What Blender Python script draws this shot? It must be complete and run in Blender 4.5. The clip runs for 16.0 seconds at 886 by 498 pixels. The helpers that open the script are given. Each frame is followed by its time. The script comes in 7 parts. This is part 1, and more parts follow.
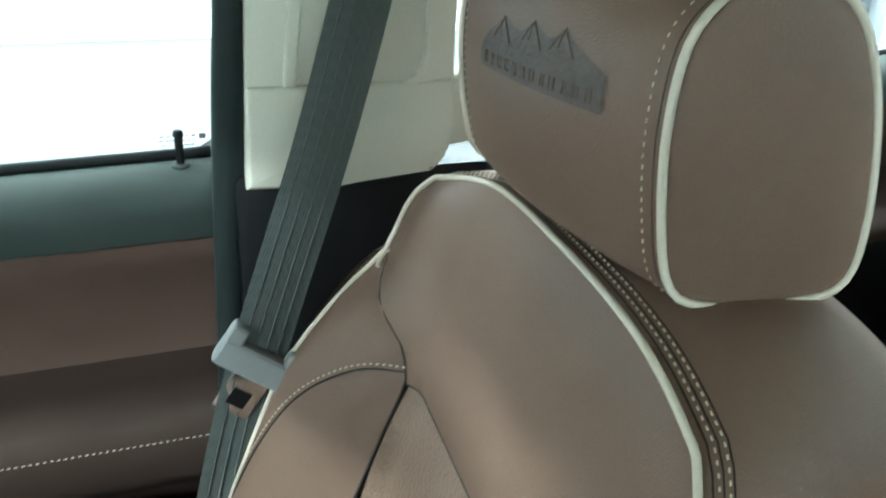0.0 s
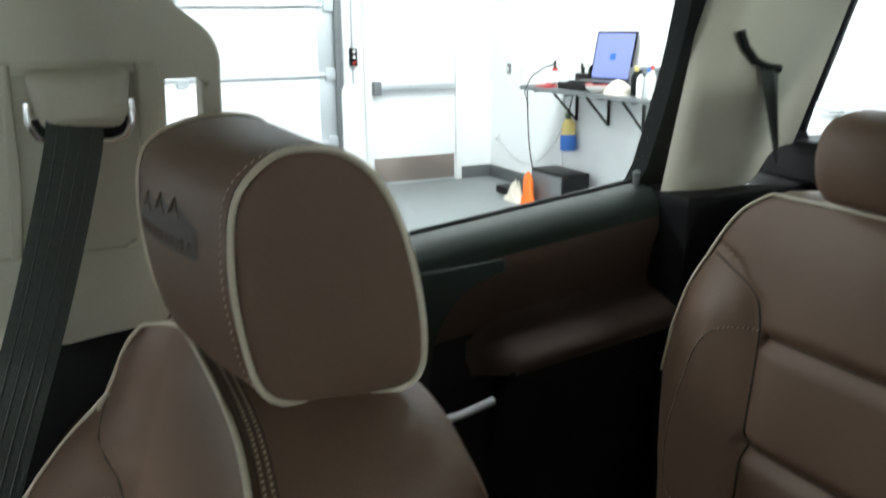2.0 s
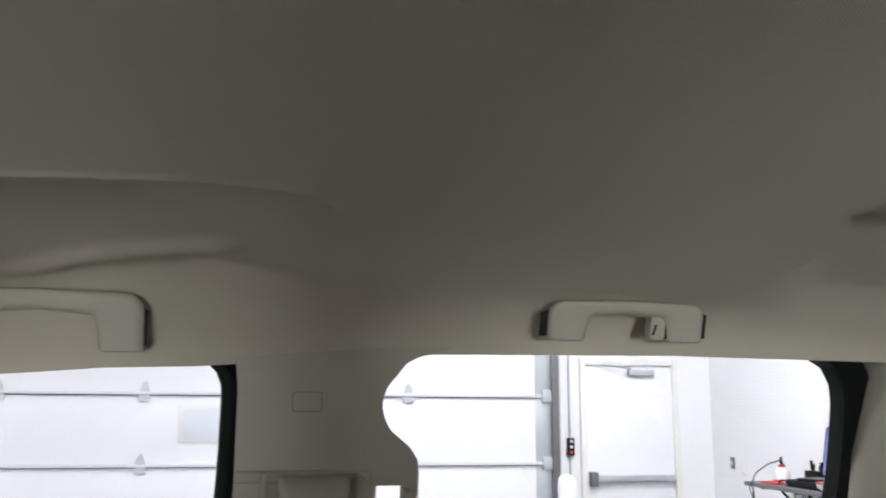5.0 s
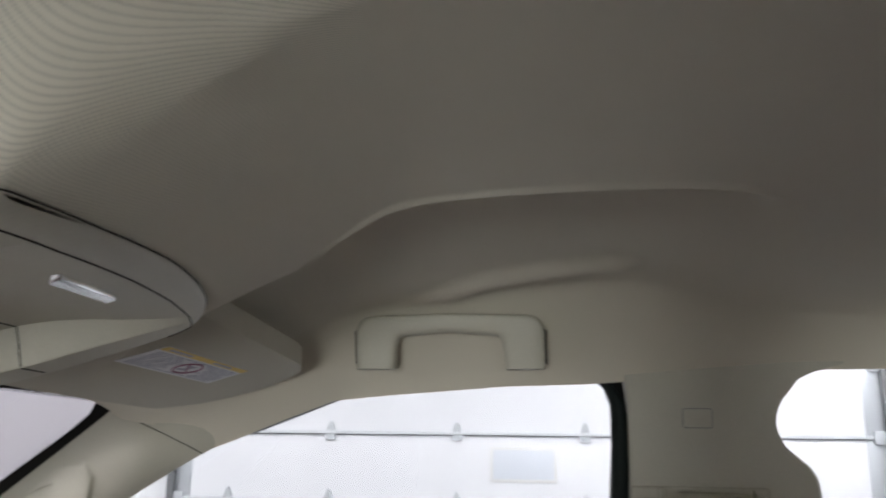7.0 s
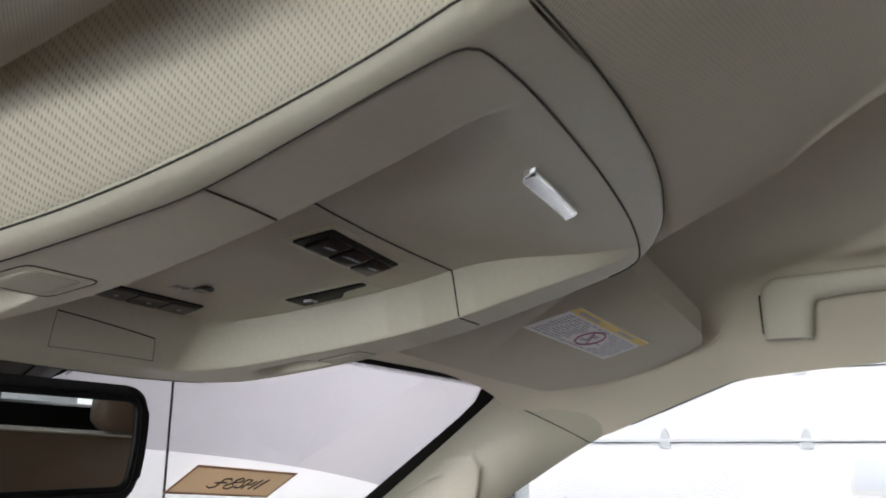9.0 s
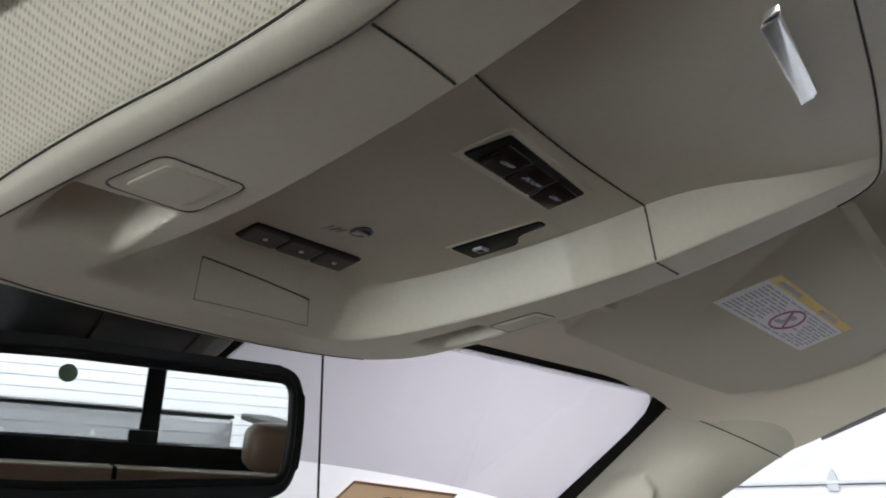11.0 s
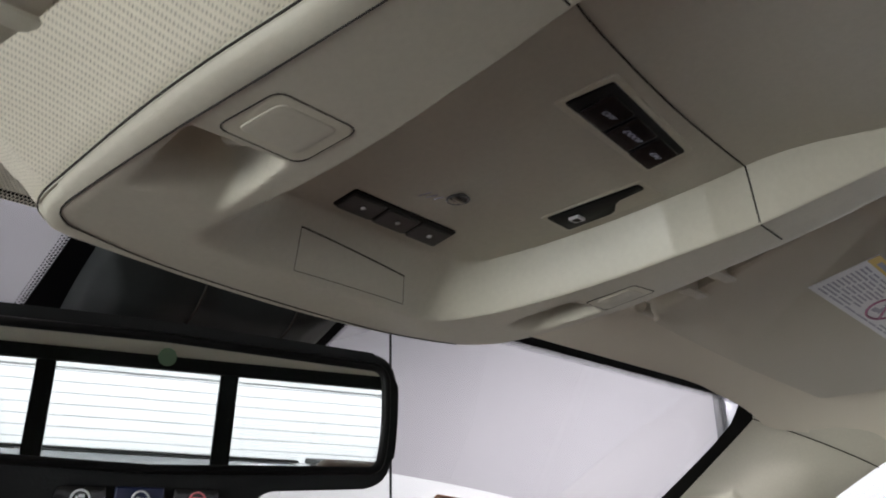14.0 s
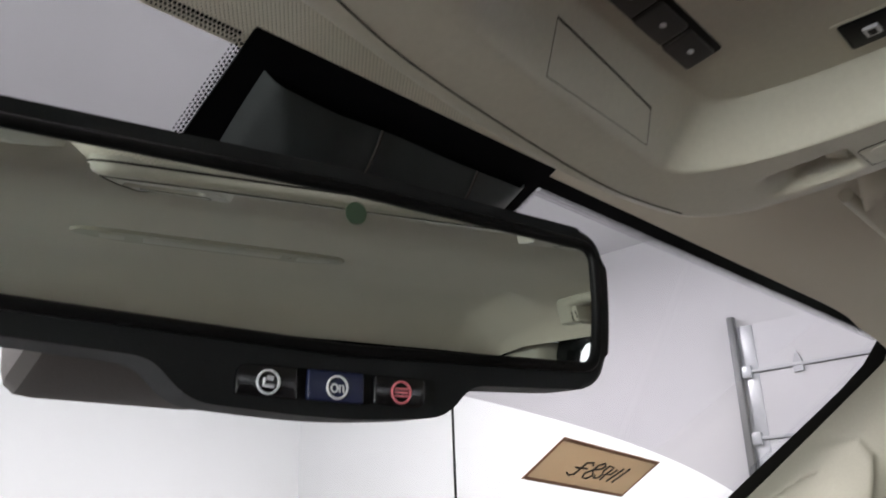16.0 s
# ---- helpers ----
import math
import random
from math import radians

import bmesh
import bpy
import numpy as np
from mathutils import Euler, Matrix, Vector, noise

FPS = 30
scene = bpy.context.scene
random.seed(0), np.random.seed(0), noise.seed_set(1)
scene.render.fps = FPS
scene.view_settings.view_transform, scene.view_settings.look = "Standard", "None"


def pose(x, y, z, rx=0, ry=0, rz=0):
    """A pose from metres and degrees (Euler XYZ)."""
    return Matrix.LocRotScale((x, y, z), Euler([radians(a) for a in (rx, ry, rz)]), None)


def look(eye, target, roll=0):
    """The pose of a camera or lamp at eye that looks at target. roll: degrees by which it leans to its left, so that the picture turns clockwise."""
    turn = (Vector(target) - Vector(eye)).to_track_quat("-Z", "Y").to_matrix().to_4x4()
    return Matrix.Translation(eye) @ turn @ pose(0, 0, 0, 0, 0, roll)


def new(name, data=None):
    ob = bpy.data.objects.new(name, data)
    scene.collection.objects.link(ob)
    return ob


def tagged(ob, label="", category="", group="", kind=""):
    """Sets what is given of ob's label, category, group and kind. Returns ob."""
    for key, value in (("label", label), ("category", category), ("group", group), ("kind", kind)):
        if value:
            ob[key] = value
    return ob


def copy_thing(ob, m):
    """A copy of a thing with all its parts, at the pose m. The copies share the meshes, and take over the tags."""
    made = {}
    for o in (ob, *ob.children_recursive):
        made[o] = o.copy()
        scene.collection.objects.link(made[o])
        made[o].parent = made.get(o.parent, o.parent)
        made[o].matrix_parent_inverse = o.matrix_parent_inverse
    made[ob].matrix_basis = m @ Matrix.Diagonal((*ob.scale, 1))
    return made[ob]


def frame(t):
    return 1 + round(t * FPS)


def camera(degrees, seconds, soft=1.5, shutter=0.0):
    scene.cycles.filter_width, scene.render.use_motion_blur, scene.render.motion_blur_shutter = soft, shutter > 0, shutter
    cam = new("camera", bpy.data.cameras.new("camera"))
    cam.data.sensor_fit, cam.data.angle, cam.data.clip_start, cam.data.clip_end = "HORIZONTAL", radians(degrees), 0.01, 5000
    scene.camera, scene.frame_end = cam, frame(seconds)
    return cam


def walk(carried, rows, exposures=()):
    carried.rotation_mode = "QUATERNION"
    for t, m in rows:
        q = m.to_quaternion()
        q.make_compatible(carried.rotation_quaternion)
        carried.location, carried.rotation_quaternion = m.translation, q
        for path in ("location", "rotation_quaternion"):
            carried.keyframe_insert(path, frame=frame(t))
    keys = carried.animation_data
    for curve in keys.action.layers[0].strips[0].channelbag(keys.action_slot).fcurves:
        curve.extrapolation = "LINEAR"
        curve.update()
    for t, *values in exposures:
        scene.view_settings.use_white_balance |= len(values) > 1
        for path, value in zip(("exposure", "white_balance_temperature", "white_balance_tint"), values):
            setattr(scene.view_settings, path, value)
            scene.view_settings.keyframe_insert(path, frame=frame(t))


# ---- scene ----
import functools

# ---------------------------------------------------------------- camera
cam = camera(54.7, 16.0, soft=1.8, shutter=0.4)
PATH = [
    (0, (0.062, 0.199, 1.606), (1.795, -0.324, 0.758), 1.6),
    (0.5, (0.064, 0.203, 1.613), (1.789, -0.454, 0.843), 0.9),
    (1, (0.048, 0.184, 1.604), (1.765, -0.542, 0.88), 0.5),
    (1.5, (-0.013, 0.135, 1.601), (1.71, -0.636, 0.94), 0.1),
    (2, (-0.1, 0.092, 1.632), (1.651, -0.726, 1.122), -0.6),
    (2.5, (-0.173, 0.081, 1.662), (1.612, -0.782, 1.398), -0.5),
    (3, (-0.229, 0.071, 1.681), (1.578, -0.788, 1.654), -0.4),
    (3.5, (-0.261, 0.064, 1.69), (1.586, -0.694, 1.82), -0.3),
    (3.7, (-0.271, 0.064, 1.689), (1.594, -0.637, 1.865), -0.3),
    (5.8, (-0.337, 0.14, 1.667), (1.612, -0.019, 2.086), 0.4),
    (6, (-0.339, 0.151, 1.665), (1.612, 0.048, 2.091), 0.4),
    (6.5, (-0.35, 0.192, 1.651), (1.598, 0.271, 2.098), 0.8),
    (7, (-0.357, 0.218, 1.64), (1.568, 0.509, 2.1), 0.8),
    (7.5, (-0.35, 0.252, 1.637), (1.529, 0.755, 2.101), 1.5),
    (8, (-0.329, 0.293, 1.631), (1.487, 0.989, 2.098), 1.5),
    (8.5, (-0.311, 0.316, 1.621), (1.433, 1.173, 2.091), 1.2),
    (9, (-0.281, 0.331, 1.611), (1.411, 1.286, 2.09), 0.5),
    (9.5, (-0.25, 0.351, 1.603), (1.398, 1.372, 2.097), -0.8),
    (10, (-0.238, 0.366, 1.595), (1.362, 1.447, 2.117), -1.0),
    (10.2, (-0.233, 0.372, 1.593), (1.346, 1.479, 2.124), -0.8),
    (12.3, (-0.227, 0.405, 1.557), (1.184, 1.667, 2.202), -0.9),
    (12.5, (-0.225, 0.399, 1.561), (1.182, 1.667, 2.203), -1.1),
    (13, (-0.223, 0.396, 1.562), (1.171, 1.676, 2.208), -1.1),
    (13.5, (-0.227, 0.403, 1.558), (1.166, 1.675, 2.224), -1.2),
    (14, (-0.23, 0.417, 1.55), (1.162, 1.676, 2.239), -1.4),
    (14.5, (-0.238, 0.443, 1.537), (1.161, 1.69, 2.234), -1.6),
    (15, (-0.24, 0.465, 1.532), (1.167, 1.711, 2.216), -2.0),
    (15.5, (-0.233, 0.512, 1.534), (1.169, 1.769, 2.208), -2.1),
    (16, (-0.221, 0.545, 1.526), (1.163, 1.825, 2.194), -2.1),
]
EXPOSURES = [(0.0, 1.38, 5400, -10), (1.0, 1.06, 5600, -5), (1.5, 0.9, 5680, -4), (2.0, -0.04, 6050, 2), (2.5, -1.3, 6000, 6), (3.0, -1.62, 6050, 15), (3.5, -1.17, 6250, 20), (6.0, -0.58, 6300, 18), (7.5, -0.62, 6300, 18), (8.0, -0.52, 6350, 17), (9.0, -0.3, 6400, 17), (10.0, -0.14, 6250, 16), (12.5, -0.55, 6300, 18), (13.0, -0.4, 6350, 18), (13.5, -0.25, 6400, 17), (15.0, -0.35, 6400, 17), (16.0, -0.2, 6450, 16)]
walk(cam, [(t, look(eye, target, roll)) for t, eye, target, roll in PATH], EXPOSURES)

# ---------------------------------------------------------------- light
world = bpy.data.worlds.new("world")
scene.world = world
world.use_nodes = True
world.node_tree.nodes["Background"].inputs[0].default_value = (0.75, 0.8, 0.9, 1)
world.node_tree.nodes["Background"].inputs[1].default_value = 0.3


def ceiling_lamp_light(x, y, z, sx, sy, watts):
    data = bpy.data.lights.new("ceiling_light", "AREA")
    data.shape, data.size, data.size_y, data.energy, data.color = "RECTANGLE", sx, sy, watts, (1.0, 0.98, 0.96)
    ob = new("ceiling_light", data)
    ob.location = (x, y, z)
    return ob


LAMPS = [(x, y) for x in (-4.6, -1.6, 1.6, 4.6) for y in (-2.2, 1.6, 6.2) if not (y > 5 and abs(x) < 2)]
LAMP_WATTS = 130.0
# assumed lamps out of view; watts weighted one by one to balance the cab
for lx, ly in LAMPS:
    ceiling_lamp_light(lx, ly, 4.58, 1.2, 0.5, LAMP_WATTS * ((5.2 if lx < 0 else 2.4) if ly > 5 else 0.5 if lx < -4 else (0.55 if lx > 0 < ly else 1.0) if lx < 4 else 0.5 if ly > 0 else 3.1))

# added west fill: level on to the truck's side, down on to the floor
west_fill = bpy.data.lights.new("door_daylight", "AREA")
west_fill.shape, west_fill.size, west_fill.size_y, west_fill.energy, west_fill.color = "RECTANGLE", 1.5, 1.2, 290.0, (0.93, 1.0, 0.91)
west_fill_light = new("door_daylight", west_fill)
west_fill_light.matrix_world = Matrix.Translation((-6.9, 0.15, 0.92)) @ Matrix.Rotation(radians(-90), 4, "Y")
floor_fill = bpy.data.lights.new("door_sky", "AREA")
floor_fill.shape, floor_fill.size, floor_fill.size_y, floor_fill.energy, floor_fill.color, floor_fill.spread = "RECTANGLE", 0.6, 1.4, 630.0, (0.97, 0.99, 1.0), radians(66)
floor_fill_light = new("door_sky", floor_fill)
floor_fill_light.matrix_world = Matrix.Translation((-6.5, 0.15, 2.1)) @ Matrix.Rotation(radians(-40), 4, "Y")

# ---------------------------------------------------------------- materials


def node_mat(name):
    m = bpy.data.materials.new(name)
    m.use_nodes = True
    t = m.node_tree
    return m, t, t.nodes["Principled BSDF"]


def surface(name, color, rough=0.5, metal=0.0, var=0.12, var_scale=6.0, grain=0.06, grain_scale=400.0, bump=0.15, bump_scale=900.0, bump_dist=0.0006, spec=0.5, coat=0.0, voronoi=False):
    """A paint, plastic, leather or metal with variation at two scales and fine relief."""
    m, t, b = node_mat(name)
    n, l = t.nodes, t.links
    co = n.new("ShaderNodeTexCoord")
    big = n.new("ShaderNodeTexNoise")
    big.inputs["Scale"].default_value, big.inputs["Detail"].default_value = var_scale, 5
    fine = n.new("ShaderNodeTexNoise")
    fine.inputs["Scale"].default_value, fine.inputs["Detail"].default_value = grain_scale, 2
    l.new(co.outputs["Object"], big.inputs["Vector"])
    l.new(co.outputs["Object"], fine.inputs["Vector"])
    hsv = n.new("ShaderNodeHueSaturation")
    hsv.inputs["Color"].default_value = (*color, 1)
    mix = n.new("ShaderNodeMath")
    mix.operation = "MULTIPLY_ADD"
    mix.inputs[1].default_value, mix.inputs[2].default_value = var * 2, 1 - var - grain
    l.new(big.outputs["Fac"], mix.inputs[0])
    mix2 = n.new("ShaderNodeMath")
    mix2.operation = "MULTIPLY_ADD"
    mix2.inputs[1].default_value = grain * 2
    l.new(fine.outputs["Fac"], mix2.inputs[0])
    l.new(mix.outputs[0], mix2.inputs[2])
    l.new(mix2.outputs[0], hsv.inputs["Value"])
    l.new(hsv.outputs[0], b.inputs["Base Color"])
    rr = n.new("ShaderNodeMath")
    rr.operation = "MULTIPLY_ADD"
    rr.inputs[1].default_value, rr.inputs[2].default_value = 0.16, rough - 0.08
    l.new(big.outputs["Fac"], rr.inputs[0])
    l.new(rr.outputs[0], b.inputs["Roughness"])
    b.inputs["Metallic"].default_value = metal
    b.inputs["Specular IOR Level"].default_value = spec
    b.inputs["Coat Weight"].default_value = coat
    if bump:
        if voronoi:
            tex = n.new("ShaderNodeTexVoronoi")
            tex.inputs["Scale"].default_value = bump_scale
            out = tex.outputs["Distance"]
        else:
            tex = n.new("ShaderNodeTexNoise")
            tex.inputs["Scale"].default_value, tex.inputs["Detail"].default_value = bump_scale, 3
            out = tex.outputs["Fac"]
        l.new(co.outputs["Object"], tex.inputs["Vector"])
        bm_ = n.new("ShaderNodeBump")
        bm_.inputs["Strength"].default_value, bm_.inputs["Distance"].default_value = bump, bump_dist
        l.new(out, bm_.inputs["Height"])
        l.new(bm_.outputs[0], b.inputs["Normal"])
    return m


def weave(name, color, pitch, depth=0.35, rough=0.95, relief=0.0004):
    """A knitted or woven cloth: small holes in staggered rows, in the plan's x and y."""
    m, t, b = node_mat(name)
    n, l = t.nodes, t.links
    co = n.new("ShaderNodeTexCoord")
    sep = n.new("ShaderNodeSeparateXYZ")
    l.new(co.outputs["Object"], sep.inputs[0])

    def math(op, a, bb=None, c=None):
        k = n.new("ShaderNodeMath")
        k.operation = op
        for i, v in enumerate((a, bb, c)):
            if v is None:
                continue
            if isinstance(v, (int, float)):
                k.inputs[i].default_value = v
            else:
                l.new(v, k.inputs[i])
        return k.outputs[0]

    k = 2 * 3.14159 / pitch
    sx = math("SINE", math("MULTIPLY", sep.outputs[0], k))
    sy = math("SINE", math("MULTIPLY", math("ADD", sep.outputs[1], math("MULTIPLY", sep.outputs[2], 0.6)), k * 0.92))
    holes = math("POWER", math("MAXIMUM", math("MULTIPLY", sx, sy), 0.0), 1.4)
    big = n.new("ShaderNodeTexNoise")
    big.inputs["Scale"].default_value, big.inputs["Detail"].default_value = 5.0, 6
    l.new(co.outputs["Object"], big.inputs["Vector"])
    value = math("ADD", math("MULTIPLY_ADD", holes, -depth, 1 + depth * 0.15), math("MULTIPLY_ADD", big.outputs["Fac"], 0.12, -0.06))
    hsv = n.new("ShaderNodeHueSaturation")
    hsv.inputs["Color"].default_value = (*color, 1)
    l.new(value, hsv.inputs["Value"])
    l.new(hsv.outputs[0], b.inputs["Base Color"])
    b.inputs["Roughness"].default_value = rough
    b.inputs["Specular IOR Level"].default_value = 0.15
    b.inputs["Sheen Weight"].default_value = 0.15
    bp = n.new("ShaderNodeBump")
    bp.inputs["Strength"].default_value, bp.inputs["Distance"].default_value = 0.5, relief
    l.new(math("MULTIPLY", holes, -1.0), bp.inputs["Height"])
    l.new(bp.outputs[0], b.inputs["Normal"])
    return m


def pane_mat(name, tint, gloss=1.0):
    """Thin glass: clear straight through, a mirror at the angle's own share."""
    m = bpy.data.materials.new(name)
    m.use_nodes = True
    t = m.node_tree
    t.nodes.clear()
    out, mix = t.nodes.new("ShaderNodeOutputMaterial"), t.nodes.new("ShaderNodeMixShader")
    tr, gl, lw = t.nodes.new("ShaderNodeBsdfTransparent"), t.nodes.new("ShaderNodeBsdfGlossy"), t.nodes.new("ShaderNodeLayerWeight")
    tr.inputs[0].default_value = (*tint, 1)
    gl.inputs["Roughness"].default_value = 0.0
    gl.inputs["Color"].default_value = (gloss, gloss, gloss, 1)
    lw.inputs[0].default_value = 0.5
    pw, sc = t.nodes.new("ShaderNodeMath"), t.nodes.new("ShaderNodeMath")
    pw.operation, sc.operation = "POWER", "MULTIPLY_ADD"
    pw.inputs[1].default_value, sc.inputs[1].default_value, sc.inputs[2].default_value = 5.0, 0.95, 0.04
    t.links.new(lw.outputs["Facing"], pw.inputs[0])
    t.links.new(pw.outputs[0], sc.inputs[0])
    t.links.new(sc.outputs[0], mix.inputs[0])
    t.links.new(tr.outputs[0], mix.inputs[1])
    t.links.new(gl.outputs[0], mix.inputs[2])
    t.links.new(mix.outputs[0], out.inputs[0])
    return m


def glow(name, color, strength):
    m, t, b = node_mat(name)
    b.inputs["Emission Color"].default_value = (*color, 1)
    b.inputs["Emission Strength"].default_value = strength
    b.inputs["Base Color"].default_value = (*color, 1)
    return m


LEATHER = surface("brown_leather", (0.166, 0.107, 0.074), 0.48, var=0.10, var_scale=9, bump=0.35, bump_scale=700, bump_dist=0.0005, voronoi=True, spec=0.38)
LEATHER_PERF = surface("perforated_brown_leather", (0.186, 0.124, 0.086), 0.5, var=0.08, bump=0.7, bump_scale=330, bump_dist=0.0009, voronoi=True, spec=0.35)
LEATHER_DARK = surface("pressed_dark_leather", (0.085, 0.066, 0.054), 0.6, grain=0.2, grain_scale=160, bump=0.8, bump_scale=260, bump_dist=0.001)
PIPING = surface("cream_piping", (0.62, 0.56, 0.45), 0.5, var=0.08, bump=0.2)
THREAD = surface("cream_thread", (0.60, 0.53, 0.42), 0.8, bump=0)
SEAM = surface("dark_seam", (0.02, 0.016, 0.013), 0.8, bump=0)
HEADLINER = weave("headliner_cloth", (0.65, 0.605, 0.500), 0.00180, depth=0.40, relief=0.0004)
VISOR = weave("visor_cloth", (0.53, 0.50, 0.41), 0.0012, depth=0.10, relief=0.0002)
TRIM = surface("beige_trim_plastic", (0.505, 0.485, 0.400), 0.55, var=0.05, bump=0.25, bump_scale=1300, bump_dist=0.0003)
KEY_GREY = surface("dark_grey_key_plastic", (0.035, 0.034, 0.036), 0.35, var=0.04, bump=0.05)
CONSOLE = surface("console_plastic", (0.55, 0.522, 0.437), 0.42, var=0.05, bump=0.22, bump_scale=1400, bump_dist=0.0003)
CONSOLE_LENS = surface("lamp_lens", (0.58, 0.55, 0.45), 0.35, var=0.04, bump=0.1)
DOOR_DARK = surface("dark_green_grey_door_cap", (0.025, 0.032, 0.028), 0.62, var=0.1, bump=0.3, bump_scale=900, spec=0.14)
DOOR_BROWN = surface("brown_door_trim", (0.068, 0.043, 0.033), 0.7, var=0.12, bump=0.4, bump_scale=900, spec=0.10)
# door trim brown made darker, with the armrest's shade put into the colour
ARM_SHADE_BROWN = surface("shaded_brown_armrest", (0.042, 0.027, 0.021), 0.66, var=0.1, bump=0.3, bump_scale=900, spec=0.14)
BLACK = surface("black_plastic", (0.006, 0.006, 0.0065), 0.45, var=0.1, bump=0.15, spec=0.14)
RUBBER = surface("black_rubber", (0.007, 0.008, 0.008), 0.6, var=0.1, bump=0.2, spec=0.12)
SEAL = surface("dark_green_grey_rubber", (0.013, 0.018, 0.017), 0.6, var=0.1, bump=0.2, spec=0.14)
COVER = surface("dark_grey_sensor_cover", (0.028, 0.032, 0.033), 0.5, var=0.08, bump=0.1, spec=0.3)
GLOSS_BLACK = surface("gloss_black", (0.008, 0.008, 0.01), 0.15, bump=0)
BELT = weave("belt_webbing", (0.068, 0.078, 0.072), 0.0024, depth=0.35, rough=0.6)
HOUSING = surface("satin_black_plastic", (0.014, 0.015, 0.016), 0.72, var=0.1, bump=0.2, spec=0.2)
POD_PLASTIC = surface("dark_grey_brown_plastic", (0.055, 0.048, 0.045), 0.6, var=0.06, bump=0.2)
GREY_PLASTIC = surface("grey_plastic", (0.20, 0.21, 0.21), 0.45, var=0.06, bump=0.2)
CHROME = surface("chrome", (0.85, 0.85, 0.86), 0.16, metal=1.0, var=0.02, grain=0.0, bump=0)
STEEL = surface("galvanised_steel", (0.52, 0.54, 0.56), 0.38, metal=0.6, var=0.12, var_scale=20, bump=0.1)
LIGHT_STEEL = surface("pale_galvanised_steel", (0.66, 0.68, 0.70), 0.5, metal=0.2, var=0.08, var_scale=20, bump=0.1)
STEEL_DARK = surface("dark_track_steel", (0.18, 0.185, 0.19), 0.45, metal=0.5, var=0.12, bump=0.1)
KICK = surface("brushed_brown_steel", (0.30, 0.25, 0.22), 0.35, metal=0.7, var=0.15, bump=0.1)
WHITE_WALL = surface("white_painted_wall", (0.80, 0.80, 0.81), 0.8, var=0.03, var_scale=0.8, grain=0.02, bump=0.15, bump_scale=120, bump_dist=0.001)
WHITE_DOOR = surface("white_door_skin", (0.80, 0.80, 0.82), 0.5, var=0.03, var_scale=2, grain=0.015, bump=0.1, bump_scale=250)
CEIL = surface("white_ceiling", (0.75, 0.75, 0.75), 0.85, var=0.04, var_scale=1, bump=0.1)
EPOXY = surface("grey_epoxy_floor", (0.195, 0.203, 0.207), 0.42, var=0.10, var_scale=1.2, grain=0.03, grain_scale=90, bump=0.05, bump_scale=60)
BASE = surface("dark_grey_baseboard", (0.10, 0.105, 0.11), 0.5, var=0.1, bump=0.1)
TRUCK_PAINT = surface("silver_truck_paint", (0.45, 0.46, 0.48), 0.25, metal=0.3, var=0.03, bump=0, coat=0.6)
CARPET = surface("dark_carpet", (0.02, 0.018, 0.017), 0.95, var=0.2, grain=0.3, grain_scale=700, bump=0.8, bump_scale=900, bump_dist=0.002, spec=0.05)
GLASS = pane_mat("clear_window_glass", (0.93, 0.955, 0.95))
GLASS_FRONT = pane_mat("windshield_glass", (0.93, 0.955, 0.95), 0.35)
GLASS_BAND = pane_mat("shade_band_glass", (0.535, 0.53, 0.55), 0.35)
FRIT = surface("black_ceramic_border", (0.004, 0.004, 0.005), 0.7, bump=0, spec=0.06)
PAPER = surface("tan_paper", (0.70, 0.54, 0.33), 0.7, var=0.04, bump=0.1)
glow_through = PAPER.node_tree.nodes.new("ShaderNodeBsdfTranslucent")
glow_through.inputs["Color"].default_value = (0.66, 0.57, 0.45, 1)
sheet_mix = PAPER.node_tree.nodes.new("ShaderNodeMixShader")
sheet_mix.inputs[0].default_value = 0.45
sheet_out = [nd for nd in PAPER.node_tree.nodes if nd.type == "OUTPUT_MATERIAL"][0]
PAPER.node_tree.links.new(PAPER.node_tree.nodes["Principled BSDF"].outputs[0], sheet_mix.inputs[1])
PAPER.node_tree.links.new(glow_through.outputs[0], sheet_mix.inputs[2])
PAPER.node_tree.links.new(sheet_mix.outputs[0], sheet_out.inputs["Surface"])
PAPER_EDGE = surface("brown_paper_border", (0.32, 0.17, 0.10), 0.7, bump=0)
INK = surface("dark_ink", (0.05, 0.045, 0.04), 0.7, bump=0)
LABEL_WHITE = surface("white_label", (0.78, 0.78, 0.80), 0.5, var=0.02, bump=0)
LABEL_YELLOW = surface("yellow_label", (0.75, 0.55, 0.13), 0.5, bump=0)
LABEL_INK = surface("grey_label_ink", (0.40, 0.40, 0.47), 0.6, bump=0)
LABEL_PURPLE = surface("purple_red_ink", (0.36, 0.15, 0.24), 0.6, bump=0)
LABEL_GREY = surface("pale_grey_print", (0.50, 0.51, 0.53), 0.6, bump=0)
FROST = surface("frosted_pale_glass", (0.66, 0.69, 0.74), 0.3, var=0.04, bump=0)
BLUE_KEY = surface("dark_blue_key", (0.012, 0.018, 0.07), 0.35, bump=0)
ICON_WHITE = surface("white_icon", (0.75, 0.76, 0.8), 0.5, bump=0)
ICON_DIM = surface("dim_blue_white_print", (0.34, 0.36, 0.46), 0.5, bump=0)
ICON_RED = surface("pink_red_icon", (0.75, 0.18, 0.22), 0.5, bump=0)
ORANGE = surface("orange_plastic", (0.85, 0.17, 0.02), 0.45, var=0.1, bump=0)
RED = surface("red_paint", (0.45, 0.03, 0.03), 0.4, bump=0)
BLUE = surface("blue_plastic", (0.02, 0.13, 0.50), 0.4, bump=0)
YELLOW = surface("yellow_plastic", (0.70, 0.55, 0.18), 0.4, bump=0)
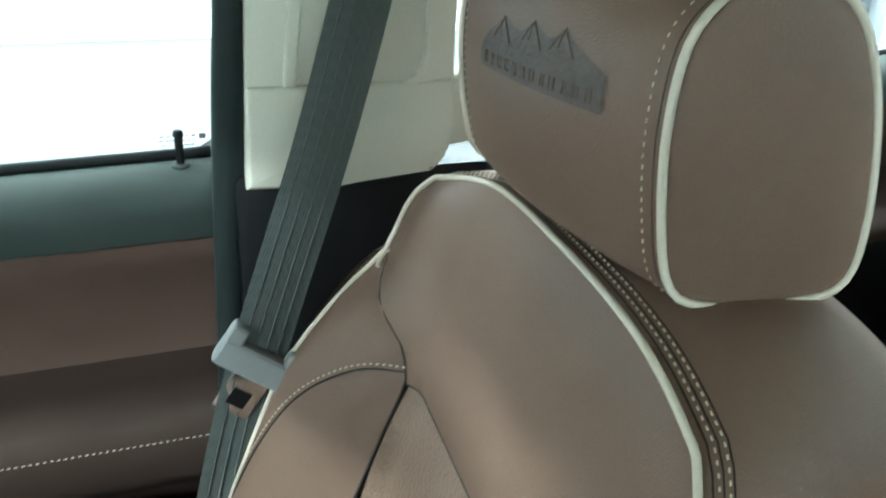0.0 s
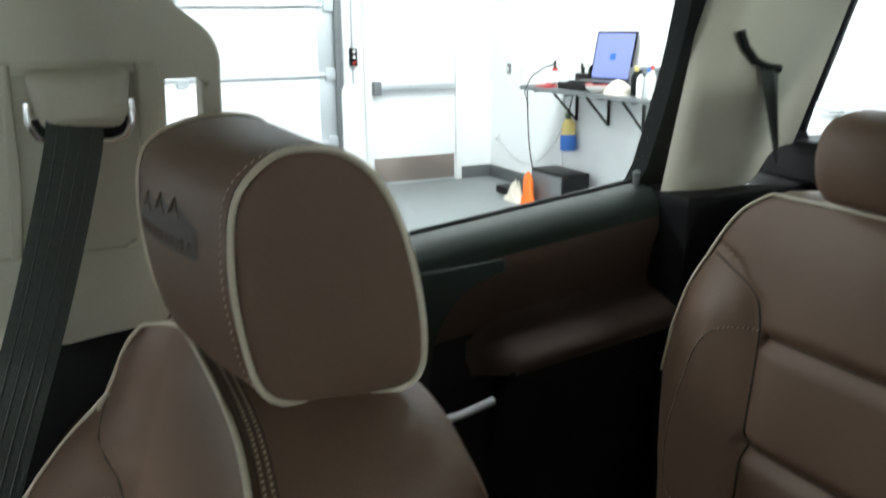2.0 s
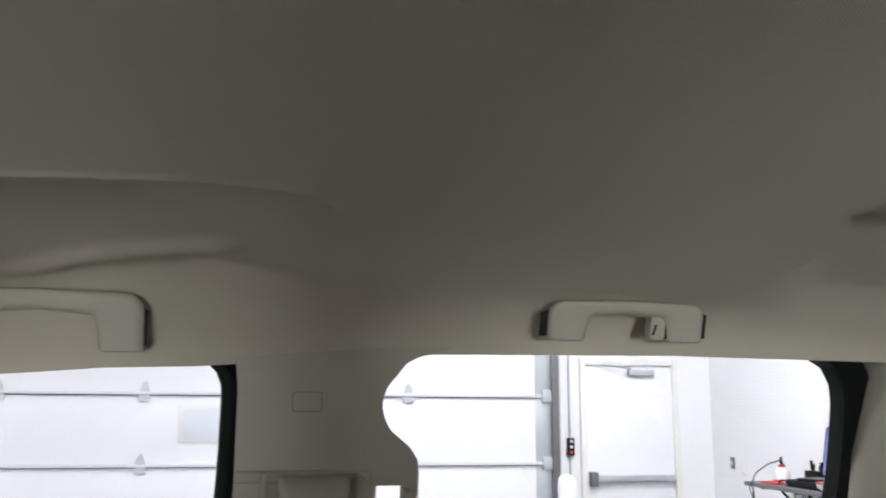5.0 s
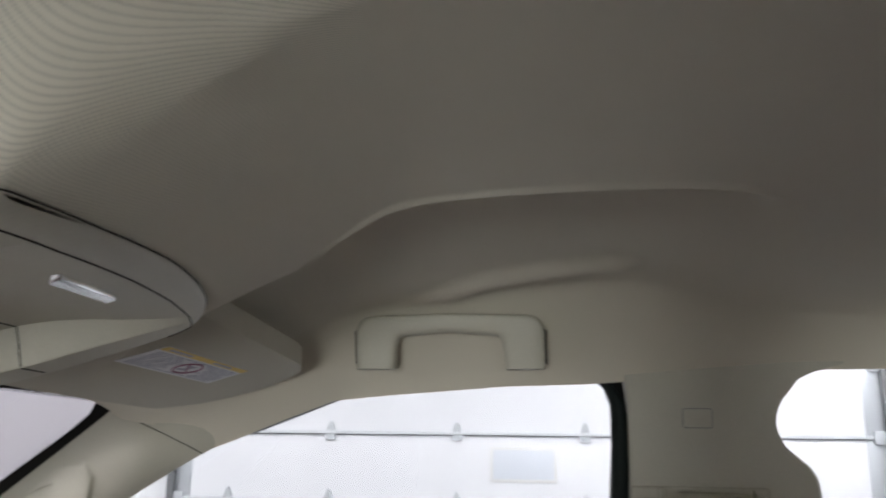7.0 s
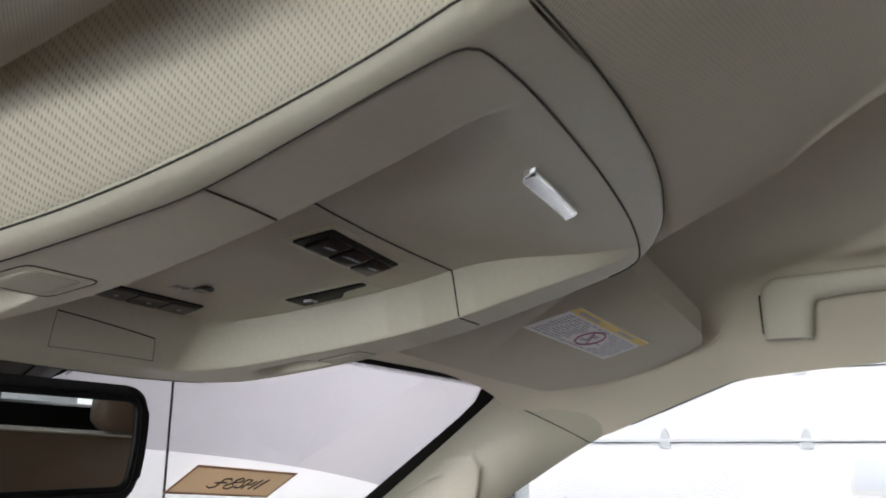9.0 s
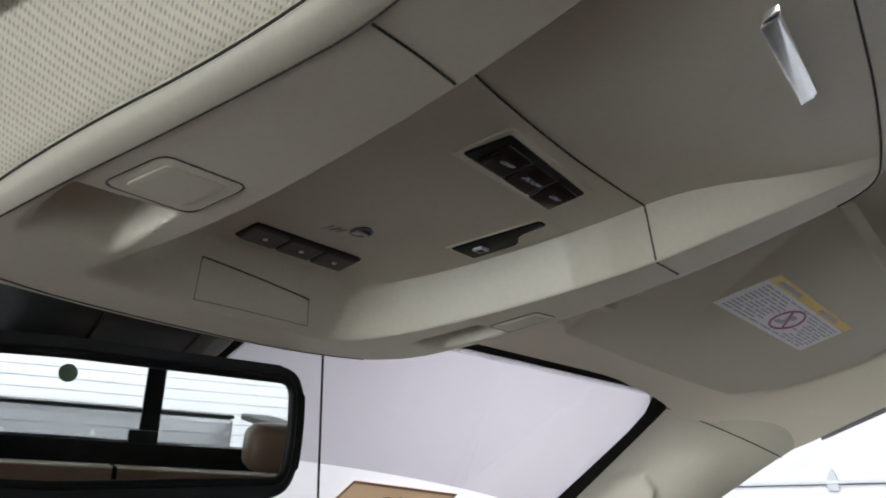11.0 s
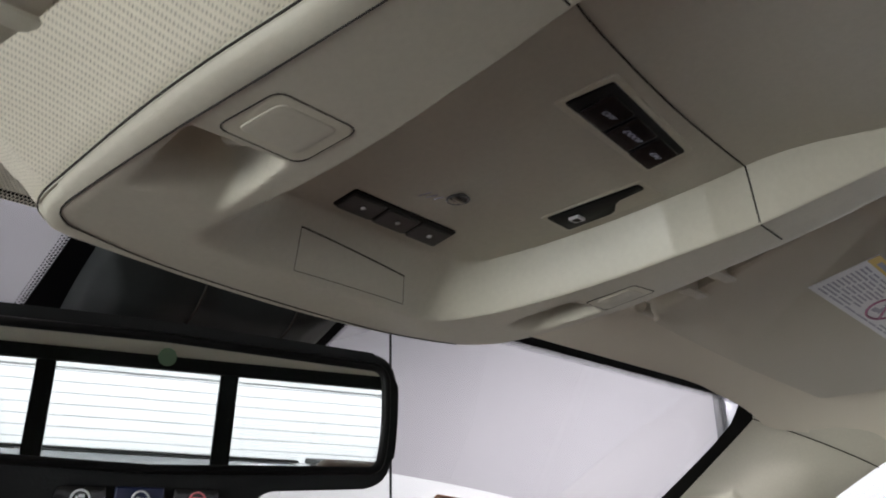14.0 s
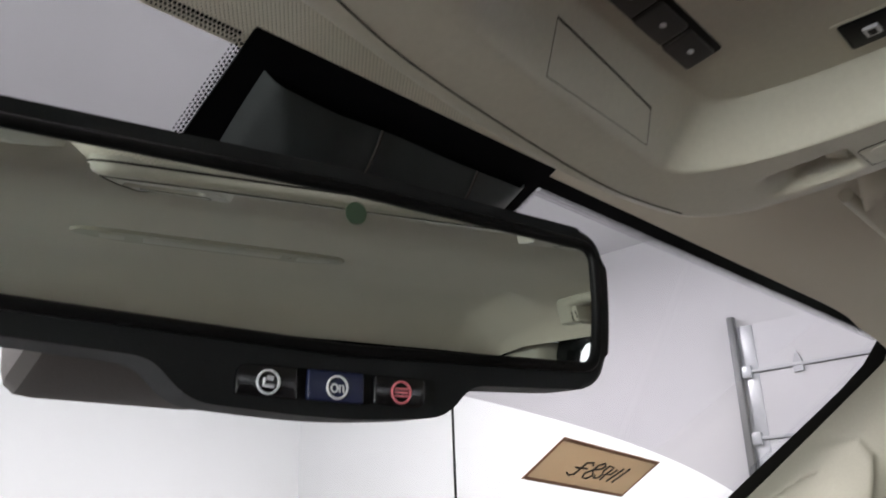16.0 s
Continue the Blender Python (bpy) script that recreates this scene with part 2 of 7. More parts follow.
GREEN_DARK = surface("dark_green_plastic", (0.05, 0.09, 0.05), 0.5, bump=0)
WHITE_PLASTIC = surface("white_plastic", (0.75, 0.74, 0.72), 0.4, bump=0)
CREAM_CLOTH = surface("cream_cloth", (0.62, 0.56, 0.48), 0.9, var=0.2, var_scale=20, bump=0.4, bump_scale=60, bump_dist=0.01)
SCREEN = glow("blue_screen", (0.16, 0.18, 0.42), 0.55)
LAMP_GLOW = glow("lamp_diffuser", (1.0, 0.98, 0.95), 9.0)
MIRROR = surface("mirror_silver", (0.71, 0.75, 0.73), 0.0, metal=1.0, var=0.0, grain=0.0, bump=0)
for nd in MIRROR.node_tree.nodes:
    if nd.type == "BSDF_PRINCIPLED":
        for lk in list(nd.inputs["Roughness"].links):
            MIRROR.node_tree.links.remove(lk)
        nd.inputs["Roughness"].default_value = 0.01

# ---------------------------------------------------------------- building helpers
BASEPOINT = {}


def thing(name, base, label, category, group="", kind=""):
    """An empty at a thing's base, which carries its parts."""
    ob = new(name)
    ob.location = base
    ob.empty_display_size = 0.05
    BASEPOINT[ob.name] = Vector(base)
    return tagged(ob, label, category, group, kind)


def finish(name, verts, faces, material, parent=None, label="", smooth=35):
    """One mesh object from world places, under a thing or a part."""
    off = BASEPOINT.get(parent.name, Vector()) if parent else Vector()
    me = bpy.data.meshes.new(name)
    me.from_pydata([tuple(Vector(v) - off) for v in verts], [], [tuple(f) for f in faces])
    bm = bmesh.new()
    bm.from_mesh(me)
    bmesh.ops.recalc_face_normals(bm, faces=bm.faces)
    bm.to_mesh(me)
    bm.free()
    me.materials.append(material)
    if smooth:
        me.polygons.foreach_set("use_smooth", [True] * len(me.polygons))
        me.set_sharp_from_angle(angle=radians(smooth))
    ob = new(name, me)
    ob.parent = parent
    BASEPOINT[ob.name] = off
    if label:
        ob["label"] = label
    return ob


def finish_bm(name, bm, material, parent=None, label="", smooth=35):
    vs = [v.co.copy() for v in bm.verts]
    bm.verts.index_update()
    fs = [[v.index for v in f.verts] for f in bm.faces]
    bm.free()
    return finish(name, vs, fs, material, parent, label, smooth)


def box(name, lo, hi, material, parent=None, bevel=0.004, label="", m=None, seg=2):
    bm = bmesh.new()
    bmesh.ops.create_cube(bm, size=1)
    for v in bm.verts:
        v.co = Vector([lo[i] + (v.co[i] + 0.5) * (hi[i] - lo[i]) for i in range(3)])
    if bevel:
        bmesh.ops.bevel(bm, geom=bm.edges[:], offset=min(bevel, 0.45 * min(abs(hi[i] - lo[i]) for i in range(3))), segments=seg, affect="EDGES", profile=0.6)
    if m is not None:
        bm.transform(m)
    return finish_bm(name, bm, material, parent, label)


def grid(name, fn, nu, nv, material, parent=None, label="", smooth=35, loop_u=False):
    vs = [fn(i / nu, j / nv) for j in range(nv + 1) for i in range(nu + (0 if loop_u else 1))]
    w = nu if loop_u else nu + 1
    fs = [(j * w + i, j * w + (i + 1) % w, (j + 1) * w + (i + 1) % w, (j + 1) * w + i) for j in range(nv) for i in range(nu)]
    return finish(name, vs, fs, material, parent, label, smooth)


def loft(name, rings, material, parent=None, label="", smooth=35, caps=True):
    n = len(rings[0])
    vs = [p for r in rings for p in r]
    fs = [(j * n + i, j * n + (i + 1) % n, (j + 1) * n + (i + 1) % n, (j + 1) * n + i) for j in range(len(rings) - 1) for i in range(n)]
    if caps:
        fs += [tuple(range(n))[::-1], tuple((len(rings) - 1) * n + i for i in range(n))]
    return finish(name, vs, fs, material, parent, label, smooth)


def spline(points, n, closed=False):
    """n places along a smooth curve through the given ones, evenly by length."""
    pts = [Vector(p) for p in points]
    k = len(pts)
    fine = []
    segs = k if closed else k - 1
    for i in range(segs):
        p = [pts[(i + d) % k] if closed else pts[max(0, min(k - 1, i + d))] for d in (-1, 0, 1, 2)]
        for s in range(12):
            u = s / 12
            fine.append(0.5 * (2 * p[1] + (p[2] - p[0]) * u + (2 * p[0] - 5 * p[1] + 4 * p[2] - p[3]) * u**2 + (3 * p[1] - p[0] - 3 * p[2] + p[3]) * u**3))
    fine.append(pts[0] if closed else pts[-1])
    run = [0.0]
    for a, b in zip(fine, fine[1:]):
        run.append(run[-1] + (b - a).length)
    out, j = [], 0
    for i in range(n):
        want = run[-1] * i / (n if closed else n - 1)
        while j < len(run) - 2 and run[j + 1] < want:
            j += 1
        d = run[j + 1] - run[j]
        out.append(fine[j].lerp(fine[j + 1], (want - run[j]) / d if d > 1e-9 else 0))
    return out


def tube_rings(pts, r, n=8, closed=False, flat=1.0):
    rings, up = [], None
    k = len(pts)
    for i, p in enumerate(pts):
        a, b = (pts[(i - 1) % k], pts[(i + 1) % k]) if closed else (pts[max(0, i - 1)], pts[min(k - 1, i + 1)])
        t = (b - a).normalized()
        if up is None:
            up = t.orthogonal().normalized()
        up = (up - t * up.dot(t)).normalized()
        side = t.cross(up)
        rr = r(i / (k - 1)) if callable(r) else r
        rings.append([p + rr * (math.cos(2 * math.pi * q / n) * up + flat * math.sin(2 * math.pi * q / n) * side) for q in range(n)])
    return rings


def tube(name, pts, r, material, parent=None, label="", n=8, closed=False):
    pts = [Vector(p) for p in pts]
    rings = tube_rings(pts, r, n, closed)
    if closed:
        rings.append(rings[0])
    return loft(name, rings, material, parent, label, 60, caps=not closed)


def dashes(name, pts, length, gap, r, material, parent=None, label=""):
    """A row of stitches along a curve, joined into one seam."""
    pts = [Vector(p) for p in pts]
    vs, fs = [], []
    total = sum((b - a).length for a, b in zip(pts, pts[1:]))
    count = int(total / (length + gap))
    line = spline(pts, count * 2 + 1)
    for q in range(count):
        a, b = line[2 * q], line[2 * q].lerp(line[2 * q + 1], 2 * length / (length + gap) * 0.5 + 0.2)
        for ring in tube_rings([a, b], r, 5):
            vs += ring
        o = len(vs) - 10
        fs += [(o + e, o + (e + 1) % 5, o + 5 + (e + 1) % 5, o + 5 + e) for e in range(5)]
        fs += [(o + 4, o + 3, o + 2, o + 1, o), (o + 5, o + 6, o + 7, o + 8, o + 9)]
    return finish(name, vs, fs, material, parent, label, 60)


def slab(name, outline, place, depth, material, parent=None, label="", bevel=0.0, seg=3, smooth=35):
    """A flat outline raised into a plate: place(a, b, d) gives the world place at depth d."""
    bm = bmesh.new()
    front = [bm.verts.new(place(a, b, 0.0)) for a, b in outline]
    back = [bm.verts.new(place(a, b, depth)) for a, b in outline]
    k = len(outline)
    f = bm.faces.new(front)
    bm.faces.new(back[::-1])
    for i in range(k):
        bm.faces.new((front[(i + 1) % k], front[i], back[i], back[(i + 1) % k]))
    if bevel:
        bmesh.ops.bevel(bm, geom=f.edges[:], offset=bevel, segments=seg, affect="EDGES", profile=0.5)
    bmesh.ops.triangulate(bm, faces=[q for q in bm.faces if len(q.verts) > 4])
    return finish_bm(name, bm, material, parent, label, smooth)


def rounded(corners, r, n=6):
    """A polygon with its corners rounded; r: one radius or one for each corner."""
    out = []
    k = len(corners)
    for i in range(k):
        p = Vector(corners[i]).to_2d() if len(corners[i]) > 2 else Vector(corners[i])
        a, b = Vector(corners[i - 1]) - p, Vector(corners[(i + 1) % k]) - p
        rr = r[i] if isinstance(r, (list, tuple)) else r
        if rr <= 0:
            out.append(tuple(p))
            continue
        d = min(rr, 0.48 * a.length, 0.48 * b.length)
        s, e = p + a.normalized() * d, p + b.normalized() * d
        for q in range(n + 1):
            u = q / n
            out.append(tuple((1 - u) ** 2 * s + 2 * u * (1 - u) * p + u * u * e))
    return out


def ring_slab(name, inner, outer, place, depth, material, parent=None, label=""):
    """A frame between two outlines with the same count of points."""
    k = len(inner)
    rings = [[place(*p, d) for p in o] for o, d in ((inner, 0.0), (outer, 0.0), (outer, depth), (inner, depth), (inner, 0.0))]
    return loft(name, rings, material, parent, label, 30, caps=False)


def sstep(a, b, x):
    u = max(0.0, min(1.0, (x - a) / (b - a)))
    return u * u * (3 - 2 * u)


def interp(x, table):
    if x <= table[0][0]:
        return table[0][1]
    for (a, u), (b, v) in zip(table, table[1:]):
        if x <= b:
            return u + (v - u) * (x - a) / (b - a)
    return table[-1][1]


def flowing(x, table):
    """As interp, with smooth bends at the table's places."""
    if x <= table[0][0]:
        return table[0][1]
    if x >= table[-1][0]:
        return table[-1][1]
    k = max(i for i in range(len(table) - 1) if table[i][0] <= x)

    def slope(i):
        a, b = table[max(0, i - 1)], table[min(len(table) - 1, i + 1)]
        return (b[1] - a[1]) / (b[0] - a[0])

    (x0, y0), (x1, y1) = table[k], table[k + 1]
    h = x1 - x0
    u = (x - x0) / h
    return (2 * u**3 - 3 * u**2 + 1) * y0 + (u**3 - 2 * u**2 + u) * h * slope(k) + (3 * u**2 - 2 * u**3) * y1 + (u**3 - u**2) * h * slope(k + 1)


def resample(loop, n):
    """n places along a closed 2D outline, even by length."""
    pts = [Vector((*p, 0)) for p in loop]
    pts.append(pts[0])
    run = [0.0]
    for a, b in zip(pts, pts[1:]):
        run.append(run[-1] + (b - a).length)
    out, j = [], 0
    for i in range(n):
        want = run[-1] * i / n
        while j < len(run) - 2 and run[j + 1] < want:
            j += 1
        d = run[j + 1] - run[j]
        q = pts[j].lerp(pts[j + 1], (want - run[j]) / d if d > 1e-9 else 0)
        out.append((q.x, q.y))
    return out


def bar_text(name, words, size, m, material, parent, label=""):
    """Letters in the built-in font, as flat mesh, at the pose m."""
    cu = bpy.data.curves.new(name, "FONT")
    cu.body, cu.size, cu.align_x, cu.align_y, cu.extrude = words, size, "CENTER", "CENTER", 0.0001
    tmp = new(name, cu)
    me = bpy.data.meshes.new_from_object(tmp.evaluated_get(bpy.context.evaluated_depsgraph_get()))
    bpy.data.objects.remove(tmp)
    me.transform(m)
    off = BASEPOINT.get(parent.name, Vector()) if parent else Vector()
    me.transform(Matrix.Translation(-off))
    me.materials.clear()
    me.materials.append(material)
    ob = new(name, me)
    ob.parent = parent
    if label:
        ob["label"] = label
    return ob


# ---------------------------------------------------------------- the workshop round the truck
XE, YS, YN, XW, ZC = 8.15, -4.35, 11.5, -6.8, 4.8


def structure(ob, label, category):
    return tagged(ob, label, category, kind="structure")


structure(box("floor", (XW - 0.2, YS - 0.2, -0.2), (XE + 0.2, YN + 0.2, 0.0), EPOXY, bevel=0), "grey epoxy coated concrete workshop floor", "floor")
structure(box("wall_east", (XE, YS - 0.2, 0), (XE + 0.2, YN + 0.2, ZC), WHITE_WALL, bevel=0), "white painted workshop wall with a wide garage door", "wall")
structure(box("wall_south", (XW, YS - 0.2, 0), (XE, YS, ZC), WHITE_WALL, bevel=0), "white painted workshop wall behind the truck", "wall")
structure(box("wall_north", (XW, YN, 0), (XE, YN + 0.2, ZC), WHITE_WALL, bevel=0), "white painted workshop wall ahead of the truck", "wall")
# unseen west wall; its opening is made up to hold the fill light
for y0, y1, z0 in ((YS - 0.2, -0.6, 0), (0.9, YN + 0.2, 0), (-0.6, 0.9, 2.3)):
    structure(box("wall_west", (XW - 0.2, y0, z0), (XW, y1, ZC), WHITE_WALL, bevel=0), "unseen white painted workshop wall round an added opening", "wall")
structure(box("ceiling", (XW - 0.2, YS - 0.2, ZC), (XE + 0.2, YN + 0.2, ZC + 0.2), CEIL, bevel=0), "white workshop ceiling with strip lamps", "ceiling")
bb = thing("baseboard", (XE, -4.0, 0), "dark grey rubber baseboard along white walls", "baseboard", kind="structure")
box("strip", (3.6, YS, 0), (XE, YS + 0.02, 0.13), BASE, bb, 0.003)
box("strip", (XE - 0.02, -2.93, 0), (XE, -2.74, 0.13), BASE, bb, 0.003)
box("strip", (XE - 0.02, YS + 0.02, 0), (XE, -3.99, 0.13), BASE, bb, 0.003)

for lx, ly in LAMPS:
    lamp = thing("strip_lamp", (lx, ly, ZC), "white strip lamp glowing under the ceiling", "lamp", "ceiling strip lamps")
    box("housing", (lx - 0.62, ly - 0.27, ZC - 0.12), (lx + 0.62, ly + 0.27, ZC), WHITE_PLASTIC, lamp, 0.01)
    box("diffuser", (lx - 0.6, ly - 0.25, ZC - 0.14), (lx + 0.6, ly + 0.25, ZC - 0.122), LAMP_GLOW, lamp, 0.004)


def garage_door(name, place, width, label, hinge_at, window_at, flush=False):
    """A sectional door; place(a, b, d): along, up, out of the wall."""
    ob = thing(name, place(width / 2, 0, 0), label, "garage door", kind="structure")
    joints = [0.0, 0.49, 1.145, 1.80, 2.455, 3.11, 3.6]

    def block(n, a0, a1, b0, b1, d0, d1, mt, parent, bev=0.004, lab=""):
        p, q = place(a0, b0, d0), place(a1, b1, d1)
        return box(n, [min(p[i], q[i]) for i in range(3)], [max(p[i], q[i]) for i in range(3)], mt, parent, bev, lab)

    for b0, b1 in zip(joints, joints[1:]):
        sec = block("section", 0, width, b0 + 0.004, b1 - 0.004, 0.01, 0.06, WHITE_DOOR, ob, 0.006, "white insulated door section")
        for a0, a1 in ((0.0, 0.16), (width - 0.16, width)):
            block("end_stile", a0, a1, b0 + 0.01, b1 - 0.01, 0.0602, 0.068, STEEL, sec, 0.002, "galvanised end stile")
    for b in [] if flush else joints[1:-1]:
        block("strut", 0.0, width, b - 0.002, b + 0.028, 0.06, 0.098, LIGHT_STEEL, ob, 0.004, "galvanised strut")
        # dark strip paints the joint seal together with the strut's shade
        block("joint_seal", 0.0, width, b - 0.012, b - 0.003, 0.0602, 0.0625, BASE, ob, 0, "dark strip for joint seal and strut shade")
        for a in hinge_at:
            p = place(a, b, 0.066)

            def hinge_place(u, v, d, a=a, b=b):
                return place(a + u, b + v, 0.066 + d)

            slab("hinge", [(-0.05, -0.06), (0.05, -0.06), (0.05, 0.02), (0.022, 0.10), (0.0, 0.125), (-0.022, 0.10), (-0.05, 0.02)], hinge_place, 0.022, STEEL, ob, "galvanised hinge")
        for a in (0.05, width - 0.05):
            block("roller_bracket", a - 0.05, a + 0.05, b - 0.05, b + 0.07, 0.068, 0.11, STEEL, ob, 0.006)
    for a0, b0 in window_at:
        fr = block("window_frame", a0, a0 + 0.64, b0, b0 + 0.33, 0.0602, 0.072, WHITE_PLASTIC, ob, 0.006, "white window surround")
        block("pane", a0 + 0.03, a0 + 0.61, b0 + 0.03, b0 + 0.30, 0.0722, 0.076, FROST, fr, 0.01, "frosted grey pane")
    for a, sgn in ((-0.035, -1), (width + 0.035, 1)):
        tr = block("track", a - 0.035, a + 0.035, 0, 3.7, 0.06, 0.13, STEEL_DARK, ob, 0.012, "dark steel roller track")
        block("angle", a + sgn * 0.05 - 0.02, a + sgn * 0.05 + 0.02, 0, 3.7, 0.0, 0.055, STEEL, ob, 0.003, "galvanised angle")
    return ob


garage_door("garage_door_1", lambda a, b, d: (XE - d, -2.58 + a, b), 6.76, "wide white sectional garage door, closed", [1.45, 2.68, 3.91, 5.17, 6.2], [(2.95, 1.36)])
garage_door("garage_door_2", lambda a, b, d: (5.0 - a, YS + d, b), 6.4, "white sectional garage door behind the truck, closed", [0.9, 2.1, 3.3, 4.5, 5.6], [(2.0, 1.36)], True)
lock = thing("door_lock", (3.55, YS + 0.07, 1.1), "chrome turning lock handle on the white garage door", "handle")
tube("lock_rod", [(3.35, YS + 0.09, 1.1), (3.75, YS + 0.09, 1.1)], 0.012, STEEL, lock)
tube("turn_handle", [(3.55, YS + 0.075, 1.1), (3.55, YS + 0.13, 1.1)], 0.02, CHROME, lock, n=12)
box("turn_bar", (3.49, YS + 0.13, 1.085), (3.61, YS + 0.15, 1.115), CHROME, lock, 0.006)

# the white door with its push bar
d1 = thing("door_1", (XE, -3.43, 0), "white steel exit door, closed, with a push bar", "door", kind="structure")
box("door_leaf", (XE - 0.03, -3.905, 0.012), (XE, -2.965, 2.13), WHITE_DOOR, d1, 0.004)
for y0, y1, z0, z1 in ((-2.963, -2.90, 0, 2.20), (-3.97, -3.907, 0, 2.20), (-3.907, -2.963, 2.133, 2.20)):
    box("door_frame", (XE - 0.055, y0, z0), (XE, y1, z1), WHITE_PLASTIC, d1, 0.006)
box("push_bar", (XE - 0.11, -3.88, 0.975), (XE - 0.05, -3.0, 1.035), STEEL, d1, 0.012, "satin steel push bar")
box("latch_case", (XE - 0.12, -3.05, 0.93), (XE - 0.03, -2.975, 1.07), STEEL_DARK, d1, 0.01)
box("kick_plate", (XE - 0.034, -3.89, 0.03), (XE - 0.0302, -2.98, 0.285), KICK, d1, 0.001, "brown brushed steel kick plate")
box("sweep", (XE - 0.04, -3.90, 0.005), (XE - 0.031, -2.97, 0.028), STEEL, d1, 0.002)
box("closer_body", (XE - 0.09, -3.70, 2.03), (XE - 0.03, -3.42, 2.09), STEEL, d1, 0.01)
tube("closer_arm", [(XE - 0.07, -3.45, 2.10), (XE - 0.16, -3.30, 2.115), (XE - 0.06, -3.12, 2.14)], 0.012, STEEL, d1)
for z in (0.25, 1.05, 1.9):
    tube("hinge", [(XE - 0.035, -3.915, z - 0.05), (XE - 0.035, -3.915, z + 0.05)], 0.012, STEEL, d1)

bol = thing("bollard", (7.45, -2.52, 0), "white painted steel bollard on the floor", "bollard")
prof = [(0.085, 0.0), (0.085, 1.02), (0.078, 1.06), (0.055, 1.085), (0.0, 1.095)]
loft("post", [[(7.45 + r * math.cos(a), -2.52 + r * math.sin(a), z) for a in [2 * math.pi * i / 24 for i in range(24)]] for r, z in [(max(r, 0.002), z) for r, z in prof]], WHITE_DOOR, bol)
loft("flange", [[(7.45 + r * math.cos(a), -2.52 + r * math.sin(a), z) for a in [2 * math.pi * i / 24 for i in range(24)]] for r, z in ((0.10, 0.001), (0.10, 0.012), (0.087, 0.014))], WHITE_DOOR, bol)

sw = thing("door_control", (XE, -2.79, 1.33), "black garage door control box with buttons", "control box")
box("case", (XE - 0.06, -2.825, 1.23), (XE, -2.755, 1.40), BLACK, sw, 0.006)
for z in (1.26, 1.315, 1.37):
    tube("button", [(XE - 0.06, -2.79, z), (XE - 0.068, -2.79, z)], 0.016, RED if z < 1.3 else WHITE_PLASTIC, sw, n=12)
tube("conduit", [(XE - 0.02, -2.79, 1.40), (XE - 0.02, -2.79, 4.7)], 0.012, STEEL, sw)
tube("lower_conduit", [(XE - 0.02, -2.79, 0.75), (XE - 0.02, -2.79, 1.23)], 0.012, STEEL, sw)
for i, (x, z) in enumerate(((7.75, 1.17), (7.55, 1.12))):
    pl = thing("wall_switch", (x, YS, z), "small dark switch plate on the white wall" if i == 0 else "small white switch plate on the white wall", "switch")
    box("plate", (x - 0.035, YS, z - 0.055), (x + 0.035, YS + 0.012, z + 0.055), STEEL_DARK if i == 0 else WHITE_PLASTIC, pl, 0.003)
    box("toggle", (x - 0.01, YS + 0.012, z - 0.02), (x + 0.01, YS + 0.02, z + 0.02), WHITE_PLASTIC, pl, 0.002)

# ---------------------------------------------------------------- headliner
EDGE_Z = [(-0.93, 1.722), (-0.75, 1.742), (-0.4, 1.746), (-0.05, 1.742), (0.2, 1.724), (0.30, 1.721), (0.443, 1.710), (0.524, 1.702), (0.593, 1.676), (0.668, 1.646), (0.80, 1.60)]
MID_Z = [(-0.93, 1.725), (-0.82, 1.775), (-0.62, 1.805), (-0.3, 1.815), (0.0, 1.813), (0.15, 1.805), (0.3, 1.794), (0.45, 1.772), (0.6, 1.735), (0.72, 1.710), (0.80, 1.692)]
CREASE_X = [(0.04, 0.27), (0.068, 0.231), (0.090, 0.207), (0.112, 0.191), (0.149, 0.176), (0.20, 0.164), (0.26, 0.155), (0.31, 0.155), (0.34, 0.160), (0.37, 0.179), (0.40, 0.212), (0.43, 0.244), (0.465, 0.280), (0.495, 0.305), (0.56, 0.375), (0.7, 0.55)]
CREASE_LEFT = [(0.02, 0.20), (0.10, 0.135), (0.20, 0.115), (0.332, 0.108), (0.42, 0.105), (0.55, 0.11), (0.7, 0.12)]
REAR_Y = [(0.0, -0.352), (0.20, -0.368), (0.34, -0.376), (0.46, -0.392), (0.56, -0.421), (0.64, -0.47)]


def c_base(y):
    """The underside of the overhead console, over y."""
    return 1.705 - 0.19 * (y - 0.42)


c_outline = rounded([(-0.1265, 0.4035), (-0.06, 0.4040), (0.02, 0.4125), (0.085, 0.4290), (0.124, 0.4520), (0.1465, 0.54), (0.1425, 0.625), (0.110, 0.6985), (0.04, 0.7065), (-0.04, 0.7030), (-0.133, 0.6885), (-0.1285, 0.61), (-0.117, 0.55), (-0.1145, 0.50), (-0.1185, 0.445)], [0.016, 0.06, 0.06, 0.05, 0.03, 0.08, 0.05, 0.05, 0.05, 0.05, 0.018, 0.06, 0.06, 0.05, 0.04], 8)
c_loop = resample(c_outline, 260)
C_HUB = Vector((-0.238, 0.366, 1.595))


def c_lift(p):
    """The console's back end sweeps up towards the roof."""
    p = Vector(p)
    e = interp(p.y, [(0.40, 0.0245), (0.44, 0.0185), (0.47, 0.0140), (0.50, 0.0095), (0.53, 0.0048), (0.56, 0.0012), (0.58, 0.0)]) * interp(p.x, [(-0.13, 0.40), (-0.06, 0.60), (0.0, 0.88), (0.05, 1.0)])
    return p + (p - C_HUB) * (e / (p.z - C_HUB.z))


C_RING = [tuple(c_lift((x, y, c_base(y)))) for x, y in resample(c_outline, 64)]


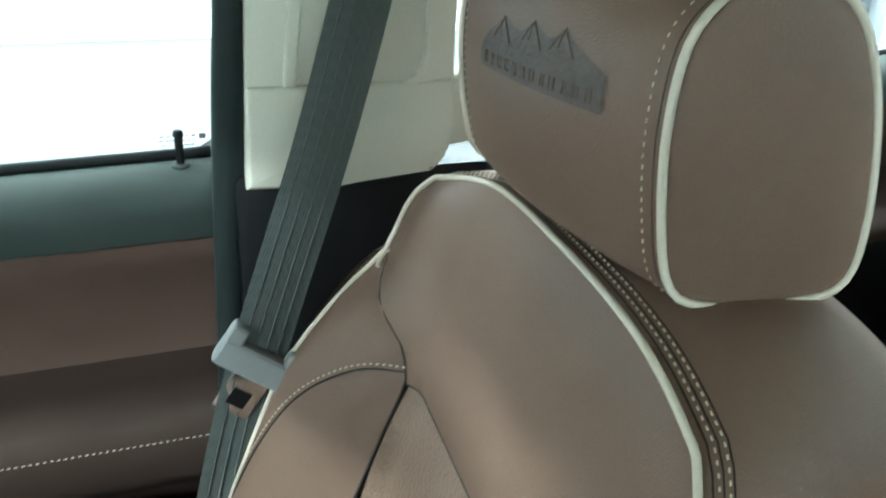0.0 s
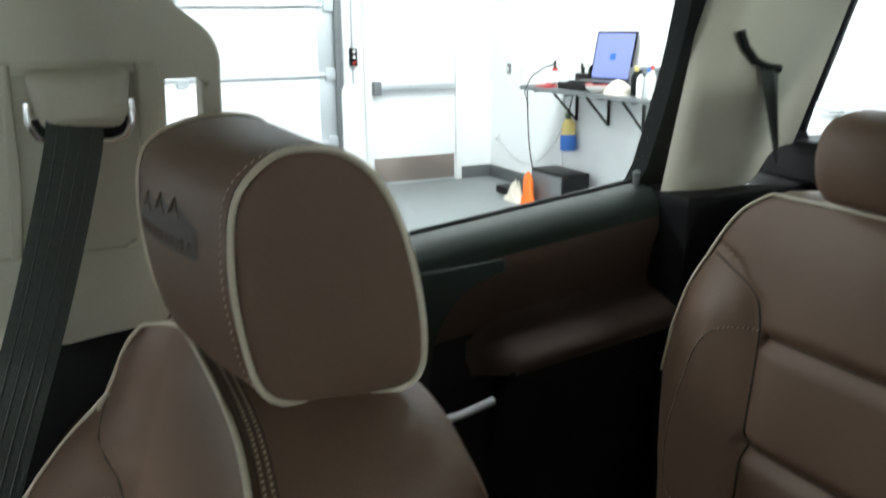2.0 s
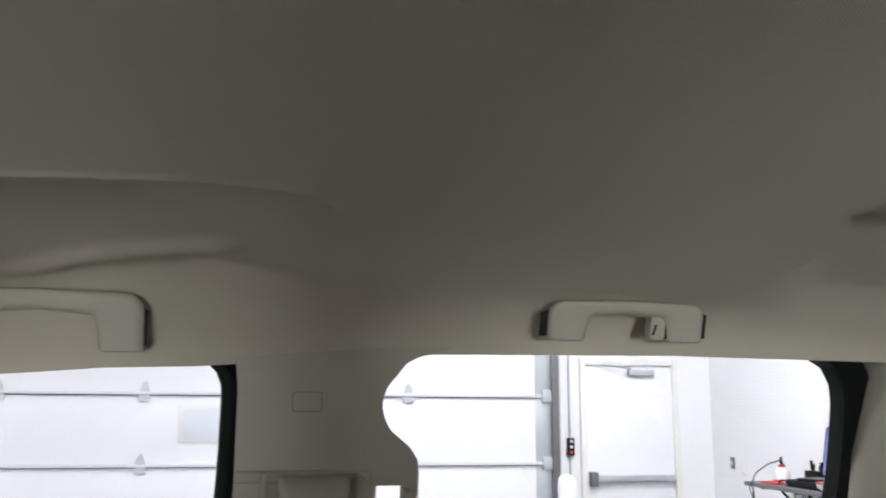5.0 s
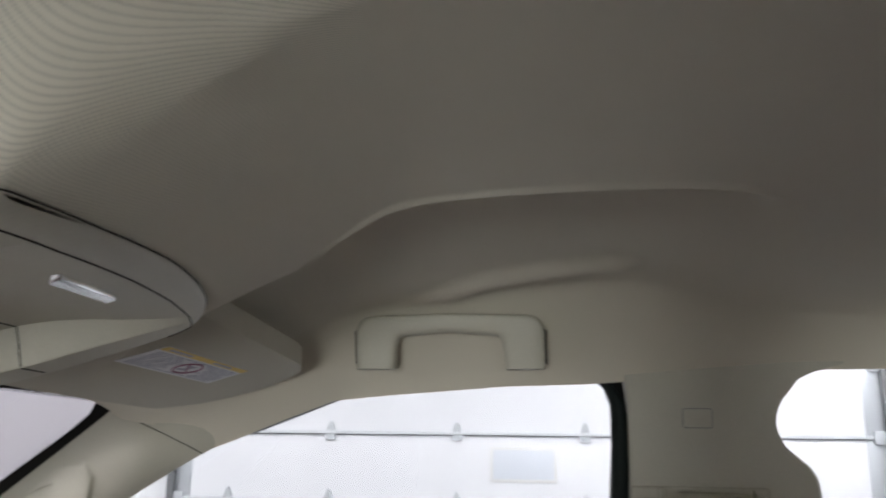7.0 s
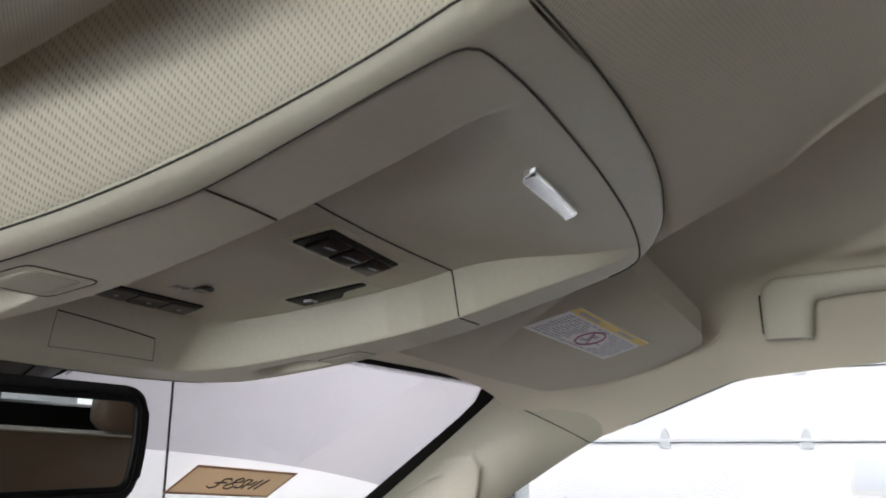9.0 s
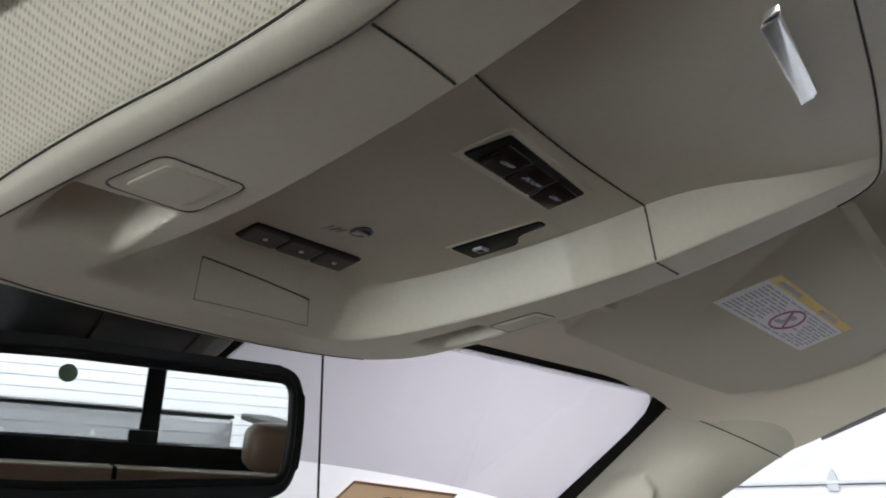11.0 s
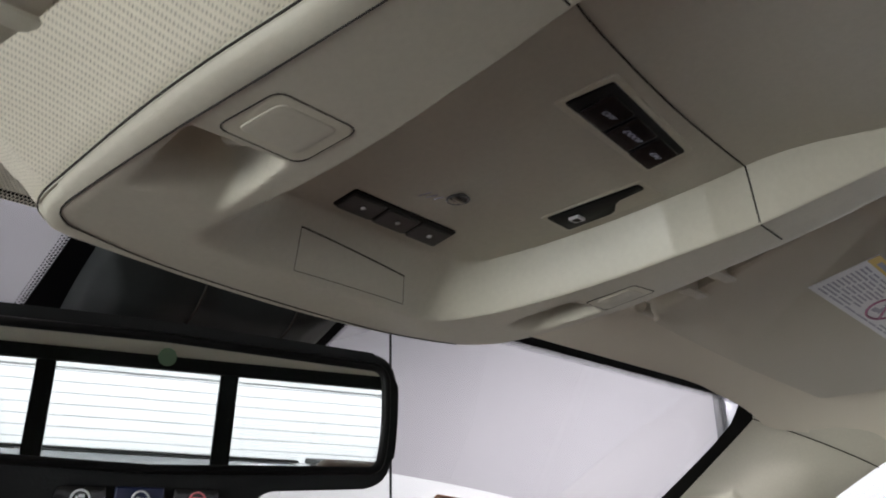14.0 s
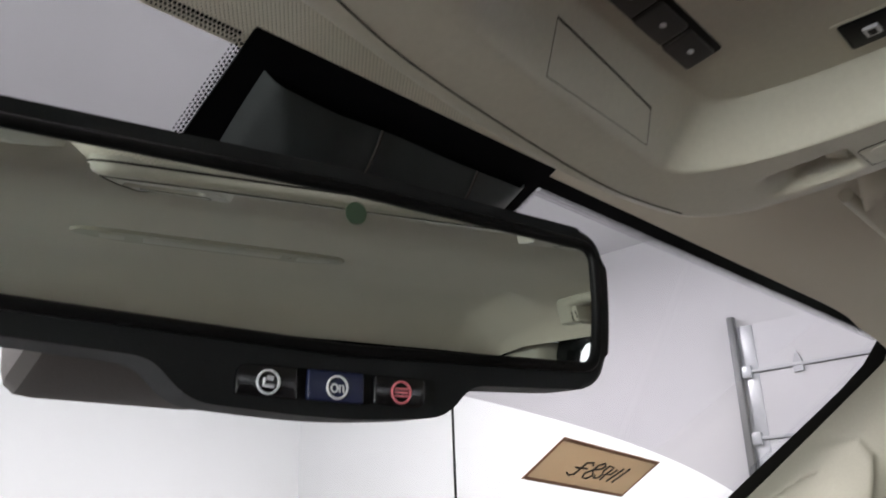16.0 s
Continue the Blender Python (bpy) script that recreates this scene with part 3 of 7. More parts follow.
def console_gap(x, y):
    """Signed way from the console's outline in plan, negative within it, and the outline's nearest place."""
    if not (-0.45 < x < 0.45 and 0.1 < y < 0.85):
        return 1.0, (0.0, 0.0, 0.0)
    best, at, inside = 9.0, (0.0, 0.0, 0.0), False
    for (ax, ay, az), (bx, by, bz) in zip(C_RING, C_RING[1:] + C_RING[:1]):
        ex, ey = bx - ax, by - ay
        k = max(0.0, min(1.0, ((x - ax) * ex + (y - ay) * ey) / (ex * ex + ey * ey)))
        d = (ax + k * ex - x) ** 2 + (ay + k * ey - y) ** 2
        if d < best:
            best, at = d, (ax + k * ex, ay + k * ey, az + k * (bz - az))
        if (ay > y) != (by > y) and x < ax + ex * (y - ay) / ey:
            inside = not inside
    return (-1 if inside else 1) * math.sqrt(best), at


def head_z(x, y):
    ax = abs(x)
    mid, edge = interp(y, MID_Z), interp(y, EDGE_Z)
    k = max(0.0, min(1.0, (ax - 0.40) / 0.34))
    drop = (mid - edge) * (k ** (9 - 4.5 * sstep(0.45, 0.58, y)))
    inside = ax - interp(y, CREASE_X if x > 0 else CREASE_LEFT)
    scoop = (0.040 * sstep(-0.001, 0.010 + 0.16 * sstep(0.125, 0.03, y), inside) * sstep(-0.04, 0.20, y) if x > 0 else 0.050 * sstep(-0.025, 0.075, inside) * sstep(0.02, 0.18, y)) * sstep(0.72, 0.64, ax) * sstep(0.70, 0.50, y)
    rear = 0.024 * sstep(0.0, 0.012 + 0.10 * sstep(0.34, 0.62, ax), interp(ax, REAR_Y) - y) * sstep(0.70, 0.60, ax) * sstep(-0.90, -0.72, y)
    over = ax - interp(y, [(0.10, 0.56), (0.175, 0.55), (0.245, 0.562), (0.335, 0.60), (0.42, 0.66)])
    roll = 0.013 * (math.exp(-((over / 0.020) ** 2)) if over < 0 else math.exp(-((over / 0.055) ** 2))) * sstep(0.13, 0.17, y) * sstep(0.44, 0.34, y)
    lip = 0.0024 * (math.exp(-((inside + 0.002) / 0.006) ** 2) if inside < -0.002 else math.exp(-((inside + 0.002) / 0.003) ** 2)) * sstep(0.05, 0.10, y) * sstep(0.62, 0.52, y) if x > 0 else 0
    z = mid - drop + scoop + rear - roll - lip
    # the cloth dips to meet the overhead console
    gap, (nx, ny, nz) = console_gap(x, y)
    if gap >= 1.0:
        return z
    pod = nz + 0.0062
    if gap < 0:
        return pod + 0.06 * sstep(0.004, 0.020, -gap)
    dx, dy = x - nx, y - ny
    open_side = sstep(-0.003, 0.008, inside)
    wx = 0.105 if x < 0 else 0.11 - 0.075 * open_side
    f = math.hypot(dx / wx, dy / (0.042 if dy > 0 else 0.12))
    rise = 1 - (1 - min(1.0, f)) ** 1.5
    return min(z, pod) if z < pod else pod + (z - pod) * rise


def head_front(x):
    ax = abs(x)
    return 0.774 - 0.09 * sstep(0.645, 0.74, ax)


HEAD_ROWS = [(0.0, -0.93), (0.10, -0.46), (0.22, -0.34), (0.32, 0.03), (0.56, 0.37)]


def head_at(u, v):
    y = interp(v, HEAD_ROWS + [(1.0, head_front(0))])
    cx = interp(y, CREASE_X)
    x = interp(u, [(0.0, -0.74), (40 / 290, -0.17), (144 / 290, min(0.16, cx - 0.03)), (158 / 290, cx - 0.013), (170 / 290, cx), (184 / 290, cx + 0.012), (260 / 290, 0.74 - (0.728 - cx) * 0.33), (1.0, 0.74)])
    y = interp(v, HEAD_ROWS + [(1.0, head_front(x))])
    return (x, y, head_z(x, y))


structure(grid("ceiling_headliner", head_at, 290, 270, HEADLINER, smooth=50), "grey-beige woven cloth headliner of the truck cab", "headliner")

# ---------------------------------------------------------------- the truck's body
truck = thing("pickup_truck", (0, 0, 0), "silver crew cab pickup truck parked in the workshop", "truck")


def roof_at(u, v):
    x = -0.90 + 1.80 * u
    y = -1.0 + 1.772 * v
    k = (abs(x) / 0.9) ** 4
    ex, ey = min(1, abs(x) / 0.74), max(-0.93, min(head_front(x), y))
    base = interp(ey, MID_Z) + 0.085 - 0.07 * ex**6 * sstep(0.74, 0.6, ey) - 0.04 * sstep(0.5, 0.788, ey)
    return (x, y, base - 0.03 * sstep(0.74, 0.9, abs(x)))


grid("roof_panel", roof_at, 40, 40, TRUCK_PAINT, truck)
for s in (1, -1):
    grid("roof_side", lambda u, v, s=s: (s * (0.90 + 0.01 * u), -1.0 + 1.70 * v, interp(-1.0 + 1.70 * v, EDGE_Z) + 0.045 - 0.02 * u), 2, 24, TRUCK_PAINT, truck)
    for y0, y1 in ((-0.74, 0.12), (0.16, 1.18)):
        grid("door_skin", lambda u, v, y0=y0, y1=y1, s=s: (s * (0.975 + 0.03 * math.sin(math.pi * v) - 0.03 * v), y0 + (y1 - y0) * u, 0.48 + 0.82 * v), 8, 10, TRUCK_PAINT, truck)
    grid("bed_side", lambda u, v, s=s: (s * (0.98 - 0.10 * sstep(0.9, 1.0, v)), -1.06 - 1.84 * u, 0.62 + 0.80 * v), 8, 10, TRUCK_PAINT, truck)
    box("bed_rail", (s * 0.90 - 0.07, -2.9, 1.41), (s * 0.90 + 0.07, -1.06, 1.44), BLACK, truck, 0.01)
    grid("fender", lambda u, v, s=s: (s * (0.985 - 0.12 * v**3), 1.2 + 1.25 * u, 0.55 + 0.62 * v - 0.08 * u), 8, 8, TRUCK_PAINT, truck)
    for y in (1.75, -2.0):
        w = loft("tyre", [[(s * (0.97 - d), y + r * math.cos(a), 0.40 + r * math.sin(a)) for a in [2 * math.pi * i / 32 for i in range(32)]] for d, r in ((0.0, 0.27), (0.0, 0.36), (0.03, 0.40), (0.22, 0.40), (0.25, 0.36), (0.25, 0.27))], RUBBER, truck)
        loft("rim", [[(s * (0.955 - d), y + r * math.cos(a), 0.40 + r * math.sin(a)) for a in [2 * math.pi * i / 32 for i in range(32)]] for d, r in ((0.03, 0.02), (0.0, 0.08), (0.03, 0.2), (0.0, 0.265), (0.2, 0.265))], STEEL, w)
grid("hood", lambda u, v: (-0.88 + 1.76 * u, 1.28 + 1.2 * v, 1.17 + 0.035 * math.cos((u - 0.5) * 3.1) - 0.10 * v), 48, 30, TRUCK_PAINT, truck, smooth=60)
box("tailgate", (-0.80, -2.95, 0.68), (0.80, -2.88, 1.41), TRUCK_PAINT, truck, 0.02)
box("bed_floor", (-0.88, -2.9, 0.66), (0.88, -1.06, 0.70), BLACK, truck, 0.01)
box("tailgate_cap", (-0.80, -2.955, 1.411), (0.80, -2.875, 1.425), BLACK, truck, 0.006, "black tailgate cap")
box("bed_front", (-0.86, -1.10, 0.70), (0.86, -1.06, 1.34), TRUCK_PAINT, truck, 0.015)
box("bumper", (-0.95, 2.40, 0.42), (0.95, 2.58, 0.72), CHROME, truck, 0.05)
box("nose", (-0.93, 2.30, 0.72), (0.93, 2.46, 1.08), BLACK, truck, 0.04)
tube("antenna", [(0.82, 1.50, 1.12), (0.82, 1.50, 2.02)], 0.0022, BLACK, truck, "thin black radio antenna")
tube("antenna_foot", [(0.82, 1.50, 1.06), (0.82, 1.50, 1.14)], 0.012, BLACK, truck)
structure(box("floor_cab", (-0.9, -0.98, 0.60), (0.9, 1.1, 0.66), CARPET, bevel=0), "dark carpeted cab floor", "floor")
structure(box("wall_firewall", (-0.9, 1.1, 0.55), (0.9, 1.16, 1.18), CARPET, bevel=0), "dark carpeted bulkhead under the windshield", "wall")
dash = thing("dashboard", (0, 0.95, 0.7), "brown padded dashboard under the windshield", "dashboard")
loft("pad", [[(x, y, z) for y, z in ((0.78, 0.80), (0.74, 1.02), (0.80, 1.13), (1.0, 1.17), (1.30, 1.16), (1.30, 0.8))] for x in (-0.86, -0.5, 0, 0.5, 0.86)], LEATHER_DARK, dash, smooth=50)

# ---------------------------------------------------------------- windshield
WS_Z0, WS_Y0, WS_K = 1.690, 0.79, 0.58


def ws(x, y, d=0.0):
    """The windshield's place over plan x, y; d lifts it inwards."""
    z = WS_Z0 - WS_K * (y - WS_Y0)
    n = Vector((0, -0.502, -0.865))
    return Vector((x, y, z)) + n * d


def ws_half(y):
    return interp(y, [(0.775, 0.600), (0.79, 0.618), (0.808, 0.640), (0.845, 0.656), (0.945, 0.687), (1.0, 0.705), (1.5, 0.855)])


windshield = thing("window_1", (0, 1.4, 1.3), "clear curved windshield with a grey shade band", "windshield", kind="structure")


def band_y(x):
    return 0.905 + 0.06 * (x / 0.62) ** 2


p1 = grid("shade_band", lambda u, v: ws((2 * u - 1) * 0.78, 0.765 + (band_y((2 * u - 1) * 0.78) - 0.765) * v), 78, 6, GLASS_BAND, windshield, "grey tinted shade band glass")
p2 = grid("pane", lambda u, v: ws((2 * u - 1) * 0.92, band_y((2 * u - 1) * 0.92) + (1.45 - band_y((2 * u - 1) * 0.92)) * v), 92, 10, GLASS_FRONT, windshield)
p1.visible_shadow = p2.visible_shadow = False
# black ceramic border along the header, the pillars and behind the mirror
for s in (1, -1):
    grid("pillar_border", lambda u, v, s=s: ws(s * (ws_half(0.775 + 0.7 * v) + 0.20 * u), 0.775 + 0.7 * v, 0.003), 3, 24, FRIT, windshield, "black ceramic border")


def header_y(x):
    return 0.7690 + 0.0075 * sstep(-0.05, 0.10, x)


grid("header_border", lambda u, v: ws((2 * u - 1) * 0.75, 0.74 + (header_y((2 * u - 1) * 0.75) - 0.74) * v, 0.003), 60, 3, FRIT, windshield, "black ceramic border")
slab("sensor_border", rounded([(-0.0765, 0.765), (0.0975, 0.765), (0.092, 0.83), (0.045, 0.86), (0.035, 0.905), (-0.03, 0.925), (-0.068, 0.922), (-0.0800, 0.905), (-0.0775, 0.80)], [0, 0, 0.02, 0.02, 0.012, 0.012, 0.008, 0.008, 0.01], 4), lambda a, b, d: ws(a, b, 0.004 + d), 0.001, FRIT, windshield, "black ceramic patch")


def dots(name, line, rows, pitch, parent):
    """The dotted fringe of a ceramic border: rows of small dots that shrink outwards."""
    vs, fs = [], []
    for r in range(rows):
        rad = pitch * (0.40 - 0.07 * r)
        for i in range(len(line) - 1):
            (x0, y0), (x1, y1) = line[i], line[i + 1]
            length = math.hypot(x1 - x0, y1 - y0)
            k = max(1, round(length / pitch))
            nx, ny = (y1 - y0) / length, -(x1 - x0) / length
            for j in range(k):
                u = (j + 0.5 * (r % 2)) / k
                cx, cy = x0 + (x1 - x0) * u + nx * pitch * (r + 0.4) * 0.86, y0 + (y1 - y0) * u + ny * pitch * (r + 0.4) * 0.86
                o = len(vs)
                vs += [ws(cx + rad * math.cos(a), cy + rad * math.sin(a), 0.0035) for a in [2 * math.pi * q / 8 for q in range(8)]]
                fs.append(tuple(range(o, o + 8)))
    ob = finish(name, vs, fs, FRIT, parent, "fringe of small black dots", 0)
    return tagged(ob, kind="stuff")


hb = [(x, header_y(x)) for x in [0.60 - 0.02 * i for i in range(61)]]
dots("dot_fringe", [p for p in hb if p[0] > 0.097], 3, 0.0017, windshield)
dots("dot_fringe", [p for p in hb if p[0] < -0.075], 3, 0.0017, windshield)
dots("dot_fringe", [(-0.0800, 0.905), (-0.0775, 0.80), (-0.0765, 0.771)], 3, 0.0017, windshield)
dots("dot_fringe", [(-0.03, 0.925), (-0.068, 0.922), (-0.0800, 0.905)], 3, 0.0017, windshield)
dots("dot_fringe", [(0.0970, 0.778), (0.092, 0.83)], 3, 0.0017, windshield)

note = thing("paper_note", ws(0.405, 0.96, 0.004), "tan paper note with a handwritten stock number inside the windshield", "note")
rim_out = [(0.320, 0.930), (0.486, 0.946), (0.490, 0.992), (0.323, 0.976)]
rim_in = [(0.3235, 0.9335), (0.4825, 0.949), (0.4865, 0.9885), (0.3265, 0.973)]
for k in range(4):
    slab("sheet_border", [rim_out[k], rim_out[(k + 1) % 4], rim_in[(k + 1) % 4], rim_in[k]], lambda a, b, d: ws(a, b, 0.0042 + d), 0.0004, PAPER_EDGE, note, "brown printed border")
slab("sheet", [(0.3235, 0.9335), (0.4825, 0.949), (0.4865, 0.9885), (0.3265, 0.973)], lambda a, b, d: ws(a, b, 0.0042 + d), 0.0004, PAPER, note)


def note_place(u, v, d=0.0):
    a = Vector((0.3235, 0.9335)).lerp(Vector((0.4825, 0.949)), u)
    b = Vector((0.3265, 0.973)).lerp(Vector((0.4865, 0.9885)), u)
    p = a.lerp(b, v)
    return ws(p.x, p.y, 0.0052 + d)


# handwritten figures, seen from their back through the thin paper
GLYPHS = [
    [(0.30, 0.70), (0.335, 0.76), (0.375, 0.70), (0.385, 0.36), (0.44, 0.32), (0.46, 0.40)],
    [(0.33, 0.53), (0.44, 0.50)],
    [(0.50, 0.50), (0.455, 0.62), (0.47, 0.74), (0.515, 0.76), (0.545, 0.64), (0.50, 0.50), (0.505, 0.36), (0.545, 0.27), (0.575, 0.34), (0.56, 0.44), (0.50, 0.50)],
    [(0.66, 0.33), (0.61, 0.31), (0.60, 0.47), (0.625, 0.56), (0.61, 0.68), (0.575, 0.70), (0.565, 0.62)],
    [(0.715, 0.36), (0.70, 0.52), (0.65, 0.54), (0.665, 0.37)],
    [(0.65, 0.54), (0.65, 0.72)],
    [(0.765, 0.30), (0.725, 0.72)],
    [(0.825, 0.26), (0.785, 0.72)],
]
for glyph in GLYPHS:
    tube("ink_stroke", [note_place(u - 0.03, v) for u, v in glyph], 0.0008, INK, note, n=6)

# ---------------------------------------------------------------- pillars, doors and side windows (both sides)


def glass_x(z):
    return 0.925 - 0.19 * (z - 1.33)


def a_pillar(s):
    ob = thing("a_pillar_trim", (s * 0.75, 1.0, 1.4), "smooth beige plastic trim on the windshield pillar", "pillar trim", kind="structure")
    W = spline([(0.652, 0.786, 1.690), (0.672, 0.808, 1.680), (0.752, 1.0, 1.570), (0.82, 1.2, 1.453), (0.895, 1.48, 1.288)], 40)
    S = spline([(0.74, 0.685, 1.640), (0.74, 0.735, 1.612), (0.745, 0.86, 1.535), (0.765, 1.05, 1.41), (0.82, 1.33, 1.22)], 40)

    def at(u, v):
        i = min(38, int(v * 39))
        f = v * 39 - i
        p = W[i].lerp(W[i + 1], f).lerp(S[i].lerp(S[i + 1], f), u)
        out = Vector((-0.55, -0.75, -0.1)).normalized()
        p = p + out * 0.030 * (0.30 + 0.70 * sstep(-0.01, 0.13, v)) * math.sin(math.pi * min(1, max(0, u))) ** 0.8
        # raised handle plate with a hollow for the fingers
        plate = sstep(0.0, 0.022, v - interp(u, [(0.0, 0.20), (0.08, 0.175), (0.25, 0.145), (0.42, 0.165), (0.62, 0.205), (0.80, 0.24), (1.0, 0.30)])) * sstep(0.02, 0.16, u) * sstep(0.99, 0.86, u) * sstep(0.75, 0.68, v)
        hollow = sstep(0.0, 0.020, v - interp(u, [(0.10, 0.42), (0.13, 0.30), (0.17, 0.245), (0.22, 0.225), (0.32, 0.235), (0.46, 0.27), (0.60, 0.34), (0.66, 0.45)])) * sstep(0.10, 0.13, u) * sstep(0.66, 0.60, u) * sstep(0.66, 0.58, v)
        p = p + out * (0.011 * plate - 0.013 * hollow)
        return (s * p.x, p.y, p.z)

    def tucked(u, v):
        v = 1.06 * v - 0.06
        p = Vector(at(u, max(0.0, v)))
        return p + Vector((-s * 0.1, -0.8, 0.6)) * max(0.0, -v)

    grid("trim", tucked, 64, 159, TRIM, ob, smooth=60)
    tube("seam", [Vector(at(k / 40, 0.02)) + Vector((-s * 0.0006, -0.0008, -0.0004)) for k in range(41)], 0.0006, SEAM, ob, "dark joint of the trim")
    grid("return", lambda u, v: (s * (S[int(v * 39)].x + 0.13 * u), S[int(v * 39)].y + 0.05 * u, S[int(v * 39)].z + 0.03 * u), 2, 39, RUBBER, ob)
    return ob


def pillar_x(z):
    return 0.735 + (1.745 - z) * 0.06


def b_pillar(s):
    ob = thing("b_pillar_trim", (s * 0.76, 0.05, 1.35), "beige plastic trim on the middle pillar with a belt guide", "pillar trim", kind="structure")

    def at(y, z, d):
        return (s * (pillar_x(z) + d), y, z)

    main = [(0.160, 1.778), (0.150, 1.700), (0.150, 1.58), (0.158, 1.45), (0.164, 1.337), (0.09, 1.335), (0.0, 1.343), (-0.012, 1.36), (-0.016, 1.40), (-0.014, 1.45), (-0.013, 1.589), (-0.052, 1.589), (-0.055, 1.575), (-0.070, 1.575)] + [(p.x, p.y) for p in spline([(-0.0715, 1.598, 0), (-0.066, 1.622, 0), (-0.045, 1.641, 0), (-0.024, 1.659, 0), (-0.0185, 1.676, 0), (-0.024, 1.702, 0), (-0.038, 1.720, 0), (-0.060, 1.735, 0), (-0.085, 1.744, 0), (-0.115, 1.750, 0)], 15)] + [(-0.12, 1.778)]
    slab("panel", main, at, 0.035, TRIM, ob, bevel=0.005, seg=3)
    slab("rear_strip", rounded([(-0.052, 1.588), (-0.071, 1.588), (-0.069, 1.40), (-0.05, 1.37), (-0.012, 1.365), (-0.014, 1.43), (-0.036, 1.432), (-0.05, 1.445)], 0.006, 3), lambda y, z, d: at(y, z, 0.003 + d), 0.03, TRIM, ob, bevel=0.004)
    # raised mouldings round the belt's channel
    for pts, lift in (
        ([(0.1590, 1.428), (-0.0135, 1.428), (-0.0155, 1.40), (-0.0115, 1.362), (0.002, 1.346), (0.09, 1.338), (0.1615, 1.340)], 0.0040),
        ([(0.119, 1.602), (0.110, 1.602), (0.113, 1.50), (0.119, 1.4275), (0.130, 1.4275), (0.123, 1.50)], 0.0085),
        ([(0.008, 1.602), (-0.0125, 1.588), (-0.0135, 1.4275), (0.032, 1.4275), (0.017, 1.436), (0.012, 1.452)], 0.0080),
        ([(0.150, 1.603), (-0.0125, 1.603), (-0.0125, 1.588), (0.150, 1.588)], 0.0035),
    ):
        slab("moulding", rounded(pts, 0.003, 3), lambda y, z, d, lift=lift: at(y, z, -lift + d), 0.014, TRIM, ob, bevel=0.0040, seg=4)
    tube("badge_outline", [at(y, z, -0.0002) for y, z in rounded([(0.085, 1.695), (0.05, 1.695), (0.05, 1.672), (0.085, 1.672)], 0.004, 3)], 0.0005, GREY_PLASTIC, ob, "faint badge outline", closed=True)
    box("lower_panel", (min(s * 0.775, s * 0.93), -0.06, 0.66), (max(s * 0.775, s * 0.93), 0.175, 1.345), BLACK, ob, 0.01, "black lower pillar panel")
    # rubber seal at the front door
    seal = spline([(0.75, 0.28, 1.742), (0.752, 0.20, 1.738), (0.757, 0.166, 1.712), (0.762, 0.160, 1.66), (0.775, 0.166, 1.50), (0.79, 0.176, 1.35), (0.80, 0.190, 1.1)], 40)
    tube("door_seal", [(s * p.x, p.y, p.z) for p in seal], lambda u: 0.003 + 0.008 * sstep(0.10, 0.22, u) + 0.004 * sstep(0.35, 0.6, u), SEAL, ob, "dark rubber door seal", n=10)
    return ob


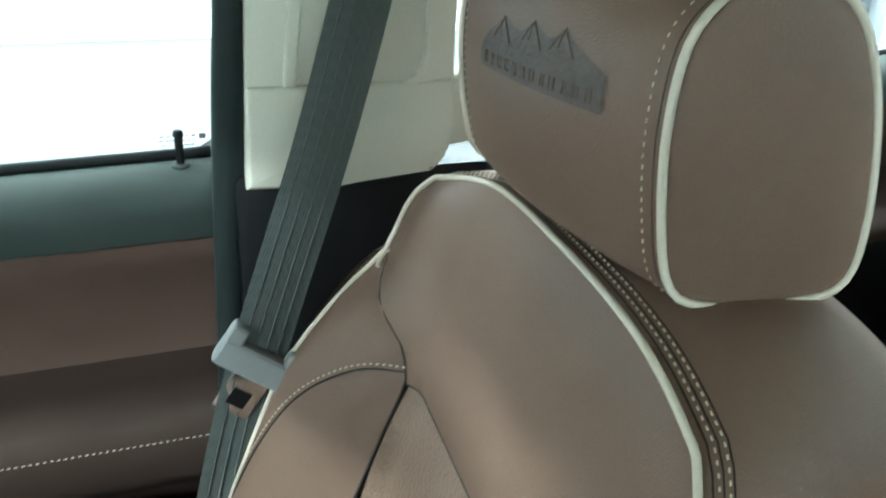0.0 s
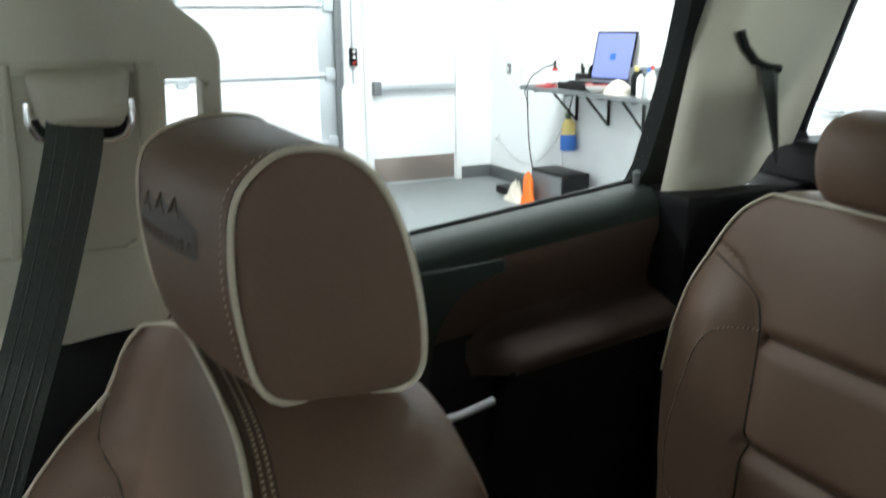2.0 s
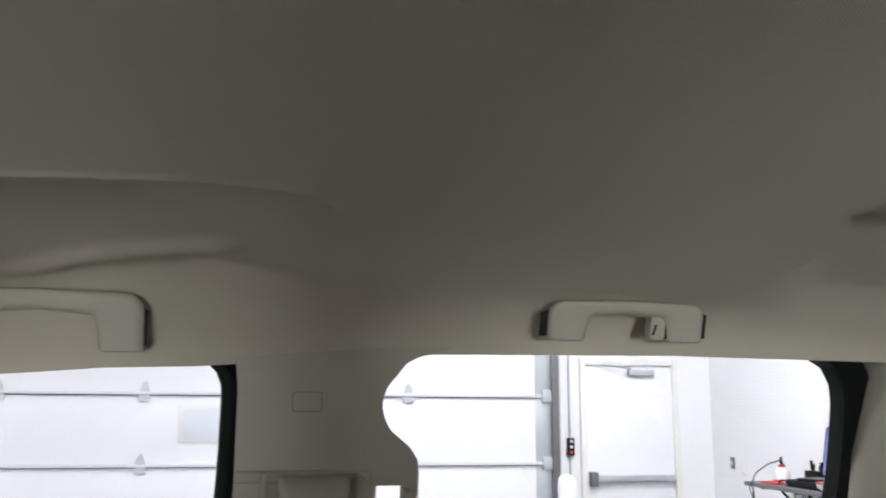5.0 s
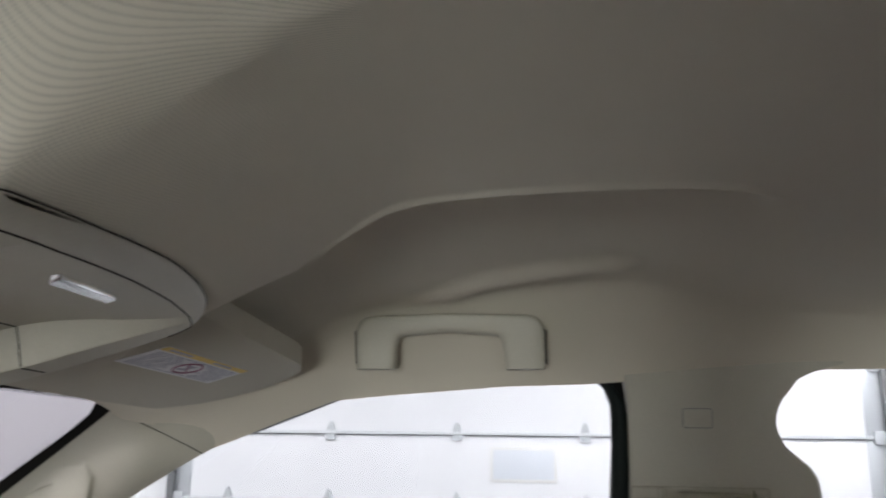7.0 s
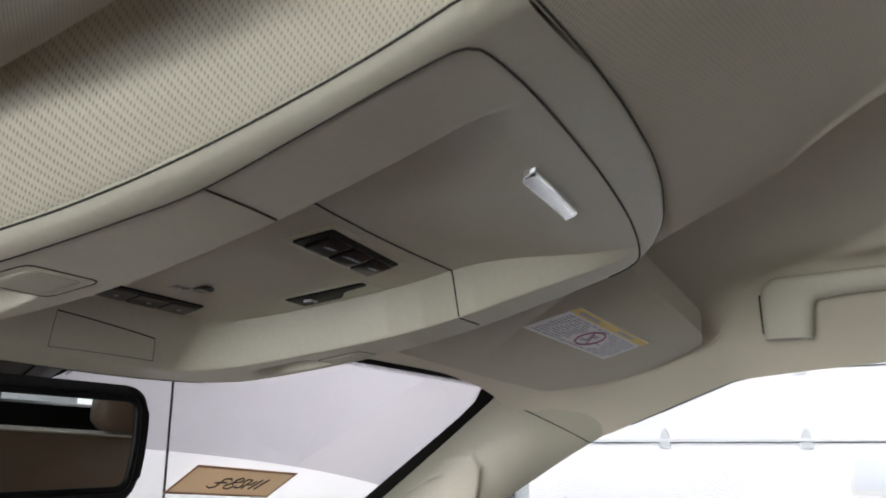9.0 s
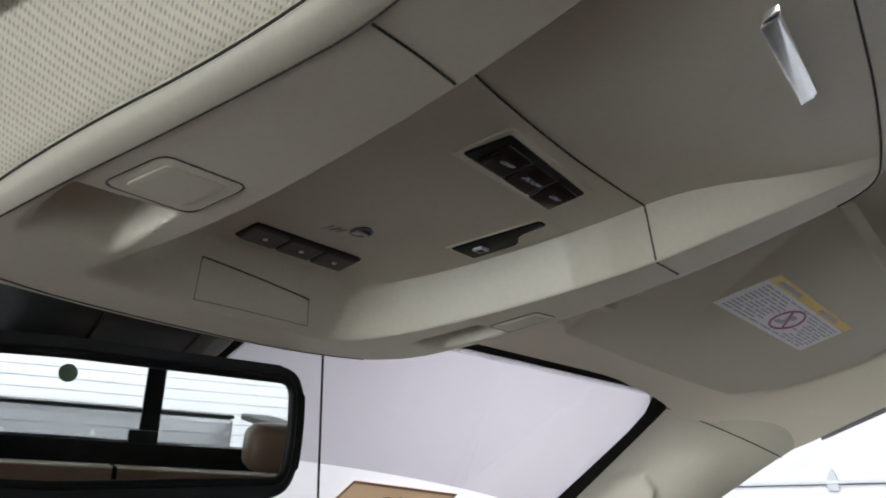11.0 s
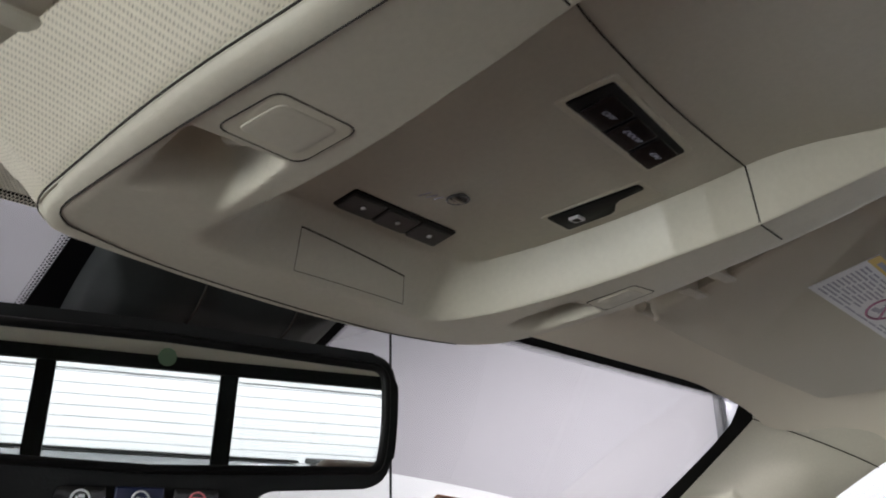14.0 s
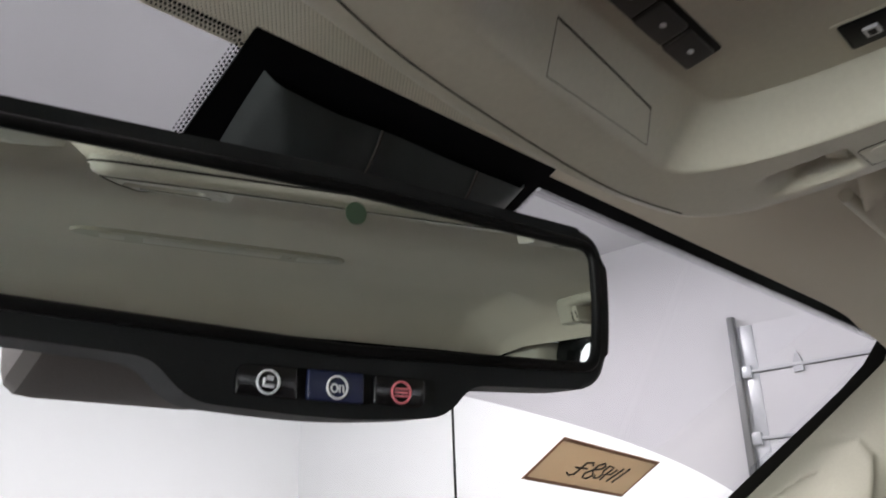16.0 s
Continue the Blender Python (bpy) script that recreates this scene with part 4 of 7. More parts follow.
def belt_and_guide(s):
    ob = thing("seat_belt", (s * 0.70, 0.06, 1.55), "dark grey seat belt hanging from a beige guide", "seat belt")

    def trap(x, y0, y1, z0, z1):
        return [(s * x, y, z) for y, z in rounded([(y0, z1), (y1, z1), (y1 - 0.008, z0), (y0 + 0.008, z0)], 0.010, 4)]

    loft("guide_cover", [trap(0.745, 0.014, 0.100, 1.545, 1.597), trap(0.715, 0.014, 0.100, 1.545, 1.597), trap(0.704, 0.018, 0.096, 1.549, 1.592), trap(0.698, 0.026, 0.088, 1.556, 1.584)], TRIM, ob, "beige guide cover")
    tube("guide_loop", [(s * 0.712, y, z) for y, z in ((0.100, 1.570), (0.101, 1.553), (0.094, 1.540), (0.085, 1.536), (0.035, 1.534), (0.024, 1.538), (0.016, 1.551), (0.017, 1.570))], 0.0034, CHROME, ob, "chrome guide loop")
    slab("guide_slot", rounded([(0.019, 1.556), (0.099, 1.556), (0.092, 1.5375), (0.026, 1.5355)], 0.004, 3), lambda y, z, d: (s * (0.7115 + d), y, z), 0.004, BLACK, ob, "black slot of the guide")
    mid = spline([(0.712, 0.066, 1.560), (0.700, 0.068, 1.530), (0.686, 0.108, 1.40), (0.668, 0.168, 1.235), (0.672, 0.205, 1.10), (0.70, 0.26, 0.85)], 50)

    def web(u, v):
        i = min(49, int(round(v * 49)))
        p = mid[i]
        w = Vector((-0.10, 1.0, 0.25)).normalized()
        q = p + w * (u - 0.5) * 0.047
        return (s * (q.x - 0.002 * math.cos((u - 0.5) * 3)), q.y, q.z)

    grid("webbing", web, 6, 49, BELT, ob, "ribbed dark grey webbing")
    for u in (0.2, 0.4, 0.6, 0.8):
        tube("rib", [Vector(web(u, k / 40)) + Vector((-s * 0.0006, 0, 0)) for k in range(41)], 0.0008, BELT, ob)
    c = Vector((s * 0.664, 0.172, 1.226))
    rz = Matrix.Translation(c) @ Matrix.Rotation(radians(s * -8), 4, "Z") @ Matrix.Rotation(radians(34), 4, "X")
    box("latch_grip", (-0.009, -0.034, -0.013), (0.009, 0.034, 0.013), GREY_PLASTIC, ob, 0.006, "grey latch grip", rz, 3)
    for e in (-1, 1):
        box("grip_ear", (-0.008, e * 0.026 - 0.008, 0.008), (0.008, e * 0.026 + 0.008, 0.026), GREY_PLASTIC, ob, 0.005, m=rz, seg=3)
    box("latch_tongue", (-0.003, -0.020, -0.05), (0.001, 0.012, -0.010), CHROME, ob, 0.002, "chrome latch tongue", rz)
    box("tongue_slot", (-0.0045, -0.012, -0.042), (-0.0032, 0.004, -0.026), BLACK, ob, 0.001, "", rz)
    return ob


def profile_door(name, prof, y0, y1, shift, parent, material, s, label="", ny=20):
    """A door part: a profile of x, z drawn along y; shift(y) lifts it."""
    return grid(name, lambda u, v: (s * prof[min(len(prof) - 1, int(round(u * (len(prof) - 1))))].x, y0 + (y1 - y0) * v, prof[min(len(prof) - 1, int(round(u * (len(prof) - 1))))].z + shift(y0 + (y1 - y0) * v)), len(prof) - 1, ny, material, parent, label, 60)


def door_panel(s, front):
    y0, y1 = (0.185, 1.10) if front else (-0.70, -0.035)
    if front:
        shift = lambda y: -0.03 * max(0, (y - 0.19))
    else:
        shift = lambda y: 0.030 + 0.112 * (-(y) - 0.25) if y < -0.25 else 0.030 + 0.02 * (y + 0.25)
    low = 0.0 if front else 1.0
    ob = thing("front_door" if front else "rear_door", (s * 0.88, (y0 + y1) / 2, 0.6), ("brown and dark grey front door panel, closed" if front else "brown and dark grey rear door panel, closed"), "car door")
    cap = spline([(0.935, 0, 1.300), (0.915, 0, 1.318), (0.885, 0, 1.318), (0.862, 0, 1.304), (0.852, 0, 1.285), (0.852, 0, 1.258)] if front else [(0.935, 0, 1.318), (0.915, 0, 1.322), (0.885, 0, 1.318), (0.868, 0, 1.308), (0.860, 0, 1.296), (0.860, 0, 1.278)], 16)
    profile_door("cap", cap, y0, y1, shift, ob, DOOR_DARK, s, "dark grey door cap")
    zb = 1.256 if front else 1.276
    up = spline([(0.862, 0, zb + 0.010), (0.858, 0, zb - 0.004), (0.860, 0, zb - 0.02), (0.874, 0, zb - 0.06), (0.880, 0, zb - 0.11), (0.872, 0, zb - 0.135)], 20)
    profile_door("upper_trim", up, y0, y1, shift, ob, DOOR_BROWN, s, "brown padded upper trim")
    arm = spline([(0.874, 0, zb - 0.132), (0.85, 0, zb - 0.138), (0.80, 0, zb - 0.146), (0.775, 0, zb - 0.150), (0.762, 0, zb - 0.162), (0.760, 0, zb - 0.19), (0.768, 0, zb - 0.215), (0.80, 0, zb - 0.25), (0.83, 0, zb - 0.33), (0.84, 0, 0.70)] if front else [(0.874, 0, zb - 0.120), (0.858, 0, zb - 0.132), (0.825, 0, zb - 0.142), (0.800, 0, zb - 0.150), (0.790, 0, zb - 0.160), (0.790, 0, zb - 0.172)], 40)
    if front:
        profile_door("armrest", arm, y0 + 0.01, y1, shift, ob, ARM_SHADE_BROWN, s, "brown stitched armrest")
        dashes("stitching", [(s * 0.7615, y0 + 0.02 + (y1 - y0 - 0.03) * k / 30, zb - 0.164 + shift(y0 + (y1 - y0) * k / 30)) for k in range(31)], 0.004, 0.002, 0.0005, THREAD, ob, "cream stitching")
    else:
        # short armrest with a rounded front end, a pocket ahead of it and a dark sweep down from the cap
        def arm_at(u, v):
            y = y0 + 0.01 + (-0.392 - y0 - 0.01) * v
            e = sstep(0.0, 0.045, -0.392 - y)
            p = arm[min(39, int(round(u * 39)))]
            return (s * (0.868 + (p.x - 0.868) * e), y, p.z + 0.036 + shift(y) - 0.020 * (1 - e))

        grid("armrest", arm_at, 39, 40, ARM_SHADE_BROWN, ob, "brown stitched armrest", 60)
        profile_door("lower_panel", [Vector((0.793, 0, zb - 0.130)), Vector((0.805, 0, zb - 0.150)), Vector((0.830, 0, zb - 0.19)), Vector((0.85, 0, zb - 0.28)), Vector((0.85, 0, 0.70))], y0 + 0.01, -0.42, shift, ob, BLACK, s, "black lower door panel")
        profile_door("pocket", [Vector((0.876, 0, zb - 0.100)), Vector((0.866, 0, zb - 0.14)), Vector((0.852, 0, zb - 0.24)), Vector((0.85, 0, 0.70))], -0.43, y1, shift, ob, BLACK, s, "black pocket")
        slab("front_sweep", rounded([(-0.338, 1.225), (-0.346, 1.246), (-0.357, 1.263), (-0.370, 1.281), (-0.394, 1.299), (-0.445, 1.312), (-0.445, 1.330), (-0.038, 1.312), (-0.038, 1.15), (-0.33, 1.15)], 0.004, 2), lambda y, z, d: (s * (0.853 + d), y, z), 0.012, DOOR_DARK, ob, "dark sweep of the door cap", bevel=0.003)
        tube("pull_lever", [(s * 0.80, -0.300, 1.143), (s * 0.796, -0.35, 1.150), (s * 0.80, -0.398, 1.158)], 0.006, STEEL, ob, "satin silver pull lever", n=10)
    profile_door("lower_trim", [Vector((0.86, 0, 1.0)), Vector((0.865, 0, 0.8)), Vector((0.87, 0, 0.62))], y0, y1, lambda y: 0, ob, BLACK, s, "black lower trim")
    # unseen block added to stop light leaking between cap and upper trim
    box("core", (min(s * 0.885, s * 0.95), y0 + 0.002, 0.62), (max(s * 0.885, s * 0.95), y1 - 0.002, 1.27 if front else 1.29), BLACK, ob, 0.004, "unseen black core that stops light leaks")
    # closing faces at the ends
    for ye in (y0, y1):
        vs = [(s * p.x, ye, p.z + shift(ye)) for p in cap + up] + [(s * 0.86, ye, 0.64), (s * 0.95, ye, 0.64)]
        finish("end_face", vs, [tuple(range(len(vs)))], BLACK, ob, smooth=0)
    # black weather strip along the glass
    tube("weather_strip", [(s * 0.918, y0 + (y1 - y0) * k / 20, 1.319 + shift(y0 + (y1 - y0) * k / 20) + (0.004 if front else 0.002)) for k in range(21)], 0.006, RUBBER, ob, "black weather strip")
    if front:
        kx, ky = 0.893, 0.218
        loft("lock_knob", [[(s * (kx + r * math.cos(a)), ky + r * math.sin(a), z) for a in [2 * math.pi * i / 14 for i in range(14)]] for z, r in ((1.314, 0.0042), (1.346, 0.0042), (1.350, 0.0055), (1.354, 0.0045), (1.355, 0.001))], BLACK, ob, "black lock knob")
        loft("lock_collar", [[(s * (kx + r * math.cos(a)), ky + r * math.sin(a), z) for a in [2 * math.pi * i / 14 for i in range(14)]] for z, r in ((1.312, 0.010), (1.319, 0.009), (1.3205, 0.005))], DOOR_DARK, ob)
    else:
        loft("lock_knob", [[(s * (0.90 + r * math.cos(a)), -0.688 + r * math.sin(a), z) for a in [2 * math.pi * i / 14 for i in range(14)]] for z, r in ((1.39, 0.0045), (1.412, 0.0045), (1.418, 0.006), (1.422, 0.002))], STEEL_DARK, ob)
    # window surround and pane
    if front:
        inner = [(0.184, 1.31), (0.174, 1.5), (0.163, 1.70), (0.18, 1.75), (0.30, 1.77), (0.44, 1.765), (0.56, 1.745), (0.66, 1.705), (0.80, 1.63), (1.0, 1.48), (1.15, 1.33), (0.9, 1.29), (0.6, 1.30)]
    else:
        inner = [(-0.03, 1.335), (-0.03, 1.5), (-0.03, 1.70), (-0.05, 1.755), (-0.10, 1.768), (-0.40, 1.77), (-0.655, 1.762), (-0.708, 1.748), (-0.730, 1.708), (-0.726, 1.584), (-0.713, 1.489), (-0.697, 1.392), (-0.30, 1.346)]
    loop = resample(rounded(inner, 0.03, 3), 72)
    c = Vector((sum(p[0] for p in loop) / 72, sum(p[1] for p in loop) / 72))
    outer = []
    for i, p in enumerate(loop):
        a, b = Vector(loop[i - 1]), Vector(loop[(i + 1) % 72])
        t = (b - a).normalized()
        nrm = Vector((t.y, -t.x))
        if nrm.dot(Vector(p) - c) < 0:
            nrm = -nrm
        outer.append(tuple(Vector(p) + nrm * (0.045 if p[0] < -0.6 else 0.03)))
    ring_slab("window_frame", loop, outer, lambda y, z, d: (s * (glass_x(z) - 0.012 + d), y, z), 0.035, RUBBER, ob, "black window frame")
    pane = slab("pane", loop, lambda y, z, d: (s * (glass_x(z) + 0.005 + d), y, z), 0.004, GLASS, ob, "clear side glass")
    pane.visible_shadow = False
    if front and s == 1:
        random.seed(12)
        for row in range(5):
            zr = 1.3365 - 0.0050 * row
            y = 0.2005 + 0.003 * random.random()
            while y < 0.234 - 0.004 * (row == 4):
                w = random.uniform(0.002, 0.006)
                slab("print_bar", [(y, zr), (y + w, zr), (y + w, zr + 0.0022), (y, zr + 0.0022)], lambda q, z, d: (s * (glass_x(z) + 0.003 + d), q, z), 0.0005, LABEL_GREY, ob)
                y += w + random.uniform(0.0012, 0.003)
        slab("print_block", [(0.1920, 1.3335), (0.1985, 1.3335), (0.1985, 1.3395), (0.1920, 1.3395)], lambda q, z, d: (s * (glass_x(z) + 0.003 + d), q, z), 0.0005, STEEL_DARK, ob)
    return ob


def c_pillar(s):
    ob = thing("c_pillar_trim", (s * 0.82, -0.82, 1.4), "beige plastic trim on the rear pillar", "pillar trim", kind="structure")
    low = spline([(0.865, -0.705, 1.395), (0.845, -0.715, 1.395), (0.832, -0.76, 1.395), (0.835, -0.84, 1.40), (0.855, -0.905, 1.44), (0.85, -0.94, 1.45)], 24)
    top = spline([(0.86, -0.775, 1.76), (0.83, -0.775, 1.76), (0.79, -0.79, 1.755), (0.765, -0.85, 1.74), (0.755, -0.90, 1.725), (0.75, -0.94, 1.72)], 24)
    mid = [(a.lerp(b, 0.5) + Vector((-0.006, 0.004, 0))) for a, b in zip(low, top)]

    def at(u, v):
        i = min(23, int(round(u * 23)))
        p = low[i] * (1 - v) ** 2 + mid[i] * 2 * v * (1 - v) + top[i] * v * v
        return (s * p.x, p.y, p.z)

    grid("panel", at, 23, 16, TRIM, ob, smooth=60)
    box("lower_panel", (min(s * 0.80, s * 0.93), -0.98, 0.66), (max(s * 0.80, s * 0.93), -0.70, 1.398), BLACK, ob, 0.015, "black lower pillar panel")
    if s == 1:
        tube("belt_slot", [(0.800, -0.772, 1.617), (0.798, -0.780, 1.597), (0.796, -0.797, 1.578), (0.794, -0.817, 1.569), (0.793, -0.840, 1.566)], 0.0060, BLACK, ob, "black belt slot")
    return ob


for side in (1, -1):
    a_pillar(side)
    b_pillar(side)
    belt_and_guide(side)
    door_panel(side, True)
    door_panel(side, False)
    c_pillar(side)

rb = thing("rear_seat_belt", (0.80, -0.82, 1.45), "dark rear seat belt lying against the pillar trim", "seat belt")
grid("webbing", lambda u, v: (0.794 - 0.004 * v - 0.004 * math.sin(math.pi * u), -0.803 - 0.036 * u - 0.040 * v * (1 - u) - 0.010 * v * u, 1.574 - 0.008 * u - 0.135 * v), 6, 14, BELT, rb)
tube("fold", [(0.789, -0.823, 1.566), (0.786, -0.832, 1.52), (0.788, -0.843, 1.46)], 0.0022, BELT, rb)

# ---------------------------------------------------------------- back of the cab
rw = thing("window_2", (0, -0.95, 1.45), "wide rear cab window with thin heating lines", "rear window", kind="structure")
half_in = [(0.0, 1.458), (0.60, 1.452), (0.81, 1.446), (0.846, 1.451), (0.857, 1.466), (0.846, 1.50), (0.812, 1.58), (0.784, 1.65), (0.768, 1.685), (0.745, 1.699), (0.60, 1.708), (0.40, 1.712), (0.0, 1.715)]
in_loop = half_in + [(-a, b) for a, b in half_in[-2:0:-1]]
out_loop = [(a * 1.06, 1.585 + (b - 1.585) * 1.5) for a, b in in_loop]


def rear_place(x, z, d):
    return (x, -0.945 + 0.10 * (z - 1.46) * 0.5 - d, z)


ring_slab("black_border", in_loop, out_loop, rear_place, 0.03, FRIT, rw, "black window border")
pn = slab("pane", in_loop, lambda x, z, d: rear_place(x, z, 0.012 + d), 0.004, GLASS, rw, "clear heated rear glass")
pn.visible_shadow = False
for s in (1, -1):
    slab("slider_post", [(s * 0.180, 1.44), (s * 0.222, 1.44), (s * 0.218, 1.72), (s * 0.178, 1.72)], lambda x, z, d: rear_place(x, z, -0.006 + d), 0.02, RUBBER, rw, "black slider post")
box("slider_latch", (0.155, -0.935, 1.455), (0.22, -0.915, 1.485), BLACK, rw, 0.005)
for k in range(9):
    z = 1.485 + 0.0245 * k
    for x0, x1 in ((-0.80 + 0.008 * k, -0.222), (-0.178, 0.178), (0.222, 0.80 - 0.008 * k)):
        tube("heating_line", [rear_place(x0, z, 0.010), rear_place((x0 + x1) / 2, z + 0.001, 0.010), rear_place(x1, z, 0.010)], 0.0008, STEEL_DARK, rw, n=5)
for k in range(6):
    slab("print_block", [(0.70 + 0.016 * k, 1.488), (0.711 + 0.016 * k, 1.488), (0.711 + 0.016 * k, 1.496), (0.70 + 0.016 * k, 1.496)], lambda x, z, d: rear_place(x, z, 0.009 + d), 0.0005, LABEL_GREY if k % 2 else LABEL_INK, rw)
structure(box("wall_cab_back", (-0.93, -1.0, 0.6), (0.93, -0.94, 1.455), BLACK, bevel=0.005), "black trimmed back wall of the cab", "wall")
box("rear_header", (-0.88, -0.965, 1.70), (0.88, -0.915, 1.80), RUBBER, rw, 0.01, "black header over the rear glass")

# ---------------------------------------------------------------- front seats
SEAT_C = 0.470


def seat_wing(z):
    return interp(z, [(0.9, 0.10), (1.1, 0.10), (1.22, 0.090), (1.256, 0.075), (1.287, 0.058), (1.316, 0.034), (1.333, 0.030), (1.39, 0.022), (1.42, 0.018)])


def seat_face(dx, z):
    side = 1.0 if dx > 0 else 1.0 - 0.9 * sstep(1.30, 1.34, z)
    return 0.010 + 0.3 * (1.40 - z) + sstep(0.10, 0.195, abs(dx)) * seat_wing(z) * side


def seat_top(dx):
    return 1.403 - 0.030 * (min(abs(dx), 0.2) / 0.19) ** 3.0


def front_seat(cx):
    ob = thing("front_seat", (cx, 0.05, 0.66), "brown leather front seat with cream piping and stitching", "car seat", "front seats")
    hw = [(0.0, 0.168), (0.06, 0.182), (0.15, 0.188), (0.35, 0.1885), (0.45, 0.186), (0.7, 0.152), (0.85, 0.130), (1.0, 0.120)]

    def upper(u, v):
        s = 2 * u - 1
        dx = s * interp(v, hw)
        zt = seat_top(dx)
        z = zt + (1.238 - zt) * v
        edge = max(abs(s) ** 10, (1 - v) ** 14, v**16 * 0.8)
        return (cx + dx, seat_face(dx, z) + 0.006 * (1 - edge) - 0.002, z)

    grid("upper_panel", upper, 40, 36, LEATHER, ob, "smooth brown leather panel", 60)
    inn = [(0.93, 0.132), (1.13, 0.126), (1.238, 0.120), (1.262, 0.128), (1.29, 0.158), (1.306, 0.172), (1.318, 0.182)]
    for sg in (1, -1):

        def bolster(u, v, sg=sg):
            z = 1.318 - 0.388 * v
            a, b = interp(z, inn), 0.1895 + (0.012 if sg > 0 else 0.028) * sstep(1.3, 1.0, z)
            dx = a + (b - a) * u
            edge = max((1 - u) ** 9, u**9)
            return (cx + sg * dx, seat_face(sg * dx, z) + 0.007 * (1 - edge) * sstep(0, 0.12, v) - 0.003, z)

        grid("bolster", bolster, 14, 44, LEATHER, ob, "brown leather side bolster", 60)
        line = []
        for uu, z in ((0.0, 1.246), (0.25, 1.243), (0.45, 1.232), (0.62, 1.21), (0.75, 1.175), (0.84, 1.12), (0.90, 1.05), (0.94, 0.97)):
            p = Vector(bolster(uu, (1.318 - z) / 0.388))
            line.append(p + Vector((0, 0.0004, 0)))
        path = spline(line, 60)
        tube("bolster_seam", path, 0.0008, SEAM, ob, "dark seam")
        dashes("bolster_stitching", [p + Vector((0, 0.0012, 0.0045)) for p in path], 0.0035, 0.0018, 0.0007, THREAD, ob, "cream stitching")
        side = [Vector(bolster(0.0, v / 30)) + Vector((0, 0.001, 0)) for v in range(31)]
        tube("panel_seam", side, 0.0012, SEAM, ob, "dark seam")
        pipe = [Vector(bolster(1.0, v / 30)) + Vector((0, 0.002, 0)) for v in range(31)]
        tube("bolster_piping", [Vector((cx + sg * 0.172, seat_face(sg * 0.172, 1.322) - 0.004, 1.322))] + pipe, 0.0020, PIPING, ob, "cream piping", n=10)

    def insert(u, v):
        s = 2 * u - 1
        z = 1.236 - 0.31 * v
        dx = s * (0.119 + 0.010 * v)
        ch = 0.004 * abs(math.sin(v * math.pi * 2.4))
        return (cx + dx, seat_face(dx, z) + 0.004 * (1 - max(abs(s) ** 8, (1 - v) ** 14)) + ch - 0.004, z)

    grid("insert", insert, 30, 40, LEATHER_PERF, ob, "lighter perforated leather insert", 60)
    tube("insert_seam", [Vector(upper(k / 24, 1.0)) for k in range(25)], 0.0008, SEAM, ob, "dark seam")
    # piping loop over the upper panel
    rim = [Vector(upper(0.0, 0.5 - 0.5 * k / 14)) for k in range(14)] + [Vector(upper(k / 40, 0.0)) for k in range(41)] + [Vector(upper(1.0, 0.5 * k / 14)) for k in range(1, 15)]
    rim = spline(rim, 110)
    tube("piping", [p + Vector((0, 0.001, 0.0015)) for p in rim], 0.0021, PIPING, ob, "cream piping", n=10)
    # shell behind the piping
    full = [Vector((cx - x, seat_face(-0.2, z), z)) for x, z in ((0.2230, 0.93), (0.2210, 1.0), (0.2170, 1.1), (0.2120, 1.19), (0.2050, 1.26))] + rim + [Vector((cx + 0.2015, seat_face(0.2, z), z)) for z in (1.316, 1.28, 1.2, 1.1, 1.0, 0.93)]
    full = spline(full, 130)
    mid = Vector((cx, 0.0, 1.10))
    rings = []
    for back, out, dz in ((0.001, -0.001, 0), (0.005, 0.002, 0.001), (0.009, 0.003, 0.001), (0.014, 0.004, 0.001), (0.036, 0.006, -0.009), (0.060, 0.006, -0.017), (0.108, 0.002, -0.026), (0.138, -0.014, -0.037), (0.156, -0.05, -0.055), (0.164, -0.11, -0.11)):
        ring = []
        for i, p in enumerate(full):
            a, b = full[max(0, i - 1)], full[min(len(full) - 1, i + 1)]
            t = b - a
            nrm = Vector((t.z, 0, -t.x))
            nrm = nrm.normalized() if nrm.length > 1e-6 else Vector((0, 0, 1))
            if nrm.dot(p - mid) < 0:
                nrm = -nrm
            wing = p.y - (0.010 + 0.3 * (1.40 - p.z))
            flat = Vector((p.x, p.y - wing * sstep(0.0, 0.06, back), p.z))
            q = flat + nrm * out + Vector((0, -back, 0))
            turn = sstep(0.01, 0.07, back) * math.exp(-((abs(p.x - cx) - 0.188) ** 2 + (p.z - 1.365) ** 2) / 0.0016)
            q += Vector((-0.005 * turn * math.copysign(1, p.x - cx), 0, -0.010 * turn))
            if back > 0.1:
                q.x = cx + (q.x - cx) * 0.97
            ring.append(q)
        rings.append(ring)
    loft("back_shell", rings, LEATHER, ob, "brown leather side and back", 60, caps=False)
    for k, (i0, lift) in enumerate(((1, 0.0006), (2, 0.0006))):
        row = [rings[i0][j].lerp(rings[i0 + 1][j], 0.6) for j in range(16, len(full) - 16)]
        dashes("edge_stitching", [p + Vector((0, 0, lift)) for p in row], 0.0030, 0.0022, 0.0005, THREAD, ob, "cream stitching")
    for i0, f in ((1, 0.0), (2, 0.1), (3, 0.0)):
        tube("edge_seam", [rings[i0][j].lerp(rings[i0 + 1][j], f) for j in range(14, len(full) - 14)], 0.00045, SEAM, ob, "dark seam")
    # cushion and base
    def cushion(u, v):
        s = 2 * u - 1
        y = 0.10 + 0.46 * v
        z = 0.985 + 0.03 * v + 0.05 * abs(s) ** 3 - 0.05 * max(0, v - 0.85) / 0.15
        return (cx + s * (0.235 + 0.02 * v), y, z)

